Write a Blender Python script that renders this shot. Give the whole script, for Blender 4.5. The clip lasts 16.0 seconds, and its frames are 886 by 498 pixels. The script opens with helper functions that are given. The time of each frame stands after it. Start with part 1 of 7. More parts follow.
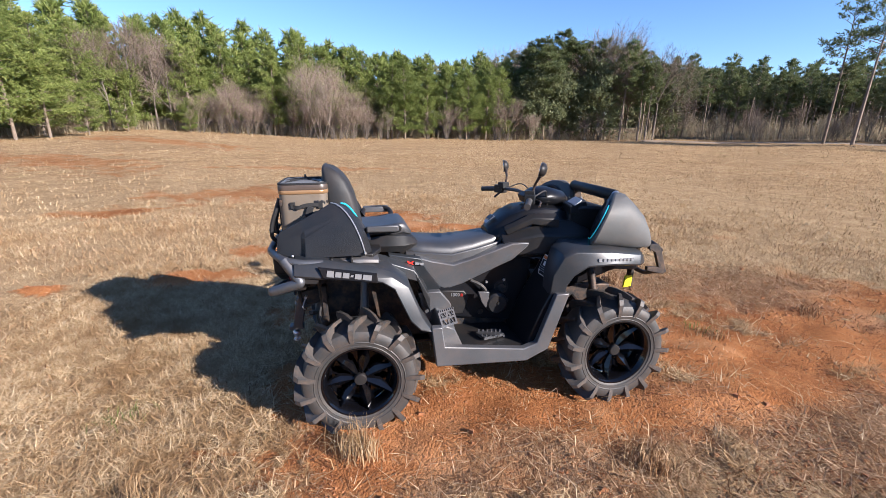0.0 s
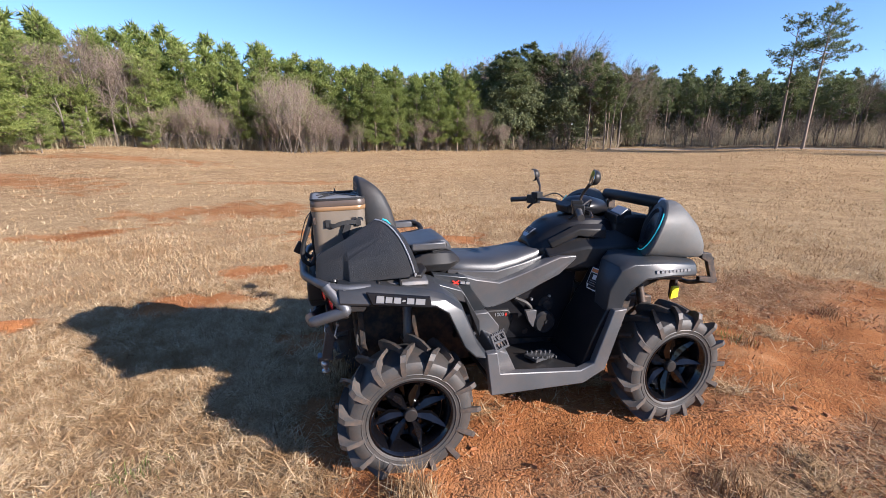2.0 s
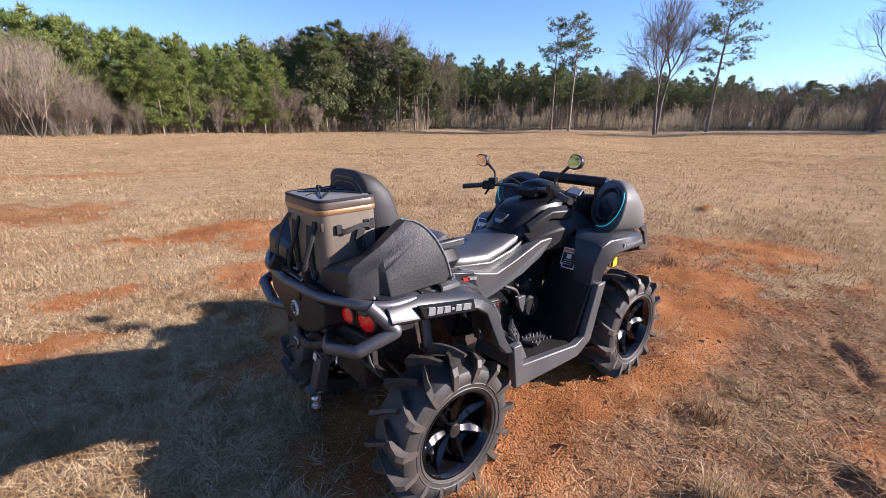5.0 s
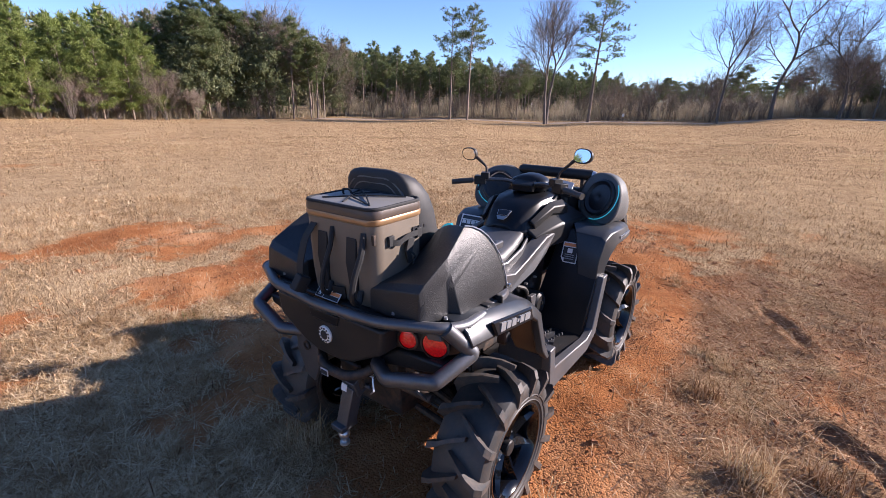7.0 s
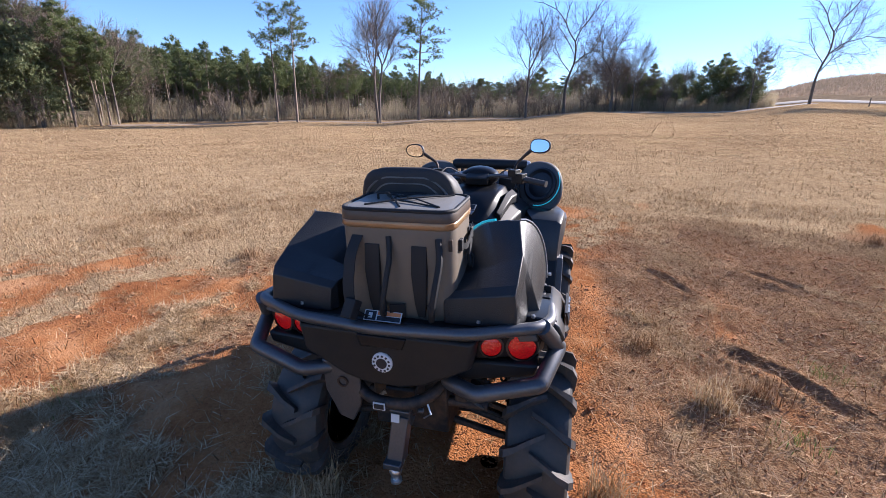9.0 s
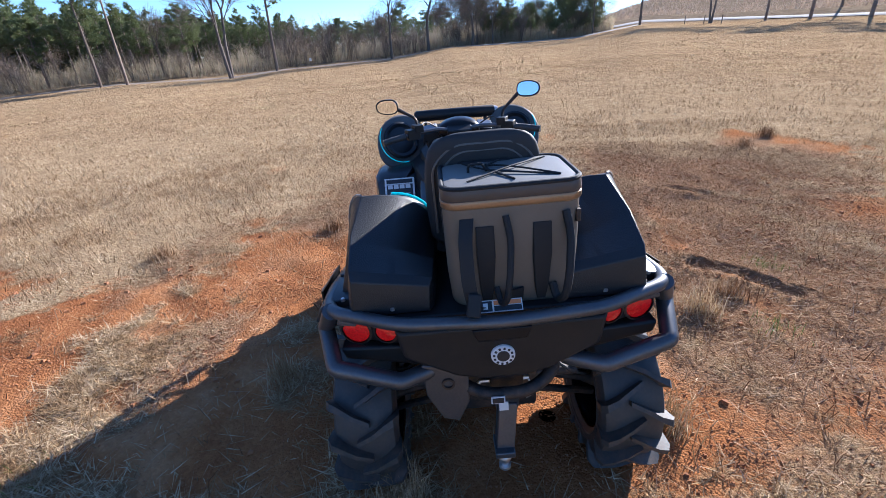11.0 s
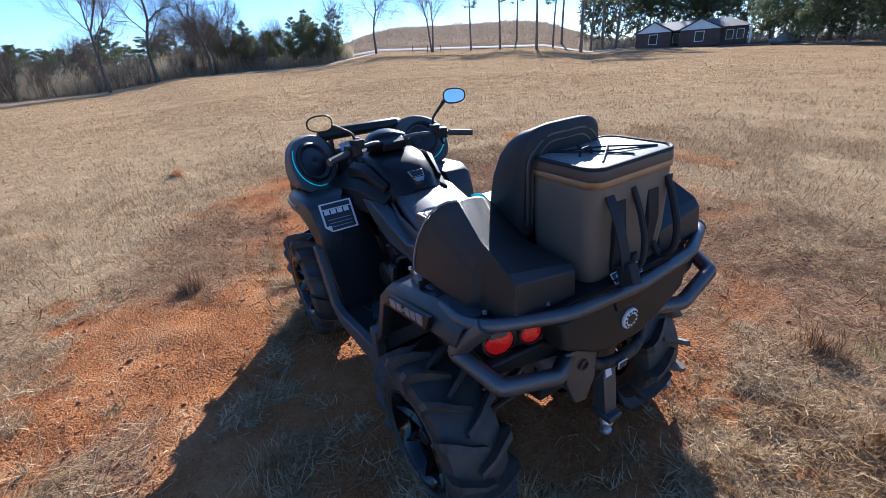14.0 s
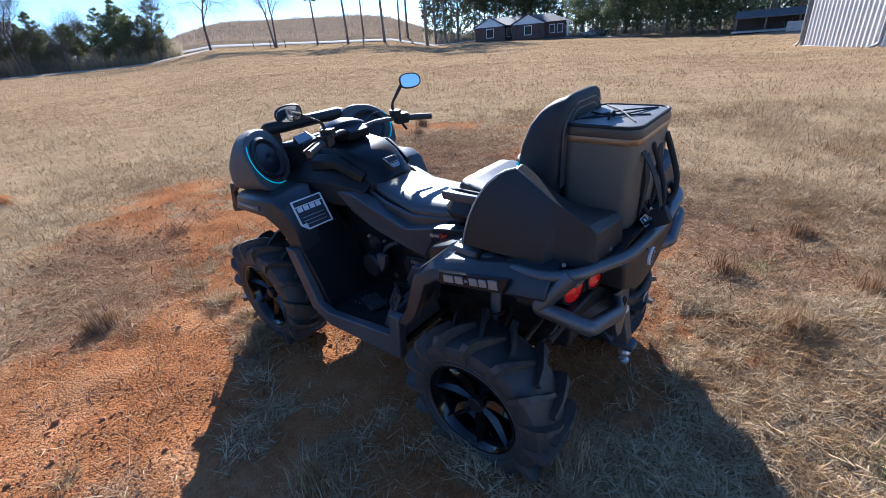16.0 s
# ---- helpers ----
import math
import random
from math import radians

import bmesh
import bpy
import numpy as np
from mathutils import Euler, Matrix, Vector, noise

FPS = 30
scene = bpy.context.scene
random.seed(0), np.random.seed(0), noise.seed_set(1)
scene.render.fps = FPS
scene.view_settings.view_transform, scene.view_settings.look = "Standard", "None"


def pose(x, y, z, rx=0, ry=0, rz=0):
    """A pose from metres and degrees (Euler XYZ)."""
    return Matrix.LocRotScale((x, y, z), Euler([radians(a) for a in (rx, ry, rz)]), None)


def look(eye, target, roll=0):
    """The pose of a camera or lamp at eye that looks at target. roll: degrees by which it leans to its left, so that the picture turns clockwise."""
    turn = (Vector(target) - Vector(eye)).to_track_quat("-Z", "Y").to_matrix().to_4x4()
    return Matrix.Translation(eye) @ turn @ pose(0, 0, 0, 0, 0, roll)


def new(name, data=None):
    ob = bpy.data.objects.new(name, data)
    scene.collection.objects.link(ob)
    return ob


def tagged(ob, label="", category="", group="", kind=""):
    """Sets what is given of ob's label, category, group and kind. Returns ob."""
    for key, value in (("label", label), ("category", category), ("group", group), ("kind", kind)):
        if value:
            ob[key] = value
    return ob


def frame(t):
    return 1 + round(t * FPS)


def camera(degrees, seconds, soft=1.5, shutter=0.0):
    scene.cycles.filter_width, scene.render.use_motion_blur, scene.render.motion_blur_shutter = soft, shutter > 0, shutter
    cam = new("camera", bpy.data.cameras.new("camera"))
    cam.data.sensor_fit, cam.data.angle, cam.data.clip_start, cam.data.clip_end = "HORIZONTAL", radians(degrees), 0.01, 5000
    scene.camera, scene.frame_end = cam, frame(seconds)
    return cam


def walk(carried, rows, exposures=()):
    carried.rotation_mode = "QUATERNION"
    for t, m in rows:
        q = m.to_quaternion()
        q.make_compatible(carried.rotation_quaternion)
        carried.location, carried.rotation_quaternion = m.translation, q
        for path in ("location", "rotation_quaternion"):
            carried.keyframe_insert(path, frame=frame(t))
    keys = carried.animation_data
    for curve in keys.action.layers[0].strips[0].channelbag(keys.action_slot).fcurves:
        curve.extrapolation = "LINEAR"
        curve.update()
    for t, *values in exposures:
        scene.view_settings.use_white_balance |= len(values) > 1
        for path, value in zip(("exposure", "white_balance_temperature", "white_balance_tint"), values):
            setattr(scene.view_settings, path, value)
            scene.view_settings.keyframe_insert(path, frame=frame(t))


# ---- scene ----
cam = camera(91.2, 16.0, soft=0.45)
METRES, EYE, TILT, LEAN, TURN = 5.111, 1.65, 0.0, 0.0, 0.0
ROWS = [
    (0.0, 0.0, 0.0, 0.0, 0.34, -17.16, -1.11),
    (0.5, -0.0192, 0.0031, 0.0001, 0.72, -17.22, -1.22),
    (1.0, -0.039, 0.0078, -0.0007, -1.01, -16.77, -0.91),
    (1.5, -0.055, 0.0192, -0.0041, -2.67, -16.26, -0.59),
    (2.0, -0.0777, 0.0431, -0.0062, -3.75, -15.67, -0.32),
    (2.5, -0.0959, 0.0664, -0.0048, -5.96, -15.63, 0.02),
    (3.0, -0.1112, 0.0775, -0.0061, -9.02, -16.08, -0.64),
    (3.5, -0.1425, 0.0913, -0.0083, -15.6, -16.65, -1.91),
    (4.0, -0.1791, 0.1, -0.0091, -20.18, -17.07, -1.3),
    (6.5, -0.3013, 0.1981, -0.0019, -38.41, -18.14, -2.62),
    (7.0, -0.3134, 0.2251, -0.0075, -41.0, -18.59, -2.33),
    (7.5, -0.3231, 0.2613, -0.0168, -44.04, -18.44, -2.56),
    (8.0, -0.3489, 0.2863, -0.0185, -53.06, -18.16, -2.16),
    (8.5, -0.3805, 0.316, -0.0151, -59.47, -17.98, -1.34),
    (9.0, -0.3834, 0.3467, -0.0181, -62.53, -17.87, -1.3),
    (11.5, -0.3876, 0.5045, -0.0104, -83.56, -25.29, 2.92),
    (12.0, -0.3815, 0.5322, -0.0095, -87.64, -24.03, 2.25),
    (12.5, -0.3916, 0.5674, -0.0113, -94.28, -23.09, 1.54),
    (13.0, -0.4014, 0.6001, -0.0125, -99.25, -23.0, 1.49),
    (13.5, -0.3872, 0.6303, -0.0176, -103.87, -23.03, 2.54),
    (14.0, -0.3658, 0.6606, -0.019, -110.13, -23.44, 3.6),
    (14.5, -0.3553, 0.6878, -0.0197, -115.68, -23.98, 3.38),
    (15.0, -0.3508, 0.7217, -0.0162, -120.55, -24.48, 4.43),
    (15.5, -0.3444, 0.7455, -0.0151, -123.57, -24.81, 3.72),
    (16.0, -0.3227, 0.7674, -0.021, -128.52, -25.29, 4.32),
]
walk(cam, [(t, pose(0, 0, EYE, TILT, LEAN, TURN) @ pose(METRES * x, METRES * y, METRES * z, 90 + pitch, roll, yaw)) for t, x, y, z, yaw, pitch, roll in ROWS],
     [(0.0, 1.27, 5950, 16), (4.0, 1.27, 6000, 19), (7.0, 1.32, 6100, 24), (9.0, 1.36, 5800, 19), (11.5, 1.47, 5350, 14), (12.5, 1.3, 5350, 14), (16.0, 1.42, 5300, 12)])

# ---- light ----
SUN_AZ, SUN_EL = 120.5, 24.0      # degrees, from +y towards +x, and above the horizon
world = bpy.data.worlds.new("sky")
scene.world = world
world.use_nodes = True
wn = world.node_tree
bg = next(n for n in wn.nodes if n.type == "BACKGROUND")
sky = wn.nodes.new("ShaderNodeTexSky")
sky.sky_type = "NISHITA"
sky.sun_disc = False
sky.sun_elevation = radians(SUN_EL)
sky.sun_rotation = radians(SUN_AZ)
sky.altitude = 1200.0
sky.air_density, sky.dust_density, sky.ozone_density = 1.0, 0.06, 5.0
wn.links.new(sky.outputs[0], bg.inputs[0])
bg.inputs[1].default_value = 0.086
sun = new("sun", bpy.data.lights.new("sun", "SUN"))
sun.data.energy, sun.data.angle, sun.data.color = 5.0, radians(0.53), (1.0, 0.9, 0.76)
sa, se = radians(SUN_AZ), radians(SUN_EL)
sun.matrix_world = look((math.sin(sa) * 40 * math.cos(se), math.cos(sa) * 40 * math.cos(se), 40 * math.sin(se)), (0, 0, 0))


# ---- materials ----
def nodes_of(name):
    m = bpy.data.materials.new(name)
    m.use_nodes = True
    t = m.node_tree
    return m, t, next(n for n in t.nodes if n.type == "BSDF_PRINCIPLED")


def put(t, kind, **sets):
    n = t.nodes.new("ShaderNode" + kind)
    for k, v in sets.items():
        n.inputs[k.replace("_", " ")].default_value = v
    return n


def noise_at(t, scale, detail=4.0, rough=0.55, coord="Object"):
    tc = t.nodes.new("ShaderNodeTexCoord")
    n = put(t, "TexNoise", Scale=scale, Detail=detail, Roughness=rough)
    t.links.new(tc.outputs[coord], n.inputs["Vector"])
    return n.outputs[0]


def ramp(t, fac, *stops):
    r = t.nodes.new("ShaderNodeValToRGB")
    e = r.color_ramp.elements
    while len(e) < len(stops):
        e.new(0.5)
    for s, (p, c) in zip(e, stops):
        s.position = p
        s.color = (*c, 1) if len(c) == 3 else c
    t.links.new(fac, r.inputs[0])
    return r.outputs[0]


def mix(t, fac, a, b, kind="MIX"):
    n = t.nodes.new("ShaderNodeMix")
    n.data_type, n.blend_type = "RGBA", kind
    for slot, v in ((n.inputs[0], fac), (n.inputs[6], a), (n.inputs[7], b)):
        if isinstance(v, bpy.types.NodeSocket):
            t.links.new(v, slot)
        elif isinstance(v, (int, float)):
            slot.default_value = v
        else:
            slot.default_value = (*v, 1)
    return n.outputs[2]


def math_of(t, op, a, b=0.0):
    n = t.nodes.new("ShaderNodeMath")
    n.operation = op
    for slot, v in ((n.inputs[0], a), (n.inputs[1], b)):
        if isinstance(v, bpy.types.NodeSocket):
            t.links.new(v, slot)
        else:
            slot.default_value = v
    return n.outputs[0]


def bump(t, b, height, strength, distance):
    n = put(t, "Bump", Strength=strength, Distance=distance)
    t.links.new(height, n.inputs["Height"])
    t.links.new(n.outputs[0], b.inputs["Normal"])


def surface(name, base, rough=0.5, metal=0.0, grain=60.0, relief=0.15, vary=0.25, wear=3.0, dust=0.0, coat=0.0, depth=0.002, spec=0.5):
    """A solid material: colour with variation at two scales, uneven gloss, fine relief, and red dust."""
    m, t, b = nodes_of(name)
    fine, wide = noise_at(t, grain, 5), noise_at(t, wear, 4)
    lo, hi = [c * (1 - vary) for c in base], [min(1, c * (1 + vary)) for c in base]
    col = mix(t, 0.35, ramp(t, wide, (0.3, lo), (0.7, hi)), ramp(t, fine, (0.3, lo), (0.7, hi)))
    if dust:
        k = math_of(t, "MULTIPLY", ramp(t, noise_at(t, wear * 2.3, 6, 0.7), (0.42, (0, 0, 0)), (0.75, (1, 1, 1))), dust)
        col = mix(t, k, col, (0.36, 0.2, 0.11))
    t.links.new(col, b.inputs["Base Color"])
    t.links.new(math_of(t, "ADD", math_of(t, "MULTIPLY", wide, 0.25), rough - 0.12), b.inputs["Roughness"])
    b.inputs["Metallic"].default_value = metal
    b.inputs["Coat Weight"].default_value = coat
    b.inputs["Specular IOR Level"].default_value = spec
    if relief:
        bump(t, b, fine, relief, depth)
    return m


def foliage(name, *cols, gloss=0.5, through_light=0.3, patch=None):
    """Leaves, needles, dry blades: a colour of its own for each one, browner in patches, some light passing through."""
    m, t, b = nodes_of(name)
    g = t.nodes.new("ShaderNodeNewGeometry")
    oi = t.nodes.new("ShaderNodeObjectInfo")
    stops = [(i / max(1, len(cols) - 1), c) for i, c in enumerate(cols)]
    c = ramp(t, g.outputs["Random Per Island"], *stops)
    c = mix(t, math_of(t, "MULTIPLY", oi.outputs["Random"], 0.45), c, cols[0])
    if patch:
        wide = math_of(t, "ADD", math_of(t, "MULTIPLY", noise_at(t, 0.9, 6, 0.7), 0.55), math_of(t, "MULTIPLY", noise_at(t, 5.5, 4, 0.65), 0.45))
        c = mix(t, ramp(t, wide, (0.43, (0.85, 0.85, 0.85)), (0.54, (0, 0, 0))), c, patch)
    t.links.new(c, b.inputs["Base Color"])
    b.inputs["Roughness"].default_value = gloss
    b.inputs["Specular IOR Level"].default_value = 0.25 if gloss < 0.65 else 0.0
    tr = t.nodes.new("ShaderNodeBsdfTranslucent")
    t.links.new(c, tr.inputs[0])
    mx = t.nodes.new("ShaderNodeMixShader")
    mx.inputs[0].default_value = through_light
    out = next(n for n in t.nodes if n.type == "OUTPUT_MATERIAL")
    t.links.new(b.outputs[0], mx.inputs[1])
    t.links.new(tr.outputs[0], mx.inputs[2])
    t.links.new(mx.outputs[0], out.inputs[0])
    return m


def fibres(t, scale, stretch, turns, warp=1.2):
    """Straw lying criss-cross: the highest of some stretched noises, each turned its own way."""
    tc = t.nodes.new("ShaderNodeTexCoord")
    best = None
    for i, q in enumerate(turns):
        mp = t.nodes.new("ShaderNodeMapping")
        mp.inputs["Rotation"].default_value = (0, 0, radians(q))
        mp.inputs["Location"].default_value = (3.7 * i, 1.9 * i, 0)
        mp.inputs["Scale"].default_value = (scale, scale / stretch, 1)
        n = put(t, "TexNoise", Scale=1.0, Detail=2.0, Roughness=0.6, Distortion=warp)
        t.links.new(tc.outputs["Object"], mp.inputs["Vector"])
        t.links.new(mp.outputs[0], n.inputs["Vector"])
        best = n.outputs[0] if best is None else math_of(t, "MAXIMUM", best, n.outputs[0])
    return best


def ground_material():
    """Dry winter grass over red clay: the clay shows where the 'clay' attribute of the sheet says so."""
    m, t, b = nodes_of("dry_field")
    at = t.nodes.new("ShaderNodeAttribute")
    at.attribute_name = "clay"
    far = t.nodes.new("ShaderNodeAttribute")
    far.attribute_name = "meadow"
    n_big, n_mid, n_tuft, n_fine, n_grit = noise_at(t, 0.25, 7, 0.72), noise_at(t, 2.2, 9, 0.78), noise_at(t, 8.5, 5, 0.7), noise_at(t, 26, 6, 0.75), noise_at(t, 110, 4, 0.7)
    straw = fibres(t, 150, 9, (8, 52, 95, 141))
    tufts = fibres(t, 34, 3.5, (20, 75, 130))
    tc = t.nodes.new("ShaderNodeTexCoord")

    def pebbles(scale):
        v = t.nodes.new("ShaderNodeTexVoronoi")
        v.inputs["Scale"].default_value = scale
        t.links.new(tc.outputs["Object"], v.inputs["Vector"])
        lump = math_of(t, "SUBTRACT", 1.0, math_of(t, "POWER", math_of(t, "MULTIPLY", v.outputs["Distance"], 1.5), 2.0))
        return lump, v.outputs["Color"]
    big_lump, big_col = pebbles(80)
    small_lump, small_col = pebbles(190)
    clay = mix(t, 0.5, ramp(t, n_mid, (0.3, (0.17, 0.062, 0.024)), (0.5, (0.34, 0.14, 0.054)), (0.7, (0.52, 0.27, 0.125))), ramp(t, n_fine, (0.3, (0.14, 0.048, 0.02)), (0.68, (0.46, 0.21, 0.085))))
    clay = mix(t, 0.4, clay, mix(t, 1.0, clay, ramp(t, big_col, (0.1, (0.45, 0.38, 0.34)), (0.9, (1.5, 1.45, 1.4))), "MULTIPLY"))
    clay = mix(t, 0.45, clay, ramp(t, noise_at(t, 0.95, 6, 0.65), (0.36, (0.2, 0.07, 0.027)), (0.5, (0.36, 0.15, 0.058)), (0.66, (0.6, 0.36, 0.19))))
    worn_soil = t.nodes.new("ShaderNodeAttribute")
    worn_soil.attribute_name = "soil"
    soil = mix(t, 0.5, ramp(t, n_mid, (0.3, (0.14, 0.07, 0.036)), (0.5, (0.29, 0.165, 0.088)), (0.7, (0.47, 0.315, 0.19))), ramp(t, straw, (0.5, (0.1, 0.055, 0.03)), (0.62, (0.3, 0.2, 0.12)), (0.74, (0.6, 0.47, 0.31))))
    clay = mix(t, math_of(t, "MULTIPLY", ramp(t, math_of(t, "ADD", worn_soil.outputs["Fac"], math_of(t, "SUBTRACT", n_fine, 0.5)), (0.2, (0, 0, 0)), (0.7, (1, 1, 1))), 0.85), clay, soil)
    # dark end of the straw noise: shade on the soil between straws, as colour
    thatch = mix(t, 0.4, ramp(t, straw, (0.5, (0.085, 0.05, 0.026)), (0.6, (0.33, 0.22, 0.115)), (0.72, (0.66, 0.52, 0.33))), ramp(t, n_mid, (0.3, (0.2, 0.125, 0.065)), (0.5, (0.36, 0.25, 0.14)), (0.7, (0.54, 0.41, 0.25))))
    meadow = mix(t, 0.5, ramp(t, n_big, (0.4, (0.185, 0.1, 0.045)), (0.5, (0.305, 0.187, 0.093)), (0.6, (0.44, 0.297, 0.16))), ramp(t, n_mid, (0.42, (0.11, 0.064, 0.032)), (0.5, (0.33, 0.208, 0.107)), (0.58, (0.58, 0.41, 0.235))))
    meadow = mix(t, 0.55, meadow, ramp(t, tufts, (0.49, (0.085, 0.05, 0.026)), (0.59, (0.4, 0.27, 0.145)), (0.7, (0.74, 0.56, 0.34))))
    green = math_of(t, "MULTIPLY", ramp(t, noise_at(t, 0.55, 5, 0.7), (0.56, (0, 0, 0)), (0.72, (1, 1, 1))), 0.22)
    meadow = mix(t, green, meadow, (0.2, 0.21, 0.07))
    wild = t.nodes.new("ShaderNodeAttribute")
    wild.attribute_name = "wild"
    leafy = mix(t, 0.5, ramp(t, n_big, (0.35, (0.16, 0.115, 0.075)), (0.65, (0.34, 0.26, 0.17))), ramp(t, n_mid, (0.36, (0.12, 0.09, 0.06)), (0.64, (0.38, 0.29, 0.195))))
    meadow = mix(t, wild.outputs["Fac"], meadow, leafy)
    grassy = mix(t, far.outputs["Fac"], thatch, meadow)
    edge = math_of(t, "ADD", at.outputs["Fac"], math_of(t, "MULTIPLY", math_of(t, "SUBTRACT", n_fine, 0.5), 0.9))
    k = ramp(t, edge, (0.34, (0, 0, 0)), (0.7, (1, 1, 1)))
    t.links.new(mix(t, k, grassy, clay), b.inputs["Base Color"])
    b.inputs["Roughness"].default_value = 1.0
    b.inputs["Specular IOR Level"].default_value = 0.0
    bare = math_of(t, "MULTIPLY", k, math_of(t, "ADD", math_of(t, "MULTIPLY", big_lump, 0.22), math_of(t, "MULTIPLY", small_lump, 0.1)))
    matted = math_of(t, "MULTIPLY", math_of(t, "SUBTRACT", 1.0, k), math_of(t, "ADD", math_of(t, "MULTIPLY", straw, 0.9), math_of(t, "MULTIPLY", n_tuft, 1.6)))
    h = math_of(t, "ADD", math_of(t, "ADD", math_of(t, "MULTIPLY", n_fine, 0.3), math_of(t, "MULTIPLY", n_grit, 0.2)), math_of(t, "ADD", bare, matted))
    h = math_of(t, "ADD", h, math_of(t, "MULTIPLY", math_of(t, "ADD", math_of(t, "MULTIPLY", n_mid, 4.0), math_of(t, "MULTIPLY", tufts, 2.6)), far.outputs["Fac"]))
    bump(t, b, h, 0.8, 0.017)
    return m


M_GROUND = ground_material()
M_DIRT = surface("brown_dirt_track", (0.27, 0.2, 0.14), 0.95, grain=6, relief=0.5, wear=0.3, vary=0.4, depth=0.03)
M_GRAVEL = surface("pale_gravel", (0.33, 0.3, 0.265), 0.95, grain=30, relief=0.5, wear=0.4, depth=0.02)
M_STRAW = foliage("dry_grass", (0.2, 0.115, 0.055), (0.56, 0.4, 0.22), (0.78, 0.595, 0.365), (0.9, 0.74, 0.5), gloss=0.7, through_light=0.14, patch=(0.29, 0.175, 0.085))
M_LITTER = foliage("dead_stalks", (0.12, 0.058, 0.028), (0.25, 0.14, 0.07), (0.43, 0.275, 0.155), (0.72, 0.52, 0.33), gloss=0.66, through_light=0.1)
M_GREENGRASS = foliage("green_grass", (0.1, 0.14, 0.03), (0.2, 0.24, 0.07), gloss=0.6)
M_CLOD = surface("clay_clod", (0.35, 0.15, 0.064), 0.95, grain=70, relief=0.5, wear=9, vary=0.35, depth=0.01)
M_PINE_YOUNG = foliage("young_pine_needles", (0.09, 0.13, 0.032), (0.18, 0.23, 0.058), (0.27, 0.32, 0.088), (0.4, 0.42, 0.14), gloss=0.45, through_light=0.3)
M_PINE_OLD = foliage("old_pine_needles", (0.085, 0.11, 0.045), (0.15, 0.18, 0.07), (0.24, 0.26, 0.125), gloss=0.45, through_light=0.4)
M_CEDAR = foliage("dark_evergreen_leaves", (0.12, 0.14, 0.065), (0.19, 0.215, 0.1), (0.3, 0.31, 0.17), gloss=0.5, through_light=0.35)
M_BARK = surface("pine_bark", (0.2, 0.155, 0.12), 0.9, grain=14, relief=0.6, wear=1.5, vary=0.4, depth=0.03)
M_GREYBARK = surface("grey_bark", (0.14, 0.115, 0.095), 0.9, grain=14, relief=0.5, wear=1.5, vary=0.35, depth=0.02)
M_TWIG = foliage("bare_twigs", (0.15, 0.11, 0.085), (0.25, 0.195, 0.155), (0.36, 0.3, 0.245), gloss=0.8, through_light=0.05)
M_BRUSH = foliage("winter_brush", (0.27, 0.21, 0.145), (0.46, 0.37, 0.26), (0.62, 0.52, 0.38), (0.33, 0.33, 0.19), gloss=0.8, through_light=0.45)
M_HILL = foliage("hillside_weeds", (0.3, 0.22, 0.16), (0.44, 0.34, 0.25), (0.56, 0.45, 0.34), gloss=0.9, through_light=0.35)


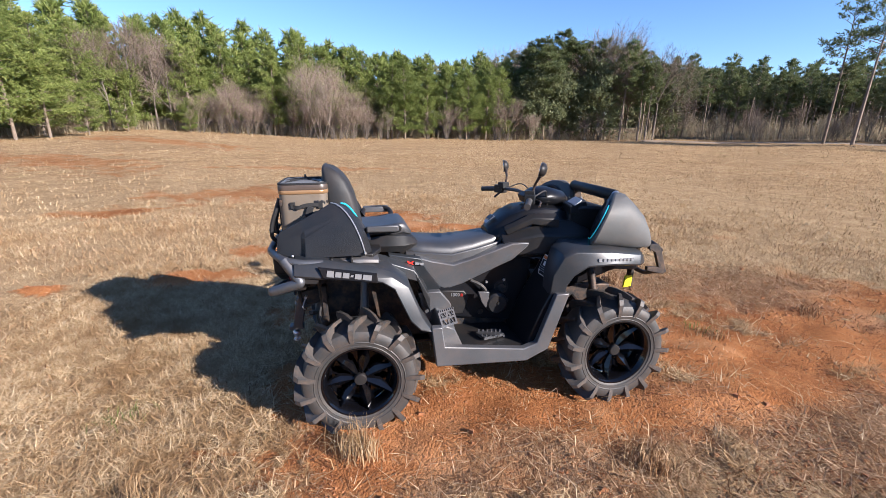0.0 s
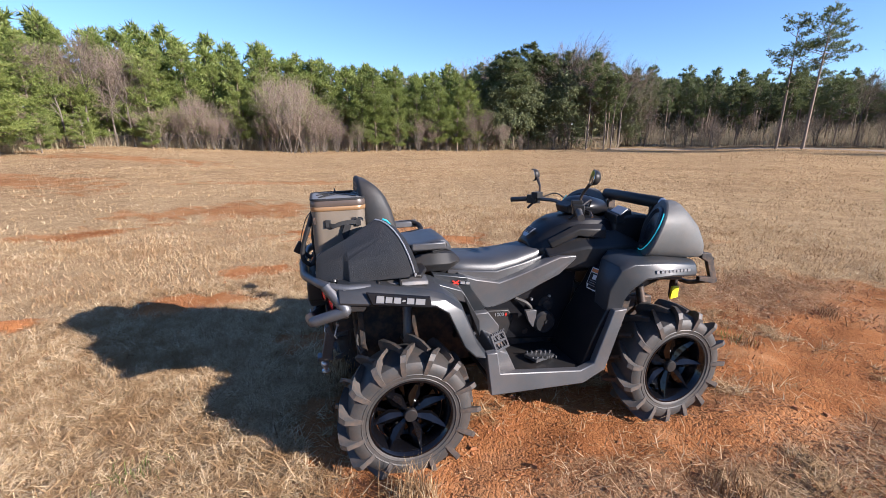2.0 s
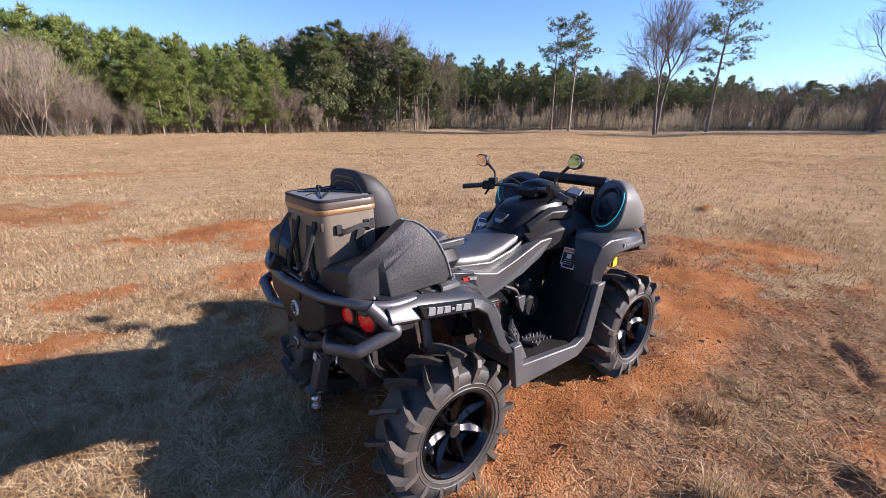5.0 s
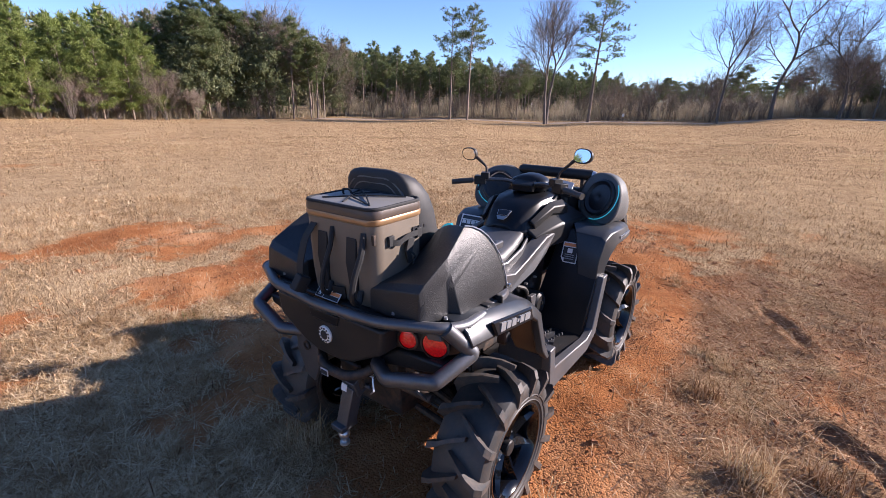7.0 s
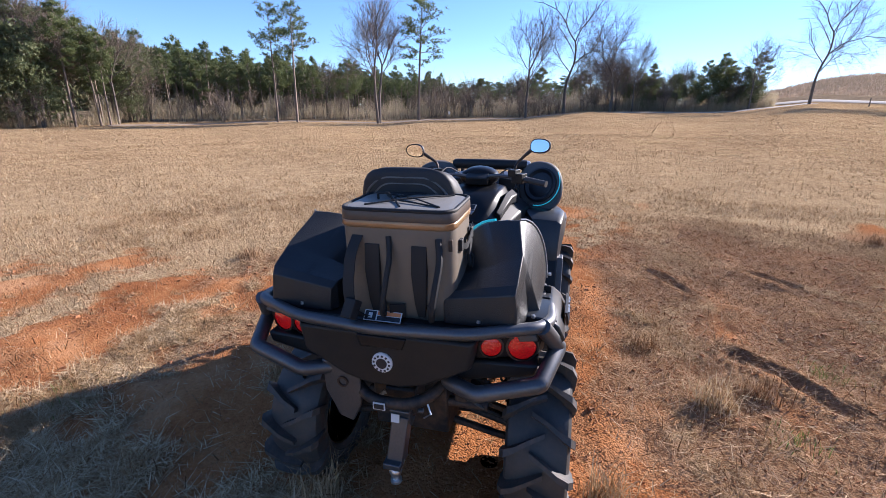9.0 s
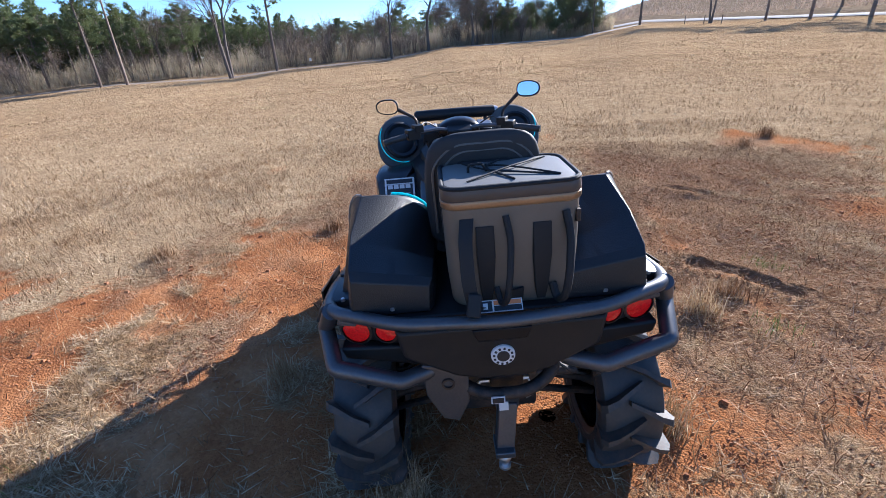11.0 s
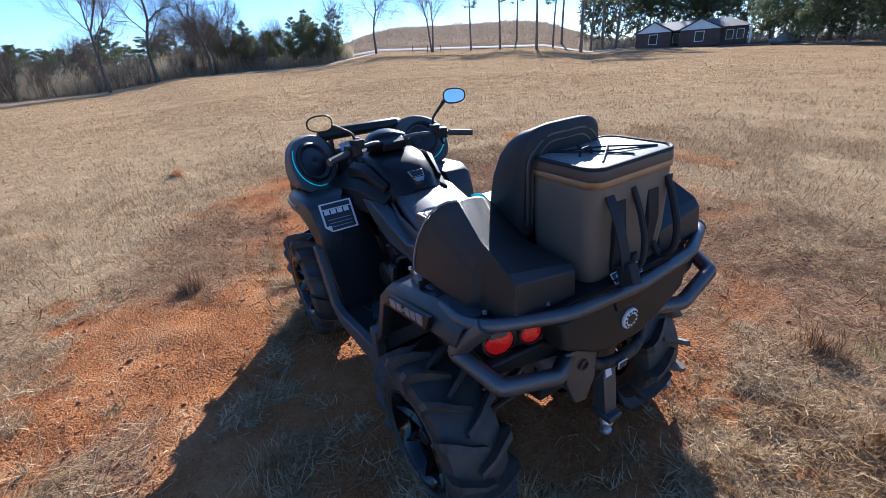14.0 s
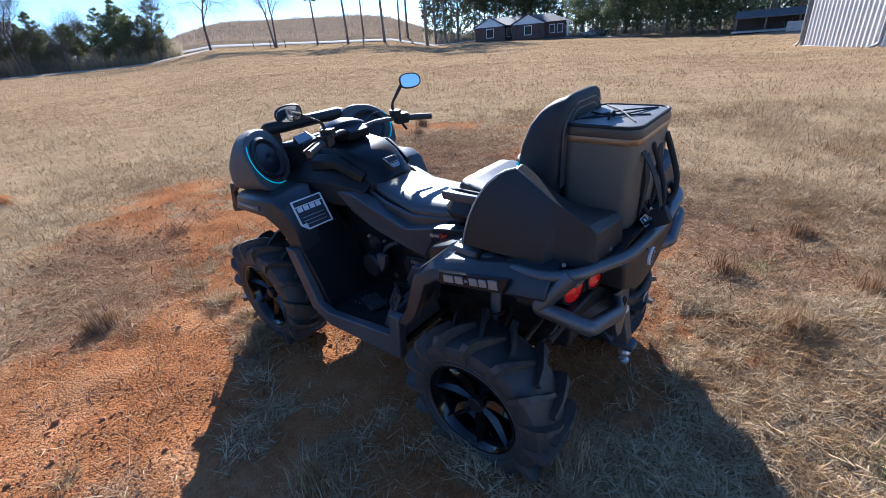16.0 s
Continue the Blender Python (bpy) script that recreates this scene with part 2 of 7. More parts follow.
# ---- mesh tools ----
class Geo:
    """Vertices and faces of one part."""

    def __init__(self):
        self.v, self.f = [], []

    def add(self, verts, faces):
        k = len(self.v)
        self.v += [tuple(p) for p in verts]
        self.f += [tuple(i + k for i in f) for f in faces]
        return self

    def box(self, c, s, turn=(0, 0, 0), taper=1.0):
        m = pose(*c, *turn)
        p = [m @ Vector((sx * s[0] / 2 * (taper if sz > 0 else 1), sy * s[1] / 2 * (taper if sz > 0 else 1), sz * s[2] / 2)) for sz in (-1, 1) for sx, sy in ((-1, -1), (1, -1), (1, 1), (-1, 1))]
        return self.add(p, [(3, 2, 1, 0), (4, 5, 6, 7), (0, 1, 5, 4), (1, 2, 6, 5), (2, 3, 7, 6), (3, 0, 4, 7)])

    def loft(self, rings, caps=True, closed=False):
        n, k = len(rings[0]), len(rings)
        f = [(i * n + j, i * n + (j + 1) % n, (i + 1) % k * n + (j + 1) % n, (i + 1) % k * n + j) for i in range(k if closed else k - 1) for j in range(n)]
        if caps and not closed:
            f += [tuple(reversed(range(n))), tuple((k - 1) * n + j for j in range(n))]
        return self.add([p for r in rings for p in r], f)

    def prism(self, outline, a, b, plane="xz"):
        """An outline in the side view (x, z), the front view (y, z) or the plan (x, y), given depth from a to b."""
        put3 = {"xz": lambda p, d: (p[0], d, p[1]), "yz": lambda p, d: (d, p[0], p[1]), "xy": lambda p, d: (p[0], p[1], d)}[plane]
        return self.loft([[put3(p, a) for p in outline], [put3(p, b) for p in outline]])

    def tube(self, path, r, sides=10, closed=False):
        pts = [Vector(p) for p in path]
        rad = r if isinstance(r, (list, tuple)) else [r] * len(pts)
        rings, up = [], None
        for i, p in enumerate(pts):
            a = pts[(i - 1) % len(pts)] if closed or i else p
            b = pts[(i + 1) % len(pts)] if closed or i < len(pts) - 1 else p
            d = (b - a).normalized()
            if up is None:
                up = d.orthogonal().normalized()
            up = (up - d * up.dot(d)).normalized()
            side = d.cross(up)
            rings.append([p + (up * math.cos(q) + side * math.sin(q)) * rad[i] for q in (2 * math.pi * j / sides for j in range(sides))])
        return self.loft(rings, closed=closed)

    def spin(self, profile, centre=(0, 0, 0), axis="y", n=48, cap=False):
        """A profile of (radius, along the axis) turned round the axis."""
        def at(r, h, q):
            c, s = r * math.cos(q), r * math.sin(q)
            d = {"x": (h, c, s), "y": (c, h, s), "z": (c, s, h)}[axis]
            return tuple(a + b for a, b in zip(centre, d))
        rings = [[at(r, h, 2 * math.pi * j / n) for j in range(n)] for r, h in profile]
        return self.loft(rings, caps=cap)

    def moved(self, m):
        g = Geo()
        g.v, g.f = [tuple(m @ Vector(p)) for p in self.v], list(self.f)
        return g

    def flipped(self):
        g = Geo()
        g.v, g.f = [(x, -y, z) for x, y, z in self.v], [tuple(reversed(f)) for f in self.f]
        return g

    def join(self, other):
        return self.add(other.v, other.f)


def rounded(path, r=0.04, n=5):
    """A path with its inner corners rounded."""
    p = [Vector(q) for q in path]
    out = [p[0]]
    for a, b, c in zip(p, p[1:], p[2:]):
        d = min(r, (a - b).length * 0.45, (c - b).length * 0.45)
        s, e = b + (a - b).normalized() * d, b + (c - b).normalized() * d
        out += [s.lerp(b, t).lerp(b.lerp(e, t), t) for t in (i / n for i in range(n + 1))]
    return out + [p[-1]]


def mesh_of(name, geo, material, bevel=0.0, smooth=38):
    bm = bmesh.new()
    vs = [bm.verts.new(p) for p in geo.v]
    for f in geo.f:
        try:
            bm.faces.new([vs[i] for i in f])
        except ValueError:
            pass
    bmesh.ops.recalc_face_normals(bm, faces=bm.faces)
    me = bpy.data.meshes.new(name)
    bm.to_mesh(me)
    bm.free()
    me.materials.append(material)
    if smooth:
        me.shade_smooth()
        me.set_sharp_from_angle(angle=radians(smooth))
    return me


def part(name, geo, material, parent, label="", bevel=0.0, smooth=38):
    ob = new(name, mesh_of(name, geo, material, smooth=smooth))
    ob.parent = parent
    if bevel:
        b = ob.modifiers.new("edge", "BEVEL")
        b.width, b.segments, b.limit_method, b.angle_limit = bevel, 2, "ANGLE", radians(32)
        b.harden_normals = False
    return tagged(ob, label)


def thing(name, m, label, category, group="", kind=""):
    ob = new(name)
    ob.matrix_world = m
    ob.empty_display_size = 0.2
    return tagged(ob, label, category, group, kind)


def sheet(name, verts, faces, material, smooth=False):
    """A large mesh from arrays: all faces have the same number of corners."""
    me = bpy.data.meshes.new(name)
    verts, faces = np.asarray(verts, np.float32), np.asarray(faces, np.int32)
    k = faces.shape[1]
    me.vertices.add(len(verts))
    me.vertices.foreach_set("co", verts.ravel())
    me.loops.add(faces.size)
    me.loops.foreach_set("vertex_index", faces.ravel())
    me.polygons.add(len(faces))
    me.polygons.foreach_set("loop_start", np.arange(0, faces.size, k, dtype=np.int32))
    me.polygons.foreach_set("use_smooth", np.full(len(faces), smooth))
    me.update(calc_edges=True)
    me.materials.append(material)
    return me


# ---- the ground ----
rng = np.random.default_rng(7)
# bearing from +y, distance of the field's edge, height of the ground there
EDGE = np.array([(-180, 60, 0), (-120, 60, 0.3), (-60, 50, -0.7), (-45, 48, -0.75), (-36, 52, -0.4), (-26, 52, -0.76), (-15, 50, -1.25), (0, 55, -1.28),
                 (10, 58, -1.44), (24, 62, -1.1), (33, 62, -1.0), (43, 62, -0.46), (54, 58, -0.42), (60, 62, 0.0), (72, 65, 0.45), (80, 70, 1.6), (95, 75, 2.0),
                 (102, 82, 3.3), (109, 82, 2.95), (122, 80, 2.4), (127, 78, 1.2), (132, 82, 1.45), (143, 80, 0.75), (153, 68, 0.2), (158, 60, 0.05), (165, 45, -0.1), (180, 45, 0)])
CENTRE = (-0.4, 2.3)


def ripple(x, y, size, seed):
    """Smooth noise from a lattice of random values, from -1 to 1."""
    g = np.random.default_rng(seed).uniform(-1, 1, (257, 257))
    u, v = np.asarray(x) / size + 500.0, np.asarray(y) / size + 500.0
    i, j = np.floor(u).astype(int), np.floor(v).astype(int)
    a, b = u - i, v - j
    a, b = a * a * (3 - 2 * a), b * b * (3 - 2 * b)
    i, j = i % 256, j % 256
    return (g[i, j] * (1 - a) + g[i + 1, j] * a) * (1 - b) + (g[i, j + 1] * (1 - a) + g[i + 1, j + 1] * a) * b


def bearing(x, y):
    dx, dy = np.asarray(x, float) - CENTRE[0], np.asarray(y, float) - CENTRE[1]
    return np.degrees(np.arctan2(dx, dy)), np.hypot(dx, dy)


# bare clay: centre, half axes, turn in degrees, strength
CLAY = [(-0.6, 0.45, 0.9, 0.55, 10, 0.7), (0.25, 2.0, 1.0, 0.5, 8, 1), (0.7, 1.72, 0.45, 0.22, 0, 0.9), (1.55, 2.3, 0.75, 0.4, 10, 1), (2.2, 2.75, 1.0, 0.6, 20, 0.9), (2.7, 2.2, 0.9, 0.35, -10, 0.8),
        (2.06, 3.15, 0.6, 0.35, 0, 0.9), (-2.5, 4.25, 0.55, 0.25, 10, 0.9), (-3.9, 3.85, 0.22, 0.12, 0, 1), (-4.6, 9.9, 2.3, 1.3, 20, 0.62),
        (-6.0, 7.8, 1.2, 0.5, 10, 0.7), (-15, 17, 7, 2, -30, 0.6), (0.2, 5.3, 0.6, 0.25, 0, 0.8), (0.0, 5.6, 0.7, 0.4, 10, 0.9), (-0.3, 6.8, 1.0, 0.5, 0, 0.8),
        (-0.9, 5.1, 0.6, 0.3, 20, 0.9), (1.25, 4.05, 0.75, 0.55, 30, 1), (0.6, 4.6, 0.7, 0.42, -20, 1), (-0.45, 2.5, 0.6, 0.5, 0, 0.9),
        (0.3, 3.1, 0.8, 0.5, 12, 0.95), (2.84, 0.84, 0.6, 0.3, -20, 0.9), (3.1, 0.2, 0.5, 0.28, 0, 0.9), (1.6, 1.15, 0.45, 0.2, 0, 0.7), (0.05, 1.68, 0.3, 0.18, 0, 0.8),
        (0.66, 1.45, 0.35, 0.2, 0, 0.7), (4.9, -1.2, 1.2, 0.6, 30, 0.75), (2.6, -1.9, 0.6, 0.3, 0, 0.6), (0.1, 0.85, 0.4, 0.2, 20, 0.7), (-1.2, 3.5, 0.5, 0.3, 20, 0.75),
        (-2.3, 5.4, 0.6, 0.3, 0, 0.7), (-1.2, 7.6, 1.5, 0.5, 10, 0.8), (-20, 30, 12, 2.5, -30, 0.6), (-5, 16, 4, 0.8, 10, 0.6), (6.6, 5.2, 0.16, 0.12, 0, 1), (0.85, 4.35, 1.15, 0.55, 5, 1.0), (-0.6, 5.5, 1.0, 0.5, 10, 0.9), (2.5, 1.1, 0.5, 0.2, -10, 0.8), (1.3, 0.9, 0.35, 0.16, 30, 0.8), (2.3, 0.9, 1.5, 0.4, 10, 0.8), (3.6, 0.9, 1.2, 0.5, 0, 0.75), (2.0, -0.6, 1.0, 0.3, -15, 0.7), (-0.5, 3.9, 0.9, 0.6, 20, 0.9), (0.3, 0.35, 0.6, 0.22, 15, 0.75)]
# trodden soil with dark dead stalks: centre and half axes
STALKY = [(-0.9, 0.6, 0.8, 0.7), (-0.2, -0.3, 1.2, 0.7), (1.15, 1.55, 0.9, 0.45), (2.2, 1.6, 1.0, 0.5), (3.2, 1.6, 1.2, 0.7), (3.0, 4.3, 1.0, 0.6), (0.3, 1.3, 0.8, 0.4), (4.0, -0.4, 1.6, 1.0), (2.3, 4.6, 0.6, 0.4), (1.0, 0.6, 1.3, 0.5), (-0.8, 0.9, 0.5, 0.5), (2.4, 0.5, 2.0, 1.0), (4.6, 1.0, 1.6, 1.0), (0.4, 0.2, 1.5, 0.6), (2.1, 4.2, 0.5, 0.3), (-0.1, 4.4, 0.5, 0.22), (1.2, 5.5, 0.8, 0.2)]


# ruts torn in the clay: both ends of each
RUTS = [(2.75, 1.85, 2.23, 1.42), (3.10, 0.98, 2.85, 0.59), (0.96, 0.90, 0.79, 0.70), (1.19, 1.18, 0.96, 0.86)]


def rut_at(x, y):
    k = np.zeros_like(x)
    for x0, y0, x1, y1 in RUTS:
        dx, dy = x1 - x0, y1 - y0
        u = np.clip(((x - x0) * dx + (y - y0) * dy) / (dx * dx + dy * dy), 0, 1)
        d = np.hypot(x - x0 - u * dx, y - y0 - u * dy) + 0.03 * ripple(x, y, 0.12, 19)
        k = k + 0.022 * np.exp(-((d - 0.09) / 0.045) ** 2) - 0.045 * np.exp(-(d / 0.045) ** 2)
    return k


def clay_at(x, y):
    x, y = np.asarray(x, float), np.asarray(y, float)
    wob = 0.45 * ripple(x, y, 0.4, 3) + 0.4 * ripple(x, y, 0.15, 4) + 0.25 * ripple(x, y, 0.06, 8)
    k = np.zeros_like(x)
    for cx, cy, a, b, q, s in CLAY:
        c, n = math.cos(radians(q)), math.sin(radians(q))
        u, v = ((x - cx) * c + (y - cy) * n) / a, (-(x - cx) * n + (y - cy) * c) / b
        k = np.maximum(k, s * np.clip(1.5 - np.hypot(u, v) + wob, 0, 1))
    stray = np.clip((0.6 * ripple(x, y, 1.9, 5) + 0.5 * ripple(x, y, 0.7, 6) - 0.42) * 2.2, 0, 0.75) * np.interp(np.hypot(x, y - 2), [4, 9], [1.0, 0.45])
    thick = np.clip((np.hypot((x + 2.3) / 1.65, (y - 2.1) / 1.5) - 0.9) * 2.2, 0, 1)
    stray = stray * (0.25 + 0.75 * thick)
    # trampled ground round the bike, but for the thick grass south-west of it
    worn = np.clip((4.7 + 0.9 * ripple(x, y, 1.6, 18) - np.hypot((x - 1.9) / 1.1, y - 2.0)) / 2.6, 0, 0.95) * thick
    worn = worn * np.clip(0.64 + 0.5 * ripple(x, y, 0.8, 15) + 0.42 * ripple(x, y, 0.22, 16) + 0.25 * ripple(x, y, 0.07, 17), 0, 0.95)
    return np.maximum(np.maximum(k, stray), worn)


def stalky_at(x, y):
    k = np.zeros_like(np.asarray(x, float))
    for cx, cy, a, b in STALKY:
        k = np.maximum(k, np.clip(1.4 - np.hypot((x - cx) / a, (y - cy) / b) + 0.3 * ripple(x, y, 0.3, 9), 0, 1))
    return k


def height_at(x, y, fine=True):
    x, y = np.asarray(x, float), np.asarray(y, float)
    az, r = bearing(x, y)
    d, ze = np.interp(az, EDGE[:, 0], EDGE[:, 1]), np.interp(az, EDGE[:, 0], EDGE[:, 2])
    k = np.minimum(1, 8 / np.maximum(r, 1e-6))
    nx, ny = CENTRE[0] + (x - CENTRE[0]) * k, CENTRE[1] + (y - CENTRE[1]) * k
    near = 0.012 - 0.02 * (ny - 2) + 0.010 * nx
    s = np.clip((r - 8) / (d - 8), 0, 1)
    bank = np.interp(az, [20, 28, 90, 97, 103, 122, 128], [0.012, 0.03, 0.03, 0.05, 0.06, 0.055, 0.012])
    z = near * (1 - s) + ze * s + bank * np.clip(r - d, 0, 18) + 1.6 * bank * np.clip(r - d - 6, 0, 10) + 0.01 * np.clip(r - d - 18, 0, 60)
    ha, hb = np.clip((az - 90) / 16, 0, 1), np.clip((136 - az) / 18, 0, 1)
    hill = ha * ha * (3 - 2 * ha) * hb * hb * (3 - 2 * hb)
    q = np.clip((r - d - 14) / 130, 0, 1)
    z = z + hill * 10.5 * q * q * (3 - 2 * q)
    if fine:
        c = clay_at(x, y)
        fade = np.clip((25 - r) / 18, 0, 1)
        z = z + fade * (0.018 * ripple(x, y, 0.6, 11) + 0.012 * ripple(x, y, 0.23, 12) * (0.5 + c) + 0.004 * ripple(x, y, 0.1, 13) * (0.3 + c))
        z = z + np.clip((r - 10) / 20, 0, 1) * 0.06 * ripple(x, y, 3.5, 14)
        z = z + 0.05 * np.exp(-(((x - 1.62) / 0.34) ** 2 + ((y - 2.26) / 0.17) ** 2)) + 0.07 * np.exp(-(((x + 3.9) / 0.16) ** 2 + ((y - 3.85) / 0.1) ** 2))
        z = z + rut_at(x, y) + 0.14 * np.exp(-(((x - 6.6) / 0.17) ** 2 + ((y - 5.2) / 0.14) ** 2))
    return z


def build_ground():
    radii = np.concatenate([np.arange(0.04, 6.5, 0.05), 6.5 * 1.033 ** np.arange(1, 170)])
    n = 600
    q = np.arange(n) * 2 * np.pi / n
    x = np.concatenate([[CENTRE[0]], (CENTRE[0] + radii[:, None] * np.sin(q)).ravel()])
    y = np.concatenate([[CENTRE[1]], (CENTRE[1] + radii[:, None] * np.cos(q)).ravel()])
    z = height_at(x, y)
    i = np.arange(len(radii) - 1)[:, None] * n + 1
    j = np.arange(n)[None, :]
    k = (j + 1) % n
    quads = np.stack([i + j, i + n + j, i + n + k, i + k], -1).reshape(-1, 4)
    me = sheet("ground", np.stack([x, y, z], 1), quads[:, ::-1], M_GROUND, smooth=True)
    az, r = bearing(x, y)
    for nm, val in (("soil", stalky_at(x, y)), ("clay", clay_at(x, y) * np.clip((70 - r) / 20, 0, 1)), ("meadow", np.clip((r - 6) / 12, 0, 1)), ("wild", np.clip((r - np.interp(az, EDGE[:, 0], EDGE[:, 1]) - 5) / 3, 0, 1))):
        a = me.attributes.new(nm, "FLOAT", "POINT")
        a.data.foreach_set("value", val.astype(np.float32))
    tagged(new("ground", me), "dry tan winter grass field with bare red clay patches", "ground", kind="structure")


build_ground()


def blades(n, x, y, length, width, lean, rnd, segments=2, lift=0.0):
    """Bent, tapering blades that stand on the ground at x, y."""
    z = height_at(x, y) - 0.006 + lift
    q, b = rnd.uniform(0, 2 * np.pi, n), rnd.uniform(0, 2 * np.pi, n)
    side = np.stack([np.cos(q), np.sin(q), np.zeros(n)], 1) * width[:, None] / 2
    way = np.stack([np.cos(b), np.sin(b), np.zeros(n)], 1)
    root = np.stack([x, y, z], 1)
    up = np.array([0, 0, 1.0])
    mid = root + (way * (lean * 0.35)[:, None] + up * np.sqrt(np.clip(1 - (lean * 0.6) ** 2, 0.1, 1))[:, None]) * (length * 0.55)[:, None]
    tip = root + (way * lean[:, None] + up * (np.clip(1 - lean ** 2 * 0.85, 0.06, 1) + 0.12 * rnd.uniform(0, 1, n))[:, None]) * length[:, None]
    if segments == 1:
        return np.stack([root - side, root + side, tip], 1).reshape(-1, 3), np.arange(3 * n).reshape(-1, 3)
    v = np.stack([root - side, root + side, mid + side * 0.8, mid - side * 0.8, tip], 1).reshape(-1, 3)
    o = np.arange(n)[:, None] * 5
    return v, np.concatenate([o + [0, 1, 2], o + [0, 2, 3], o + [3, 2, 4]], 0)


def scatter(rnd, n, r0, r1, cx=CENTRE[0], cy=CENTRE[1], power=0.5):
    q, r = rnd.uniform(0, 2 * np.pi, n), r0 + (r1 - r0) * rnd.uniform(0, 1, n) ** power
    return cx + r * np.cos(q), cy + r * np.sin(q)


def build_grass():
    rnd = np.random.default_rng(21)
    vs, fs, k = [], [], 0

    def lay(v, f):
        nonlocal k
        vs.append(v)
        fs.append(f + k)
        k += len(v)
    # number, ring, length, width, segments, share that lies flat
    for n, r0, r1, lo, hi, w, seg, flat in ((250000, 0, 3.8, 0.035, 0.11, 0.0036, 2, 0.45), (760000, 0, 3.8, 0.05, 0.15, 0.0054, 1, 1.0), (700000, 2.4, 9.0, 0.045, 0.11, 0.0068, 1, 0.75), (330000, 6.2, 24, 0.045, 0.1, 0.0155, 1, 0.5), (190000, 21, 66, 0.06, 0.13, 0.042, 1, 0.4)):
        x, y = scatter(rnd, n, r0, r1, power=0.5 if r0 < 4 else 0.72 if r0 < 20 else 0.62)
        inside = bearing(x, y)[1] < np.interp(bearing(x, y)[0], EDGE[:, 0], EDGE[:, 1]) + 0.3
        x, y = x[inside], y[inside]
        n = len(x)
        cl = clay_at(x, y)
        st = stalky_at(x, y) if r0 < 7 else np.zeros(n)
        near = r0 < 1
        clump = 0.62 + 0.45 * ripple(x, y, 0.08 if near else 0.16, 31) + 0.35 * ripple(x, y, 0.3 if near else 0.5, 33) + 0.4 * ripple(x, y, 1.1, 32)
        keep = rnd.uniform(0, 1, n) < np.clip(1.12 - 1.5 * cl - 0.75 * st, 0.012, 1) * np.clip(clump * 1.2 + 0.3 if near else clump * 1.35 + (0.05 if r0 < 4 else -0.1), 0.03, 1)
        r = bearing(x, y)[1]
        blend = np.interp(r, [2.5, 3.7, 6.2, 9.0], [1, 0, 0, 0] if near else [0, 1, 1, 0] if r0 < 4 else [1, 1, 0.25, 1])
        keep = keep & (rnd.uniform(0, 1, n) < blend)
        x, y, clump = x[keep], y[keep], clump[keep]
        m = len(x)
        length = rnd.uniform(lo, hi, m) * (0.6 + 0.5 * np.clip(clump, 0, 1.2))
        lean = np.where(rnd.uniform(0, 1, m) < flat, rnd.uniform(0.8, 1.05, m), np.clip(rnd.normal(0.6, 0.25, m), 0, 0.95))
        lay(*blades(m, x, y, length, rnd.uniform(0.6, 1.4, m) * w, lean, rnd, seg, rnd.uniform(0, 0.03, m) if flat > 0.9 else 0.0))
    tagged(new("grass", sheet("grass", np.concatenate(vs), np.concatenate(fs), M_STRAW)), "dry straw-coloured winter grass blades on the field", "grass", kind="stuff")
    # stalks and thatch that lie about
    vs, fs, k = [], [], 0
    for n, r0, r1, only in ((260000, 0, 7.0, False), (800000, 0, 6.0, True)):
        x, y = scatter(rnd, n, r0, r1)
        w = stalky_at(x, y) if only else np.full(n, 0.5) * (1 - 0.75 * clay_at(x, y)) * np.clip(0.5 + ripple(x, y, 0.5, 51), 0.1, 1)
        keep = rnd.uniform(0, 1, n) < w * 0.8
        x, y = x[keep], y[keep]
        m = len(x)
        lay(*blades(m, x, y, 0.025 + 0.15 * rnd.uniform(0, 1, m) ** 2.8, rnd.uniform(0.0025, 0.0065, m), rnd.uniform(0.86, 1.08, m), rnd, 1 if only else 2, rnd.uniform(0, 0.022, m) if only else 0.0))
    tagged(new("dead_stalks", sheet("dead_stalks", np.concatenate(vs), np.concatenate(fs), M_LITTER)), "brown broken stalks and straw litter on clay", "plant litter", kind="stuff")
    # a few green sprigs
    cs = [(-1.75, 2.0), (0.4, 1.0), (-0.9, 0.75), (2.1, 3.2), (-1.1, 4.6), (1.2, 0.7)]
    x = np.concatenate([c[0] + rnd.normal(0, 0.07, 60) for c in cs])
    y = np.concatenate([c[1] + rnd.normal(0, 0.07, 60) for c in cs])
    m = len(x)
    v, f = blades(m, x, y, rnd.uniform(0.04, 0.1, m), rnd.uniform(0.003, 0.005, m), rnd.uniform(0.2, 0.8, m), rnd, 2)
    tagged(new("green_sprigs", sheet("green_sprigs", v, f, M_GREENGRASS)), "small green sprigs among the dry grass", "grass", kind="stuff")


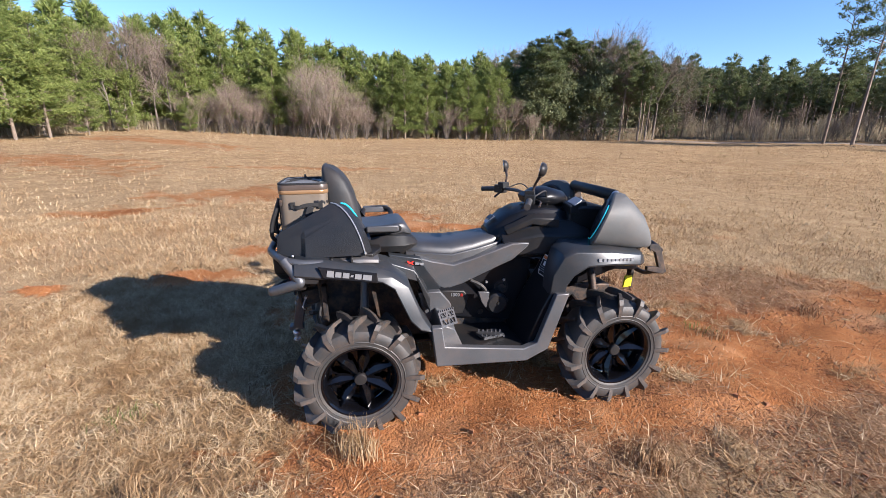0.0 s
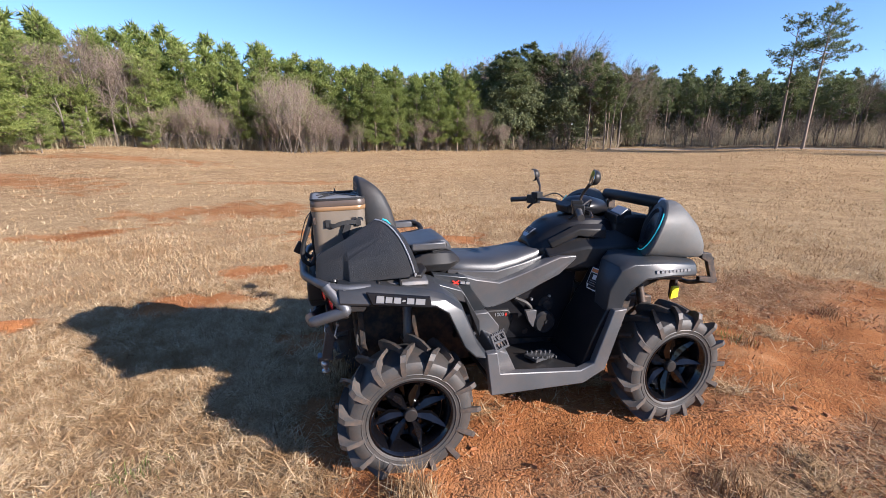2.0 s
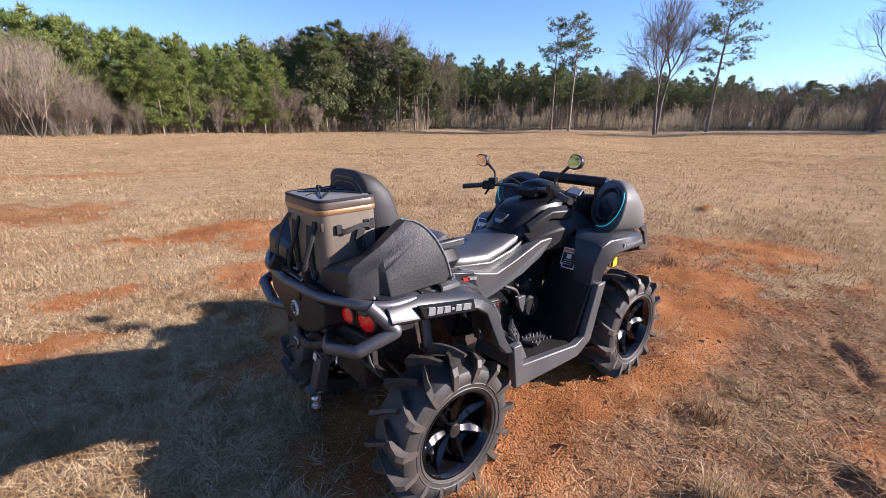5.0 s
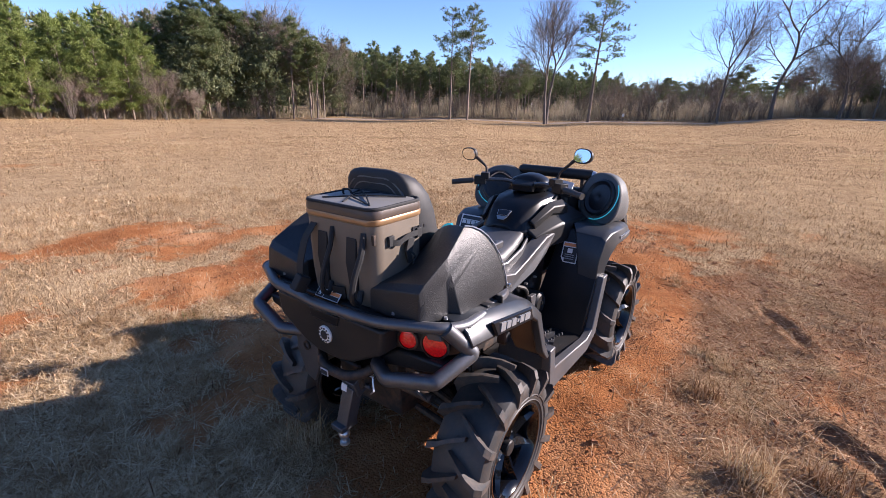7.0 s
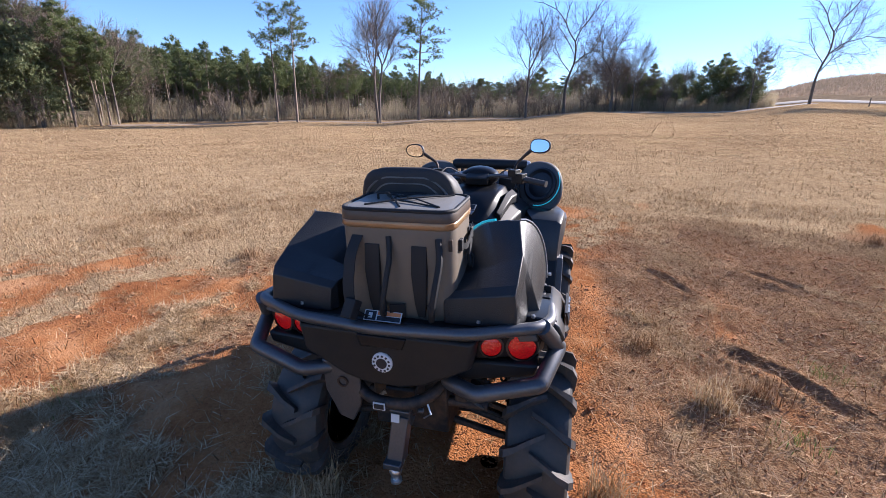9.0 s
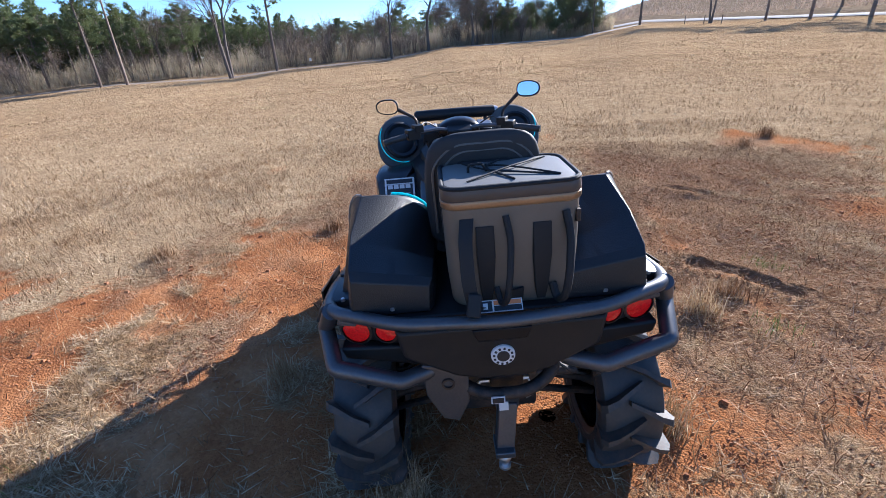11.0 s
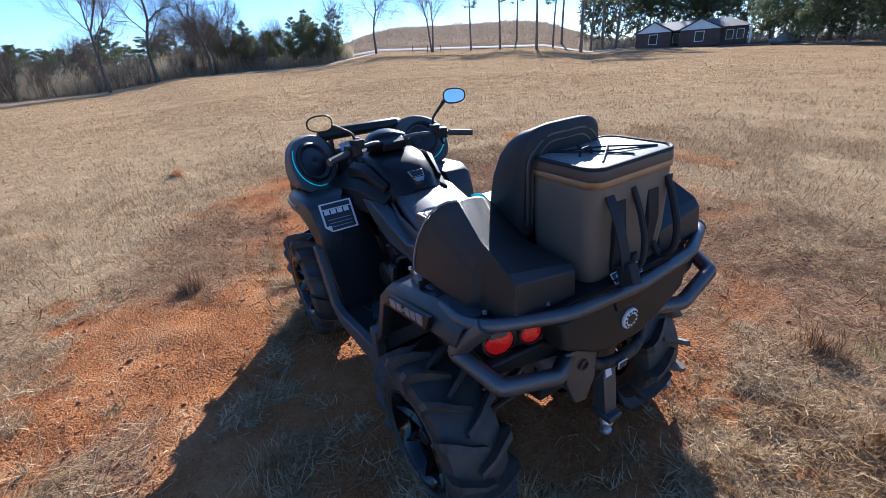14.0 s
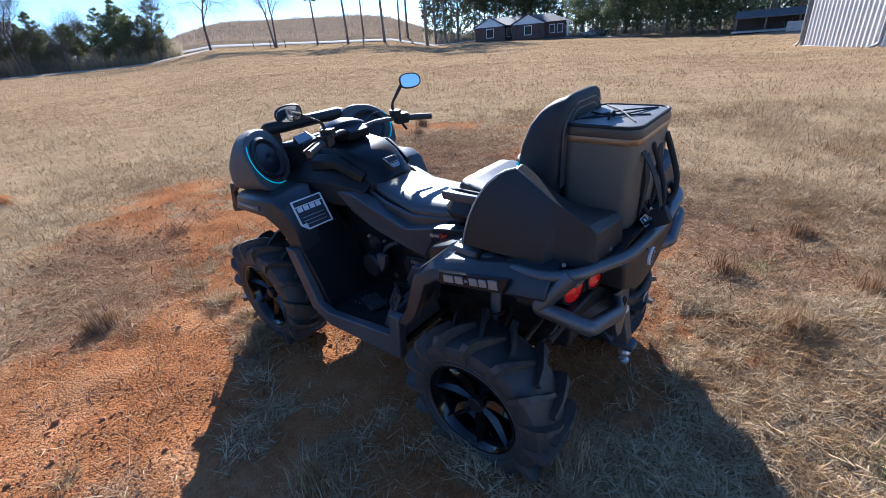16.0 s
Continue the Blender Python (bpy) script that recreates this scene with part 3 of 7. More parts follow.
def build_clods():
    """Crumbs and lumps of red clay."""
    rnd = np.random.default_rng(5)
    c3 = [(math.cos(q), math.sin(q)) for q in (0.0, 2.09, 4.19)]
    base = np.array([(c, d, -0.5) for c, d in c3] + [(0.72 * c - 0.1 * d, 0.72 * d + 0.1 * c, 0.55) for c, d in c3], float)
    tri = np.array([(0, 1, 4), (0, 4, 3), (1, 2, 5), (1, 5, 4), (2, 0, 3), (2, 3, 5), (3, 4, 5)])
    n = 300000
    x, y = scatter(rnd, n, 0, 5.2)
    keep = rnd.uniform(0, 1, n) < np.clip(clay_at(x, y) + 0.5 * stalky_at(x, y) - 0.1, 0, 1) * np.clip(0.55 + 0.6 * ripple(x, y, 0.4, 41), 0.05, 1)
    x, y = x[keep], y[keep]
    n = len(x)
    s = 0.0032 + 0.006 * rnd.uniform(0, 1, n) ** 3 + (rnd.uniform(0, 1, n) < 0.008) * rnd.uniform(0.004, 0.02, n)
    v = base[None] * rnd.uniform(0.65, 1.25, (n, 6, 1)) * s[:, None, None] * np.array([1, 1, 0.75])
    q = rnd.uniform(0, 2 * np.pi, n)
    c, d = np.cos(q)[:, None], np.sin(q)[:, None]
    v = np.stack([v[:, :, 0] * c - v[:, :, 1] * d + x[:, None], v[:, :, 0] * d + v[:, :, 1] * c + y[:, None], v[:, :, 2] + (height_at(x, y) + s * 0.3)[:, None]], 2)
    f = (tri[None] + np.arange(n)[:, None, None] * 6).reshape(-1, 3)
    tagged(new("clay_crumbs", sheet("clay_crumbs", v.reshape(-1, 3), f, M_CLOD)), "crumbs and small clods of red clay", "soil", kind="stuff")


build_grass()
build_clods()


# ---- the quad bike ----
M_PLASTIC = surface("black_moulded_plastic", (0.013, 0.0135, 0.0145), 0.46, grain=220, relief=0.12, wear=4, dust=0.04, depth=0.001, spec=0.32)
M_GLOSSY = surface("gloss_black_panel", (0.007, 0.008, 0.0105), 0.32, grain=180, relief=0.03, wear=3, dust=0.02, depth=0.0005, spec=0.28)
M_GREY = surface("graphite_fender_plastic", (0.03, 0.035, 0.041), 0.36, grain=200, relief=0.06, wear=3, dust=0.06, depth=0.0006, metal=0.3)
M_SIDE = surface("grey_side_panel", (0.082, 0.086, 0.093), 0.42, grain=200, relief=0.06, wear=3, dust=0.12, depth=0.0006, metal=0.2)
M_SEAT = surface("black_vinyl", (0.036, 0.037, 0.04), 0.42, grain=320, relief=0.25, wear=5, dust=0.03, depth=0.0007, spec=0.95)
M_RUBBER = surface("tyre_rubber", (0.04, 0.039, 0.038), 0.55, grain=90, relief=0.25, wear=7, dust=0.1, depth=0.002)
M_LUG = surface("muddy_tyre_lugs", (0.042, 0.041, 0.04), 0.58, grain=60, relief=0.35, wear=9, dust=0.2, depth=0.003)
M_RIM = surface("gloss_black_alloy", (0.003, 0.003, 0.004), 0.13, grain=90, relief=0.0, wear=9, dust=0.0, depth=0.0005, coat=0.3, spec=0.35)
M_STEEL = surface("satin_dark_steel", (0.11, 0.115, 0.125), 0.42, metal=0.7, grain=120, relief=0.08, wear=5, dust=0.1, depth=0.0006)
M_BRIGHT = surface("bright_steel", (0.6, 0.6, 0.6), 0.35, metal=0.9, grain=120, relief=0.08, wear=9, dust=0.25, depth=0.0006)
M_IRON = surface("black_painted_iron", (0.02, 0.02, 0.021), 0.6, metal=0.3, grain=60, relief=0.2, wear=6, dust=0.35, depth=0.001)
M_POD = surface("textured_bed_liner", (0.012, 0.0135, 0.016), 0.42, grain=260, relief=0.55, wear=3, dust=0.02, depth=0.0025)
M_PODGREY = surface("charcoal_textured_shell", (0.085, 0.088, 0.088), 0.6, grain=300, relief=0.4, wear=4, dust=0.08, depth=0.0015)
M_SILVER = surface("silver_lettering", (0.34, 0.35, 0.37), 0.35, metal=0.5, grain=80, relief=0.0, wear=6, vary=0.1)
M_RED = surface("red_lettering", (0.55, 0.03, 0.02), 0.4, grain=80, relief=0.0, vary=0.1)
M_WHITE = surface("white_decal", (0.72, 0.72, 0.72), 0.45, grain=80, relief=0.0, vary=0.06)
M_INK = surface("black_decal", (0.02, 0.02, 0.025), 0.4, grain=80, relief=0.0, vary=0.1)
M_ORANGE = surface("orange_decal", (0.75, 0.25, 0.08), 0.4, grain=80, relief=0.0, vary=0.08)
M_YELLOW = surface("yellow_plastic_tag", (0.85, 0.7, 0.02), 0.4, grain=60, relief=0.05, vary=0.08)
M_DARKBLUE = surface("dark_speaker_mesh", (0.012, 0.013, 0.016), 0.4, grain=400, relief=0.5, wear=6, depth=0.001)


def lens_material(name, col, glow=0.0):
    m, t, b = nodes_of(name)
    vo = t.nodes.new("ShaderNodeTexVoronoi")
    vo.inputs["Scale"].default_value = 130
    tc = t.nodes.new("ShaderNodeTexCoord")
    t.links.new(tc.outputs["Object"], vo.inputs["Vector"])
    t.links.new(ramp(t, vo.outputs[0], (0.1, [c * 0.6 for c in col]), (0.6, col)), b.inputs["Base Color"])
    b.inputs["Roughness"].default_value = 0.12
    b.inputs["Coat Weight"].default_value = 0.8
    bump(t, b, vo.outputs[0], 0.35, 0.004)
    if glow:
        b.inputs["Emission Color"].default_value = (*col, 1)
        b.inputs["Emission Strength"].default_value = glow
    return m


M_LENS = lens_material("red_lamp_lens", (0.5, 0.008, 0.008), 0.1)
M_LED = lens_material("lit_turquoise_light_strip", (0.03, 0.4, 0.5), 0.25)


def mirror_material():
    m, t, b = nodes_of("mirror_glass")
    b.inputs["Metallic"].default_value = 1.0
    b.inputs["Base Color"].default_value = (0.85, 0.87, 0.88, 1)
    b.inputs["Roughness"].default_value = 0.02
    return m


M_MIRROR = mirror_material()
BIKE = pose(0.2015, 2.6986, -0.0534) @ pose(0, 0, 0, 0, 0, 12.1) @ pose(0, 0, 0, 0, -1.0, 0) @ pose(0, 0, 0, -2.3, 0, 0)
bike = thing("quad_bike", BIKE, "black and graphite four-wheel mud quad bike on red clay", "quad bike")
SIDES = ((-1, "R"), (1, "L"))


def both(geo, s):
    """The part as drawn for the right-hand side, or mirrored."""
    return geo if s < 0 else geo.flipped()


def tyre_geo():
    g = Geo()
    prof = [(0.192, -0.096), (0.205, -0.106), (0.213, -0.109), (0.216, -0.1135), (0.219, -0.111), (0.233, -0.113), (0.237, -0.117), (0.241, -0.1145), (0.25, -0.116), (0.275, -0.114), (0.293, -0.104), (0.303, -0.08), (0.307, -0.04), (0.308, 0)]
    prof += [(r, -y) for r, y in reversed(prof[:-1])]
    g.spin(prof, n=64)
    return g


def lug_geo(s):
    g = Geo()
    rings = []
    # angle, along the axle, inner and outer radius, half width, outward swell
    for da, y, rb, rt, w, out in ((-9, -0.025, 0.298, 0.331, 0.0085, 0), (-4, 0.03, 0.298, 0.343, 0.0085, 0), (1.0, 0.075, 0.294, 0.345, 0.0105, 0), (4.0, 0.106, 0.282, 0.342, 0.0135, 0.006), (5.5, 0.116, 0.255, 0.315, 0.013, 0.013), (6.2, 0.114, 0.232, 0.262, 0.012, 0.010), (6.5, 0.112, 0.222, 0.232, 0.009, 0.003)):
        ring = []
        for r, k in ((rb, -1), (rt, -1), (rt, 1), (rb, 1)):
            q = radians(da) + k * w / max(r, 0.2)
            ring.append((r * math.cos(q), s * (y + (out if r == rt else -0.012 if out else 0)), r * math.sin(q)))
        rings.append(ring)
    return g.loft(rings)


def rim_geo():
    g = Geo()
    g.spin([(0.155, 0.09), (0.17, 0.06), (0.168, -0.03), (0.175, -0.075), (0.186, -0.098), (0.194, -0.107), (0.201, -0.108), (0.203, -0.1), (0.195, -0.09), (0.19, -0.05), (0.185, 0.09)], n=56)
    g.spin([(0.001, 0.0), (0.15, 0.0), (0.165, -0.02)], n=40)
    for i in range(4):
        q = math.pi / 4 + i * math.pi / 2
        g.spin([(0.008, -0.03), (0.008, -0.052), (0.004, -0.056), (0.0005, -0.056)], centre=(0.06 * math.cos(q), 0, 0.06 * math.sin(q)), n=6)
    return g


def spoke_geo():
    """One petal of the star: broad and ridged in the middle, narrow at hub and rim."""
    rows = ((0.028, 0.011, -0.062, -0.04), (0.06, 0.022, -0.066, -0.035), (0.10, 0.034, -0.072, -0.04), (0.135, 0.026, -0.082, -0.05), (0.165, 0.014, -0.092, -0.06), (0.187, 0.01, -0.098, -0.07))
    return Geo().loft([[(-w, y1, r), (-w * 0.8, (y0 + y1) / 2, r), (0.002, y0, r), (w * 0.8, (y0 + y1) / 2, r), (w, y1, r)] for r, w, y0, y1 in rows])


ME_LUG = [mesh_of("lug", lug_geo(k), M_LUG, smooth=30) for k in (-1, 1)]
ME_SPOKE = mesh_of("spoke", spoke_geo(), M_RIM, smooth=25)
ME_TYRE = mesh_of("tyre", tyre_geo(), M_RUBBER, smooth=28)
ME_RIM = mesh_of("wheel", rim_geo(), M_RIM, smooth=30)
ME_CAP = mesh_of("hub_cap", Geo().spin([(0.033, -0.05), (0.033, -0.072), (0.029, -0.077), (0.0005, -0.078)], n=24), M_PLASTIC)
for wx, wy, spin0 in ((-0.753, -0.487, 5), (0.753, -0.487, 31), (-0.753, 0.487, 12), (0.753, 0.487, 19)):
    wheel = new("wheel", ME_RIM)
    wheel.parent = bike
    wheel.matrix_basis = pose(wx, wy, 0.335, 0, 0, 180 if wy > 0 else 0) @ pose(0, 0, 0, 0, spin0, 0)
    tagged(wheel, "gloss black seven-spoke alloy wheel")
    for nm, me, lab in (("tyre", ME_TYRE, "deep-lugged mud tyre dusted with red clay"), ("hub_cap", ME_CAP, "")):
        o = new(nm, me)
        o.parent = wheel
        tagged(o, lab)
    for i in range(15):
        for k in (0, 1):
            o = new("lug", ME_LUG[k])
            o.parent = wheel
            o.matrix_basis = pose(0, 0, 0, 0, -24 * (i + 0.5 * k), 0)
    for i in range(7):
        o = new("spoke", ME_SPOKE)
        o.parent = wheel
        o.matrix_basis = pose(0, 0, 0, 0, 360 / 7 * i + 8, 0)

# frame, engine and running gear
g = Geo().prism([(-0.95, 0.42), (-0.6, 0.36), (0.6, 0.36), (0.95, 0.46), (0.95, 0.6), (0.4, 0.66), (0.3, 0.86), (-0.3, 0.82), (-0.5, 0.88), (-0.98, 0.88)], -0.15, 0.15)
part("chassis", g, M_IRON, bike, "black steel frame and engine under the bodywork", 0.01)
part("skid_plate", Geo().prism([(-0.7, 0.335), (0.7, 0.335), (0.98, 0.44), (0.98, 0.45), (0.7, 0.352), (-0.7, 0.352)], -0.2, 0.2), M_PLASTIC, bike, bevel=0.003)
part("gearbox", Geo().spin([(0.001, -0.13), (0.09, -0.13), (0.1, -0.1), (0.1, 0.1), (0.09, 0.13), (0.001, 0.13)], centre=(-0.74, 0, 0.42), n=24).box((-0.84, 0, 0.5), (0.12, 0.2, 0.18)), M_IRON, bike, bevel=0.006)
for s, _ in SIDES:
    for x in (-0.753, 0.753):
        arm = Geo()
        for dx, z0, z1 in ((-0.1, 0.42, 0.30), (0.1, 0.42, 0.30), (-0.08, 0.55, 0.42), (0.08, 0.55, 0.42)):
            arm.tube([(x + dx, s * 0.12, z0), (x + dx * 0.35, s * 0.42, z1)], 0.015, 8)
        part("suspension_arm", arm, M_IRON, bike)
        part("drive_shaft", Geo().tube([(x, s * 0.1, 0.41), (x, s * 0.2, 0.4), (x, s * 0.38, 0.35), (x, s * 0.44, 0.335)], [0.03, 0.017, 0.017, 0.035], 12), M_IRON, bike)
        lean = 0.06 if x < 0 else -0.05
        top, low = Vector((x + lean, s * 0.27, 0.86)), Vector((x + lean * 0.4, s * 0.4, 0.36))
        part("shock_absorber", Geo().tube([top, top.lerp(low, 0.45), top.lerp(low, 0.46), top.lerp(low, 0.95)], [0.024, 0.024, 0.014, 0.014], 14), M_SIDE if x < 0 else M_IRON, bike)
        coil = [top.lerp(low, 0.42 + 0.5 * i / 90) + Vector((0.034 * math.cos(i * 0.56), 0.034 * math.sin(i * 0.56), 0)) for i in range(91)]
        part("coil_spring", Geo().tube(coil, 0.0055, 6), M_IRON, bike)
part("exhaust_silencer", Geo().loft([[(-0.8 - 0.33 * k, 0.17 + 0.075 * math.cos(q) * (1 - 0.15 * k), 0.70 + 0.06 * math.sin(q)) for q in (math.pi / 8 * j for j in range(16))] for k in (0, 0.9, 1.0)]), M_SIDE, bike, "dull grey exhaust silencer")
part("exhaust_shield", Geo().prism([(0.10, 0.8), (0.24, 0.82), (0.235, 0.7), (0.19, 0.6), (0.14, 0.585), (0.105, 0.66)], -1.15, -1.135, "yz"), M_STEEL, bike, "dark grey exhaust end plate", 0.004)
part("exhaust_outlet", Geo().spin([(0.014, -0.004), (0.02, -0.004), (0.02, -0.02), (0.014, -0.02), (0.014, -0.004)], centre=(-1.137, 0.165, 0.745), axis="x", n=20), M_IRON, bike)


def fender_rear():
    top = [(-1.04, 0.99), (-0.90, 0.985), (-0.657, 0.935), (-0.56, 0.9), (-0.475, 0.835), (-0.405, 0.655), (-0.355, 0.575)]
    arch = [(-1.04, 0.925), (-0.91, 0.905), (-0.74, 0.885), (-0.615, 0.862), (-0.555, 0.82), (-0.475, 0.635), (-0.42, 0.575)]
    deep = [(-0.3, 0.03), (-0.3, 0.03), (-0.3, 0.03), (-0.3, 0.03), (-0.33, 0.02), (-0.36, 0.0), (-0.36, 0.0)]
    rings = [[(tx, v, tz + dz), (tx, -0.505, tz + 0.012), (tx, -0.535, tz - 0.012), (ax, -0.555, az + 0.012), (ax + 0.004, -0.548, az), (ax, -0.52, az + 0.005), (tx, -0.49, tz - 0.03), (tx, v, tz + dz - 0.03)] for (tx, tz), (ax, az), (v, dz) in zip(top, arch, deep)]
    return Geo().loft(rings)


def fender_front():
    top = [(0.335, 0.70), (0.35, 0.83), (0.405, 0.935), (0.475, 0.965), (0.68, 0.955), (0.89, 0.925), (0.945, 0.905)]
    arch = [(0.42, 0.70), (0.43, 0.76), (0.465, 0.815), (0.545, 0.865), (0.70, 0.868), (0.88, 0.85), (0.945, 0.845)]
    deep = [(-0.40, -0.02), (-0.38, 0.0), (-0.34, 0.015), (-0.3, 0.02), (-0.3, 0.02), (-0.3, 0.02), (-0.3, 0.01)]
    outer = [-0.525, -0.53, -0.54, -0.55, -0.555, -0.535, -0.48]
    rings = [[(tx, v, tz + dz), (tx, o + 0.05, tz + 0.008), (tx, o + 0.02, tz - 0.012), (ax, o, az + 0.01), (ax, o + 0.008, az), (ax, o + 0.035, az + 0.005), (tx + 0.01, o + 0.06, tz - 0.035), (tx + 0.01, v, tz + dz - 0.035)] for (tx, tz), (ax, az), (v, dz), o in zip(top, arch, deep, outer)]
    return Geo().loft(rings)


for s, _ in SIDES:
    rear_fender = part("rear_fender", both(fender_rear(), s), M_GREY, bike, "graphite grey rear mudguard", 0.004)
    # dark trim with a row of plain silver bars in place of lettering
    trim = Geo().loft([[(x, -0.548 - 0.012 * (0.99 - z) / 0.08, z) for x, z in ((-0.925, 0.975), (-0.905, 0.915), (-0.635, 0.872), (-0.64, 0.925))], [(x, -0.556 - 0.012 * (0.99 - z) / 0.08, z) for x, z in ((-0.918, 0.97), (-0.899, 0.92), (-0.641, 0.879), (-0.646, 0.921))]])
    part("side_trim", both(trim, s), M_GLOSSY, rear_fender)
    bars = Geo()
    for i, (w, hh) in enumerate(((0.034, 0.032), (0.03, 0.026), (0.032, 0.026), (0.014, 0.009), (0.033, 0.026), (0.044, 0.026))):
        x0 = -0.885 + (0, 0.04, 0.076, 0.114, 0.134, 0.173)[i]
        zc = 0.944 - 0.17 * (x0 + 0.885) - 0.002
        y = -0.5605 - 0.012 * (0.99 - zc) / 0.08
        bars.loft([[(x0 + sx * 0 + dx, y + dy, zc + dz - 0.17 * dx) for dx, dz in ((0.005, hh / 2), (w + 0.003, hh / 2), (w, -hh / 2), (0, -hh / 2))] for dy in (0.006, 0.0) for sx in (0,)])
    part("lettering", both(bars, s), M_SILVER, rear_fender, "silver lettering drawn as plain bars")
    part("reflector_block", both(Geo().prism([(-1.0, 0.965), (-0.94, 0.96), (-0.92, 0.905), (-0.935, 0.88), (-1.0, 0.885)], -0.535, -0.5), s), M_PLASTIC, bike, bevel=0.004)
    front_fender = part("front_fender", both(fender_front(), s), M_GREY, bike, "graphite grey front mudguard", 0.004)
    for i in range(9):
        w, hh = 0.017, 0.019 if i == 0 else 0.014
        x0 = 0.60 + 0.0255 * i + (0.004 if i else 0)
        y = -0.5525 + 0.0 * x0 + max(0, (x0 - 0.68)) * 0.06
        zc = 0.906 - 0.045 * (x0 - 0.6)
        part("lettering", both(Geo().box((x0 + w / 2, y + 0.004, zc), (w, 0.008, hh)), s), M_SILVER, front_fender)

    # footwell: rocker, floor, front wall, inner side
    rocker = Geo().loft([[(x, y, z) for x, z in ((-0.36, 0.585), (-0.335, 0.35), (0.195, 0.325), (0.325, 0.385), (0.44, 0.72), (0.36, 0.72), (0.255, 0.43), (0.175, 0.405), (-0.285, 0.465), (-0.30, 0.585))] for y in (-0.545, -0.50)])
    part("footwell_rocker", both(rocker, s), M_SIDE, bike, "scuffed grey footwell side rail", 0.006)
    floor_g = Geo().prism([(-0.33, 0.4), (0.2, 0.385), (0.2, 0.40), (-0.33, 0.425)], -0.505, -0.16)
    part("footwell_floor", both(floor_g, s), M_PLASTIC, bike, bevel=0.003)
    wall = Geo().loft([[(0.2, -0.16, 0.385), (0.2, -0.50, 0.385), (0.26, -0.50, 0.385), (0.3, -0.16, 0.385)], [(0.28, -0.2, 0.62), (0.29, -0.51, 0.62), (0.36, -0.51, 0.62), (0.4, -0.2, 0.62)],
                       [(0.375, -0.22, 0.80), (0.385, -0.51, 0.80), (0.45, -0.51, 0.8), (0.5, -0.22, 0.8)], [(0.44, -0.24, 0.955), (0.46, -0.48, 0.95), (0.5, -0.48, 0.945), (0.55, -0.24, 0.95)]])
    part("leg_shield", both(wall, s), M_GLOSSY, bike, bevel=0.008)
    inner = Geo().loft([[(x, y, z) for x, z in ((-0.42, 0.52), (0.24, 0.42), (0.32, 0.62), (0.36, 0.92), (0.2, 0.9), (-0.12, 0.76), (-0.3, 0.80))] for y in (-0.185, -0.08)])
    part("engine_side_cover", both(inner, s), M_GLOSSY, bike, bevel=0.006)
    hip = Geo().loft([[(-0.34, -0.25, 0.45), (-0.34, -0.50, 0.45), (-0.30, -0.50, 0.585), (-0.3, -0.26, 0.62)], [(-0.17, -0.25, 0.43), (-0.17, -0.48, 0.43), (-0.215, -0.47, 0.535), (-0.2, -0.26, 0.56)]])
    part("footwell_step", both(hip, s), M_SIDE, bike, bevel=0.008)
    pm = pose(-0.255, -0.455, 0.598, 0, 0, 42) @ pose(0, 0, 0, 62, 0, 0) @ pose(0, 0, 0, 0, 0, -8) @ Matrix.Scale(0.92, 4)
    peg = Geo()
    for x0, x1, y0, y1 in ((-0.075, 0.075, 0.036, 0.05), (-0.075, 0.075, -0.05, -0.036), (-0.075, -0.06, -0.036, 0.036), (0.06, 0.075, -0.036, 0.036), (-0.008, 0.008, -0.036, 0.036), (-0.06, 0.06, -0.006, 0.006)):
        peg.join(Geo().box(((x0 + x1) / 2, (y0 + y1) / 2, 0), (x1 - x0, y1 - y0, 0.012)).moved(pm))
    for i in range(8):
        peg.join(Geo().box((-0.066 + 0.0188 * i, 0.05, 0.008), (0.009, 0.012, 0.012)).moved(pm))
        if i < 7:
            peg.join(Geo().box((-0.05 + 0.0165 * i, -0.021 if i % 2 else 0.021, 0.002), (0.007, 0.026, 0.01), (0, 0, 30)).moved(pm))
    part("passenger_foot_peg", both(peg, s), M_STEEL, bike, "grey cut-out passenger foot plate with teeth")
    part("peg_bracket", both(Geo().box((-0.26, -0.42, 0.57), (0.03, 0.1, 0.02), (-20, 0, 0)), s), M_IRON, bike)
    pedal = Geo().box((0.03, -0.36, 0.425), (0.15, 0.09, 0.016), (0, 4, 20))
    for i in range(6):
        for j in range(2):
            pedal.box((-0.03 + 0.025 * i, -0.325 - 0.07 * j - 0.006 * i, 0.438), (0.008, 0.008, 0.014))
    part("foot_peg", both(pedal, s), M_STEEL, bike, "worn serrated metal foot peg")
    part("clutch_cover", both(Geo().spin([(0.001, -0.285), (0.055, -0.285), (0.068, -0.272), (0.072, -0.2)], centre=(0.1, 0, 0.58), n=28).spin([(0.001, -0.291), (0.013, -0.291), (0.014, -0.28)], centre=(0.11, 0, 0.585), n=14), s), M_PLASTIC, bike, "round black clutch cover")
    part("heat_shield", both(Geo().prism([(-0.02, 0.665), (0.05, 0.66), (0.045, 0.60), (0.03, 0.555), (0.0, 0.6)], -0.275, -0.25), s), M_SIDE, bike, "small grey cover plate", 0.003)
    # band under the seat, overhanging the dark engine cover below it
    flank = Geo().loft([[(x, (-0.252 if z > 0.8 else -0.252 + 0.55 * (0.8 - z)) + dy, z) for x, z in ((-0.40, 0.91), (-0.355, 0.80), (-0.30, 0.715), (-0.2, 0.665), (-0.1, 0.70), (0.05, 0.79), (0.2, 0.85), (0.33, 0.955), (0.2, 0.955), (-0.05, 0.875), (-0.17, 0.845), (-0.3, 0.875))] for dy in (0.0, 0.08)])
    part("seat_flank_panel", both(flank, s), M_SIDE, bike, "smooth grey panel under the seat", 0.008)
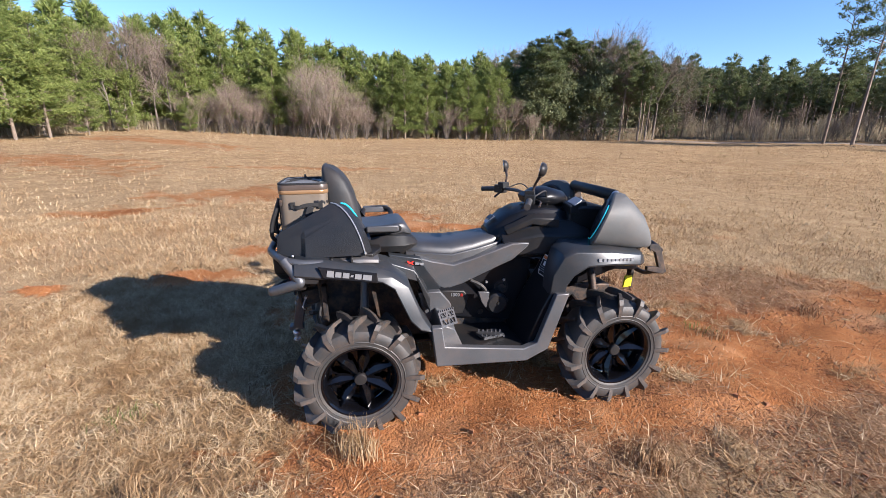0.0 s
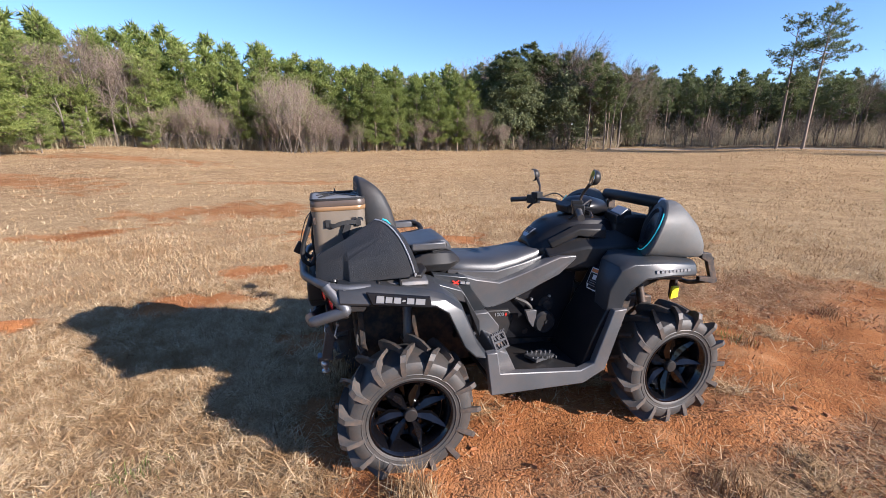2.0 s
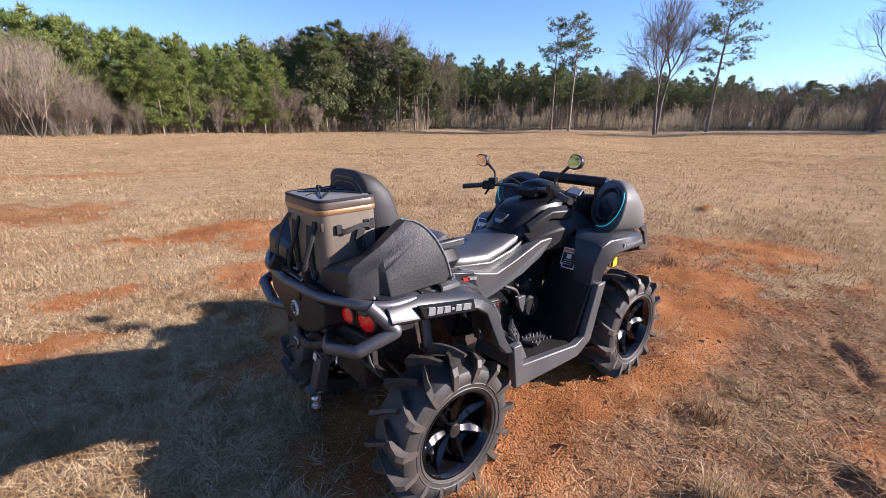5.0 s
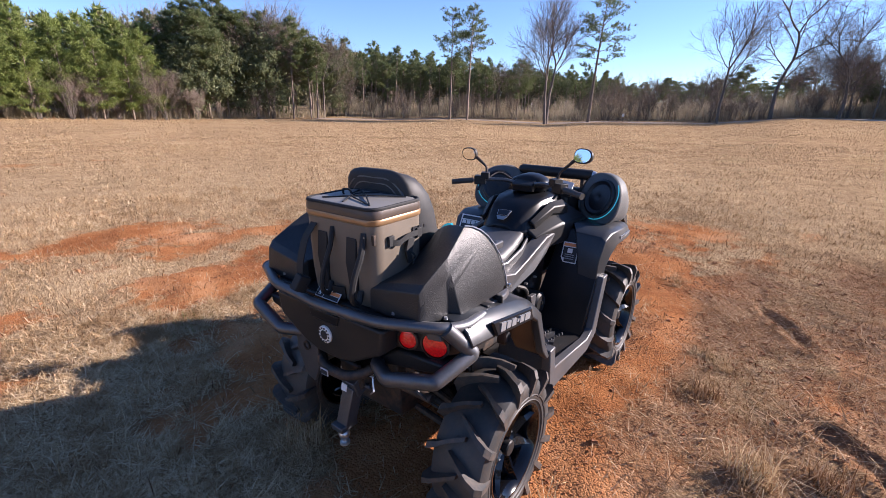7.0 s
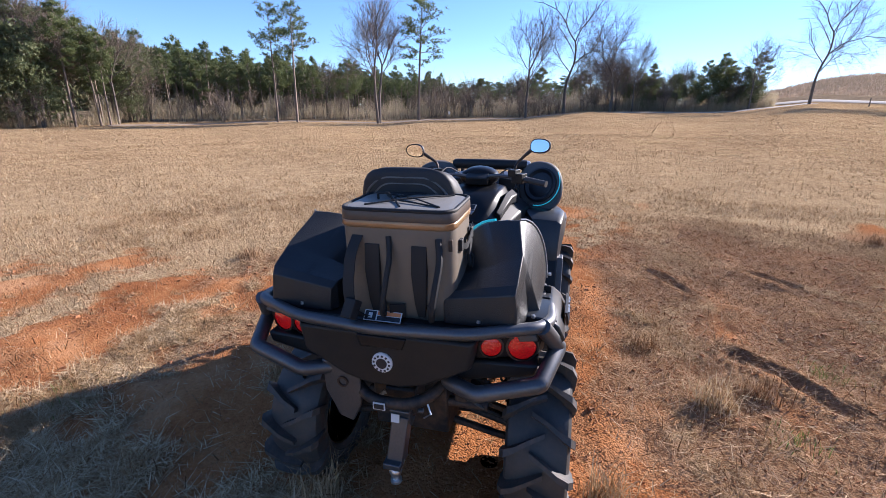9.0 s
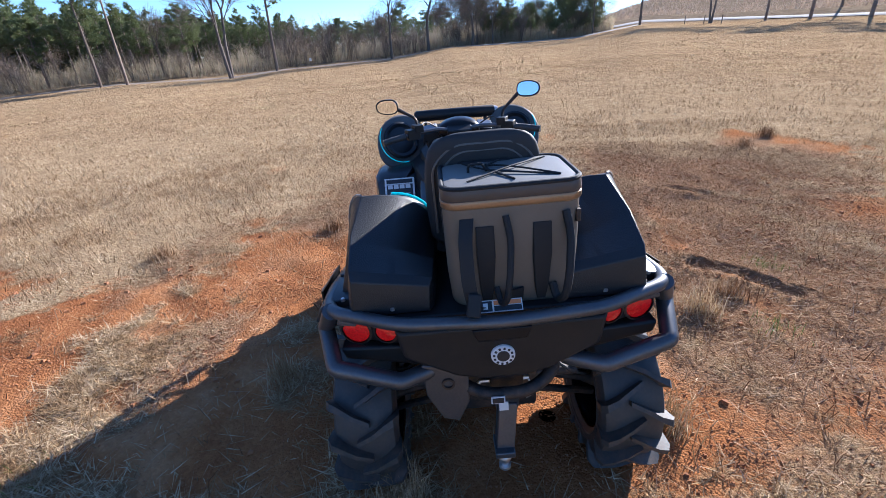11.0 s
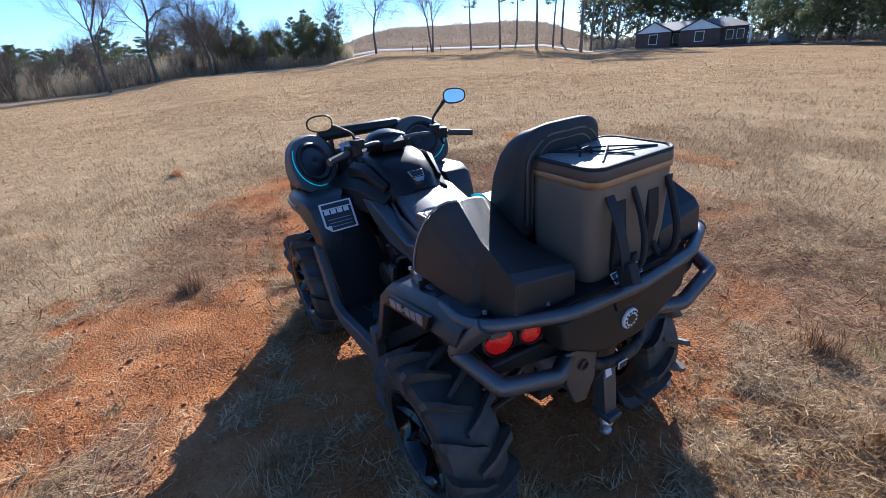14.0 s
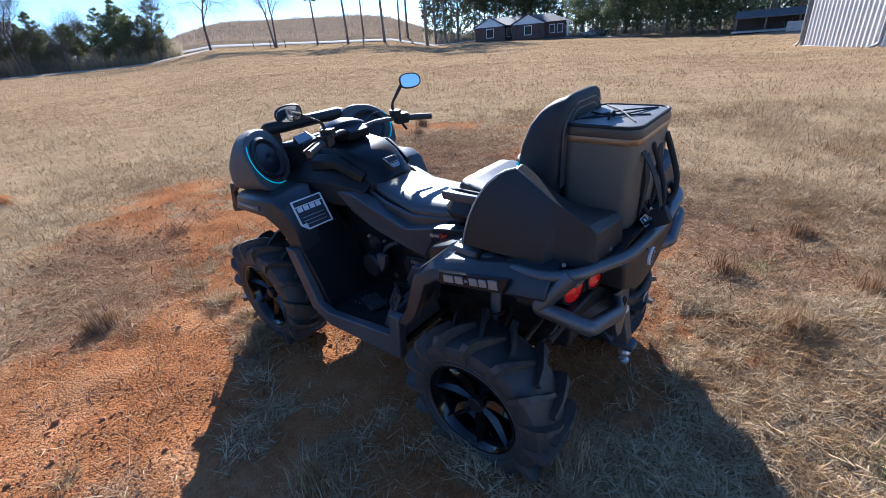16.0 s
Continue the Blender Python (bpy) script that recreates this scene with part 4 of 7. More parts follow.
    hip = Geo().loft([[(x, -0.285 + 0.25 * (0.9 - z) + dy, z) for x, z in ((-0.56, 0.945), (-0.37, 0.905), (-0.335, 0.83), (-0.245, 0.70), (-0.31, 0.66), (-0.37, 0.68), (-0.45, 0.85), (-0.55, 0.90))] for dy in (0.0, 0.06)])
    part("rear_side_plate", both(hip, s), M_GREY, bike, "dark graphite plate behind the seat", 0.006)
    skirt = Geo().loft([[(x, -0.335 + 0.2 * (0.7 - z) + dy, z) for x, z in ((-0.40, 0.715), (-0.27, 0.715), (-0.2, 0.62), (-0.195, 0.52), (-0.34, 0.52), (-0.37, 0.6))] for dy in (0.0, 0.05)])
    part("peg_panel", both(skirt, s), M_SIDE, bike, "scuffed grey panel behind the foot plate", 0.006)
    part("lower_cover", both(Geo().loft([[(x, y, z) for x, z in ((-0.27, 0.66), (-0.2, 0.665), (-0.09, 0.655), (-0.06, 0.61), (-0.1, 0.5), (-0.24, 0.5))] for y in (-0.2, -0.1)]), s), M_PLASTIC, bike, "black side cover with a displacement mark", 0.008)
    for c, r, y in (((0.155, 0.655), 0.05, -0.2), ((0.02, 0.50), 0.035, -0.19)):
        part("engine_boss", both(Geo().spin([(0.0005, y), (r * 0.5, y), (r * 0.6, y + 0.012), (r * 0.95, y + 0.012), (r, y + 0.06)], centre=(c[0], 0, c[1]), n=22), s), M_IRON, bike, "black round engine casting")
    for x, z in ((0.05, 0.705), (0.165, 0.71), (0.16, 0.52)):
        part("bolt", both(Geo().spin([(0.0005, -0.215), (0.007, -0.215), (0.008, -0.2)], centre=(x, 0, z), n=8), s), M_BRIGHT, bike)
    part("side_hose", both(Geo().tube(rounded([(-0.05, -0.2, 0.72), (0.02, -0.225, 0.69), (0.06, -0.215, 0.62), (0.2, -0.19, 0.56)], 0.05), 0.011, 8), s), M_RUBBER, bike)
    x_mark = Geo()
    for x0, w in ((-0.408, 0.026), (-0.378, 0.02)):
        x_mark.box((x0 + w / 2, -0.285, 0.885 - 0.16 * (x0 + 0.455)), (w, 0.008, 0.013), (0, 9, 0))
    part("model_mark", both(x_mark, s), M_SILVER, bike, "silver model mark drawn as plain bars")
    part("model_mark", both(Geo().box((-0.435, -0.286, 0.884), (0.042, 0.008, 0.007), (0, 32, 0)).box((-0.435, -0.2865, 0.884), (0.042, 0.008, 0.007), (0, -28, 0)), s), M_RED, bike, "red crossed mark")
    hipcover = Geo().loft([[(-0.64, -0.30, 0.965), (-0.64, -0.40, 0.955), (-0.62, -0.40, 0.88), (-0.62, -0.28, 0.88)], [(-0.42, -0.22, 0.875), (-0.42, -0.36, 0.862), (-0.40, -0.36, 0.79), (-0.40, -0.22, 0.79)], [(-0.34, -0.2, 0.74), (-0.34, -0.4, 0.70), (-0.34, -0.4, 0.6), (-0.34, -0.2, 0.6)]])
    part("rear_hip_panel", both(hipcover, s), M_GREY, bike, bevel=0.006)


def text_part(words, size, m, material, parent, name="lettering"):
    c = bpy.data.curves.new(name, "FONT")
    c.body, c.size, c.extrude, c.align_x, c.align_y = words, size, 0.001, "CENTER", "CENTER"
    tmp = bpy.data.objects.new(name, c)
    me = bpy.data.meshes.new_from_object(tmp)
    bpy.data.objects.remove(tmp)
    bpy.data.curves.remove(c)
    me.materials.clear()
    me.materials.append(material)
    o = new(name, me)
    o.parent = parent
    o.matrix_basis = m
    return o


text_part("1000", 0.03, pose(-0.15, -0.202, 0.632, 90, 0, 0) @ pose(0, 0, 0, 0, 0, -4), M_SILVER, bike)
text_part("R", 0.028, pose(-0.107, -0.202, 0.627, 90, 0, 0) @ pose(0, 0, 0, 0, 0, -4), M_RED, bike)
text_part("1000", 0.03, pose(-0.15, 0.202, 0.632, 90, 0, 180) @ pose(0, 0, 0, 0, 0, 4), M_SILVER, bike)


# seats
def cushion(stations, sharp=3.0, n=20):
    """A padded form: stations of x, half width, bottom, top, with rounded sections."""
    rings = []
    for x, w, lo, hi in stations:
        ring = []
        for j in range(n):
            q = 2 * math.pi * j / n
            c, d = math.cos(q), math.sin(q)
            ring.append((x, w * math.copysign(abs(c) ** (2 / sharp), c), (lo + hi) / 2 + (hi - lo) / 2 * math.copysign(abs(d) ** (2 / sharp), d)))
        rings.append(ring)
    return Geo().loft(rings)


seat = part("seat", cushion([(-0.47, 0.155, 0.89, 0.965), (-0.43, 0.178, 0.875, 0.985), (-0.34, 0.188, 0.85, 0.975), (-0.17, 0.19, 0.82, 0.962), (-0.03, 0.17, 0.85, 0.972), (0.1, 0.145, 0.89, 0.99), (0.19, 0.12, 0.92, 1.015), (0.235, 0.085, 0.94, 1.01)]), M_SEAT, bike, "black vinyl rider seat", smooth=60)
for s, _ in SIDES:
    part("seat_skirt", both(Geo().loft([[(-0.45, -0.17, 0.93), (-0.45, -0.186, 0.925), (-0.45, -0.19, 0.89), (-0.45, -0.16, 0.87)], [(-0.17, -0.19, 0.90), (-0.17, -0.205, 0.895), (-0.17, -0.21, 0.80), (-0.17, -0.17, 0.79)], [(0.0, -0.185, 0.93), (0.0, -0.198, 0.925), (0.0, -0.2, 0.86), (0.0, -0.16, 0.85)], [(0.22, -0.13, 0.965), (0.22, -0.14, 0.96), (0.22, -0.142, 0.935), (0.22, -0.12, 0.93)]]), s), M_SEAT, seat, bevel=0.006)
part("seat_step", cushion([(-0.66, 0.2, 0.93, 0.99), (-0.60, 0.21, 0.91, 1.0), (-0.5, 0.20, 0.90, 0.985), (-0.42, 0.17, 0.895, 0.99), (-0.40, 0.15, 0.9, 0.985)], 5), M_PLASTIC, bike, "moulded plastic base of the passenger seat", smooth=50)
part("passenger_seat", cushion([(-0.77, 0.17, 1.0, 1.085), (-0.68, 0.19, 1.01, 1.085), (-0.58, 0.19, 1.02, 1.082), (-0.5, 0.185, 1.025, 1.098), (-0.455, 0.17, 1.03, 1.1), (-0.425, 0.15, 1.02, 1.07), (-0.405, 0.12, 1.02, 1.035)], 6), M_SEAT, bike, "black vinyl passenger seat", smooth=50)
for s, _ in SIDES:
    rail = rounded([(-0.71, s * 0.185, 1.0), (-0.70, s * 0.215, 1.055), (-0.68, s * 0.25, 1.072), (-0.67, s * 0.335, 1.102), (-0.535, s * 0.335, 1.108), (-0.495, s * 0.30, 1.098), (-0.49, s * 0.225, 1.07), (-0.60, s * 0.205, 1.06), (-0.67, s * 0.21, 1.05)], 0.03)
    part("grab_rail", Geo().tube(rail, 0.0165, 10), M_PLASTIC, bike, "black looped passenger grab rail")
    part("rail_pad", Geo().loft([[(x, s * y, z + dz) for y, z, dz in ((0.312, 1.094, -0.016), (0.352, 1.106, -0.018), (0.356, 1.108, 0.016), (0.314, 1.096, 0.02))] for x in (-0.675, -0.5)]), M_SIDE, bike, "worn grey grab rail pad", 0.008)
    base = Geo().loft([[(x, s * y, z) for y, z in ((0.1, z0), (w, z0 + 0.012), (w + 0.022, (z0 + z1) / 2), (w - 0.012, z1), (0.1, z1))] for x, w, z0, z1 in ((-0.67, 0.225, 0.935, 1.03), (-0.56, 0.24, 0.93, 1.04), (-0.46, 0.232, 0.925, 1.035), (-0.405, 0.2, 0.945, 1.015), (-0.375, 0.17, 0.96, 0.985))])
    part("seat_base", base, M_PLASTIC, bike, "faceted black passenger seat base", 0.006)


def backrest_geo():
    rings = []
    for t, w, xf, xr in ((0.0, 0.155, -0.685, -0.865), (0.1, 0.18, -0.69, -0.882), (0.35, 0.186, -0.705, -0.89), (0.6, 0.184, -0.728, -0.896), (0.78, 0.176, -0.755, -0.9), (0.89, 0.163, -0.785, -0.902), (0.95, 0.148, -0.808, -0.9), (0.985, 0.13, -0.828, -0.894), (1.0, 0.1, -0.845, -0.882)):
        x0, thick, z0 = (xf + xr) / 2, xf - xr, 1.06 + 0.366 * t
        ring = []
        for j in range(24):
            q = 2 * math.pi * j / 24
            c, d = math.cos(q), math.sin(q)
            ring.append((x0 + thick / 2 * math.copysign(abs(c) ** 0.4, c), w * math.copysign(abs(d) ** 0.4, d), z0 - 0.012 * c))
        rings.append(ring)
    return Geo().loft(rings)


M_PAD = surface("matt_black_moulded_foam", (0.024, 0.025, 0.027), 0.62, grain=260, relief=0.3, wear=4, dust=0.04, depth=0.001, spec=0.4)
backrest = part("backrest", backrest_geo(), M_PAD, bike, "tall black vinyl passenger backrest", smooth=60)
hollow = [(-0.11, 1.17), (0.11, 1.17), (0.115, 1.3), (0.08, 1.36), (-0.08, 1.36), (-0.115, 1.3)]
part("backrest_shell", Geo().loft([[(-0.885 - 0.05 * (z - 1.17), y, z) for y, z in hollow], [(-0.902 - 0.05 * (z - 1.17), y * 0.9, 1.265 + (z - 1.265) * 0.9) for y, z in hollow]]), M_PLASTIC, backrest, bevel=0.008)
for k, (w, top) in enumerate(((0.135, 1.385), (0.155, 1.405))):
    part("backrest_ridge", Geo().tube(rounded([(-0.888, -w, 1.13), (-0.893, -w, top - 0.06), (-0.897, -w * 0.6, top), (-0.897, w * 0.6, top), (-0.893, w, top - 0.06), (-0.888, w, 1.13)], 0.04), 0.005, 6), M_SEAT, backrest)
part("backrest_post", Geo().prism([(-0.86, 0.99), (-0.76, 0.99), (-0.745, 1.12), (-0.82, 1.14)], -0.1, 0.1), M_PLASTIC, bike, bevel=0.01)

# tank cover, console and bars
tank = Geo().loft([[(x, -w, z0), (x, -w * 1.02, z0 + (z1 - z0) * 0.6), (x, -w * 0.72, z1 - 0.015), (x, -w * 0.35, z1), (x, w * 0.35, z1), (x, w * 0.72, z1 - 0.015), (x, w * 1.02, z0 + (z1 - z0) * 0.6), (x, w, z0)] for x, w, z0, z1 in ((0.09, 0.10, 0.93, 1.01), (0.14, 0.14, 0.86, 1.055), (0.22, 0.17, 0.84, 1.115), (0.32, 0.2, 0.84, 1.15), (0.45, 0.22, 0.84, 1.16), (0.58, 0.21, 0.85, 1.14), (0.70, 0.2, 0.86, 1.06))])
tank_part = part("tank_cover", tank, M_GLOSSY, bike, "gloss black tank cover and console", 0.008)
for s, _ in SIDES:
    part("console_wing", both(Geo().loft([[(0.17, -0.15, 1.04), (0.17, -0.175, 1.02), (0.19, -0.175, 0.985), (0.2, -0.14, 1.0)], [(0.34, -0.185, 1.125), (0.34, -0.225, 1.10), (0.33, -0.225, 1.06), (0.34, -0.18, 1.06)], [(0.5, -0.2, 1.12), (0.5, -0.245, 1.09), (0.5, -0.245, 1.03), (0.5, -0.2, 1.03)]]), s), M_PLASTIC, tank_part, bevel=0.006)
    part("upper_side_panel", both(Geo().loft([[(0.15, -0.13, 1.0), (0.15, -0.2, 0.95), (0.2, -0.21, 0.86), (0.2, -0.12, 0.86)], [(0.36, -0.18, 1.07), (0.36, -0.27, 1.0), (0.38, -0.28, 0.88), (0.38, -0.18, 0.88)], [(0.58, -0.2, 1.08), (0.58, -0.31, 1.0), (0.58, -0.33, 0.93), (0.58, -0.2, 0.93)], [(0.72, -0.18, 1.02), (0.72, -0.3, 0.98), (0.72, -0.32, 0.94), (0.72, -0.2, 0.94)]]), s), M_PLASTIC, bike, bevel=0.01)
badge = Geo()
badge.loft([[(0.118, 0.036, 1.048), (0.118, -0.036, 1.048), (0.15, -0.044, 1.072), (0.15, 0.044, 1.072)], [(0.116, 0.036, 1.051), (0.116, -0.036, 1.051), (0.148, -0.044, 1.075), (0.148, 0.044, 1.075)]])
badge.loft([[(0.098, 0.02, 1.026), (0.098, -0.02, 1.026), (0.115, -0.036, 1.044), (0.115, 0.036, 1.044)], [(0.095, 0.02, 1.029), (0.095, -0.02, 1.029), (0.112, -0.036, 1.047), (0.112, 0.036, 1.047)]])
badge_part = part("tank_badge", badge.moved(pose(0, 0, 0.012)), M_SILVER, tank_part, "silver shield badge on the tank", 0.001)
part("badge_field", Geo().loft([[(0.114, 0.030, 1.052), (0.114, -0.030, 1.052), (0.143, -0.037, 1.0735), (0.143, 0.037, 1.0735)], [(0.113, 0.030, 1.0535), (0.113, -0.030, 1.0535), (0.142, -0.037, 1.075), (0.142, 0.037, 1.075)]]).moved(pose(0, 0, 0.0125)), M_INK, badge_part)
part("gauge_pod", Geo().loft([[(x, w * math.cos(q), z + h * math.sin(q)) for q in (2 * math.pi * j / 20 for j in range(20))] for x, w, h, z in ((0.39, 0.05, 0.02, 1.2), (0.40, 0.11, 0.045, 1.2), (0.43, 0.125, 0.06, 1.2), (0.5, 0.12, 0.065, 1.2), (0.62, 0.07, 0.05, 1.18), (0.66, 0.02, 0.02, 1.17))]), M_GLOSSY, bike, "rounded black instrument pod", smooth=60)
part("gauge_glass", Geo().spin([(0.0005, 0), (0.05, -0.001), (0.056, 0.004)], n=28, axis="x").moved(pose(0.392, 0, 1.21, 0, 35, 0) @ Matrix.Diagonal((1, 1.3, 0.7, 1))), M_DARKBLUE, bike)
part("steering_column", Geo().tube([(0.50, 0, 1.0), (0.40, 0, 1.2)], 0.035, 12).box((0.385, 0, 1.2), (0.08, 0.14, 0.05), (0, -20, 0)), M_PLASTIC, bike, bevel=0.006)
bar_path = [(0.215, 0.41, 1.205), (0.30, 0.24, 1.225), (0.36, 0.12, 1.225), (0.385, 0.06, 1.21), (0.385, -0.06, 1.21), (0.36, -0.12, 1.225), (0.30, -0.24, 1.225), (0.215, -0.41, 1.205)]
handlebar = part("handlebar", Geo().tube(rounded(bar_path, 0.03), 0.0115, 10), M_STEEL, bike)
for s in (-1, 1):
    a, b = Vector((0.207, s * 0.425, 1.204)), Vector((0.268, s * 0.305, 1.218))
    ribs = [a.lerp(b, i / 24) for i in range(25)]
    part("grip", Geo().tube(ribs, [0.0185] + [0.0165 + 0.0012 * (i % 2) for i in range(23)] + [0.02], 12), M_RUBBER, handlebar, "ribbed rubber grip")
    part("switch_block", Geo().box((0.29, s * 0.265, 1.222), (0.06, 0.07, 0.055), (0, 0, s * 25)).box((0.30, s * 0.235, 1.25), (0.06, 0.05, 0.04), (0, 0, s * 25)).tube([(0.29, s * 0.26, 1.2), (0.24, s * 0.25, 1.165)], 0.008, 8), M_PLASTIC, handlebar, bevel=0.006)
    part("brake_lever", Geo().tube(rounded([(0.335, s * 0.245, 1.215), (0.345, s * 0.30, 1.21), (0.29, s * 0.40, 1.2)], 0.03), 0.006, 8), M_IRON, handlebar)
    part("cable", Geo().tube(rounded([(0.33, s * 0.23, 1.23), (0.42, s * 0.2, 1.27), (0.47, s * 0.1, 1.2), (0.5, s * 0.08, 1.1)], 0.05), 0.0045, 6), M_RUBBER, handlebar)
# mirrors
for s, c, turn in ((1, (0.35, 0.385, 1.37), (0, -4, -14)), (-1, (0.30, -0.372, 1.405), (0, 13, -25))):
    m = pose(*c, *turn)
    oval = lambda w, h, d: [tuple(m @ Vector((d, w * math.copysign(abs(math.cos(q)) ** 0.8, math.cos(q)) * (1 + 0.12 * s * math.cos(q)), h * math.copysign(abs(math.sin(q)) ** 0.8, math.sin(q))))) for q in (2 * math.pi * j / 32 for j in range(32))]
    wing = part("wing_mirror", Geo().loft([oval(0.064, 0.041, -0.004), oval(0.064, 0.042, 0.004), oval(0.055, 0.035, 0.022), oval(0.03, 0.018, 0.034)]), M_PLASTIC, bike, "oval black mirror on a thin stalk", smooth=50)
    part("mirror_glass", Geo().loft([oval(0.058, 0.036, -0.0045), oval(0.057, 0.035, -0.0065)]), M_MIRROR, wing, "clear mirror glass")
    inner = m @ Vector((0.012, -s * 0.05, -0.02))
    part("mirror_stalk", Geo().tube(rounded([(0.315, s * 0.235, 1.25), (0.325, s * 0.24, 1.30), tuple(inner)], 0.03), [0.0075] * 3 + [0.0075] * 4 + [0.011], 8), M_IRON, wing)

# front end
part("front_deck", Geo().prism([(0.55, -0.42), (0.98, -0.40), (1.04, -0.3), (1.04, 0.3), (0.98, 0.40), (0.55, 0.42)], 0.925, 0.955, "xy"), M_PLASTIC, bike, bevel=0.006)
nose = Geo().loft([[(x, -w, z0), (x, -w, z1), (x, w, z1), (x, w, z0)] for x, w, z0, z1 in ((0.6, 0.22, 0.62, 0.93), (0.9, 0.26, 0.74, 0.93), (1.02, 0.3, 0.74, 0.92), (1.09, 0.24, 0.74, 0.88))])
part("front_fascia", nose, M_GLOSSY, bike, bevel=0.015)
for s, _ in SIDES:
    part("headlamp", Geo().loft([[(1.03, s * 0.16, 0.86), (1.03, s * 0.31, 0.88), (1.02, s * 0.31, 0.80), (1.03, s * 0.16, 0.77)], [(1.075, s * 0.16, 0.85), (1.045, s * 0.3, 0.87), (1.045, s * 0.3, 0.81), (1.08, s * 0.16, 0.78)]]), M_MIRROR, bike, "clear headlamp glass", 0.006)
fb = Geo()
for s in (-1, 1):
    fb.prism([(0.985, 0.955), (1.05, 0.95), (1.075, 0.9), (1.12, 0.775), (1.1, 0.76), (0.985, 0.79), (0.985, 0.815), (1.065, 0.805), (1.03, 0.9), (0.985, 0.925)], s * 0.435, s * 0.46)
fb.tube(rounded([(1.07, -0.45, 0.91), (1.13, -0.3, 0.915), (1.15, 0, 0.92), (1.13, 0.3, 0.915), (1.07, 0.45, 0.91)], 0.05), 0.015, 10)
fb.tube(rounded([(1.065, -0.45, 0.785), (1.13, -0.25, 0.70), (1.15, 0, 0.69), (1.13, 0.25, 0.70), (1.065, 0.45, 0.785)], 0.05), 0.015, 10)
fb.box((1.12, 0, 0.80), (0.03, 0.05, 0.24)).box((1.06, -0.2, 0.66), (0.02, 0.05, 0.14)).box((1.06, 0.2, 0.66), (0.02, 0.05, 0.14))
part("front_bumper", fb, M_IRON, bike, "black steel plate and tube front bumper", 0.003)
part("winch_tag", Geo().prism([(-0.03, 0.0), (0.026, 0.006), (0.03, 0.078), (-0.018, 0.08)], -0.008, 0.008).moved(pose(0.972, -0.3, 0.63)), M_YELLOW, bike, "bright yellow plastic tag", 0.003)

# rear end
rack = Geo().prism([(-1.15, -0.30), (-1.08, -0.43), (-0.65, -0.44), (-0.60, -0.33), (-0.60, 0.33), (-0.65, 0.44), (-1.08, 0.43), (-1.15, 0.30)], 0.972, 0.995, "xy")
rear_rack = part("rear_rack", rack, M_PLASTIC, bike, bevel=0.006)
for s, _ in SIDES:
    rail = Geo().loft([[(-1.10, -0.40, 0.985), (-1.10, -0.47, 0.972), (-1.10, -0.475, 0.955), (-1.10, -0.42, 0.945)], [(-1.0, -0.42, 0.99), (-1.0, -0.485, 0.978), (-1.0, -0.49, 0.957), (-1.0, -0.43, 0.945)], [(-0.70, -0.42, 0.99), (-0.70, -0.48, 0.98), (-0.70, -0.485, 0.96), (-0.70, -0.43, 0.945)], [(-0.62, -0.38, 0.975), (-0.62, -0.45, 0.965), (-0.62, -0.455, 0.945), (-0.62, -0.4, 0.935)]])
    part("rack_rail", both(rail, s), M_SIDE, rear_rack, "grey notched rack edge", 0.004)
    for x in (-0.97, -0.86, -0.76):
        part("rack_clip", both(Geo().box((x, -0.478, 0.982), (0.012, 0.045, 0.03)), s), M_PLASTIC, rear_rack, bevel=0.003)
panel = Geo().loft([[(x, y, z) for y, z in ((-0.30, 0.965), (0.30, 0.965), (0.285, 0.87), (0.14, 0.79), (0.06, 0.77), (-0.06, 0.77), (-0.14, 0.79), (-0.285, 0.87))] for x in (-1.06, -1.16)] + [[(-1.178, y * 0.96, 0.87 + (z - 0.87) * 0.95) for y, z in ((-0.30, 0.965), (0.30, 0.965), (0.285, 0.87), (0.14, 0.79), (0.06, 0.77), (-0.06, 0.77), (-0.14, 0.79), (-0.285, 0.87))]])
tail = part("tail_panel", panel, M_PLASTIC, bike, "matt black rear body panel", 0.008)
part("tail_recess", Geo().prism([(-0.085, 0.955), (0.085, 0.955), (0.07, 0.915), (-0.07, 0.915)], -1.184, -1.17, "yz"), M_GLOSSY, tail, bevel=0.004)
part("round_badge", Geo().spin([(0.0005, -1.187), (0.031, -1.187), (0.0345, -1.184), (0.035, -1.176)], centre=(0, 0.0, 0.862), axis="x", n=32), M_WHITE, tail, "round silver maker's badge")
part("badge_ring", Geo().spin([(0.0005, -1.1865), (0.0005, -1.189), (0.018, -1.189), (0.018, -1.1865)], centre=(0, 0.0, 0.862), axis="x", n=32), M_INK, tail)
for k in range(12):
    q = math.radians(30 * k + 8)
    part("badge_tooth", Geo().box((-1.188, 0.0265 * math.cos(q), 0.862 + 0.0265 * math.sin(q)), (0.003, 0.006, 0.006), (math.degrees(q), 0, 0)), M_INK, tail)
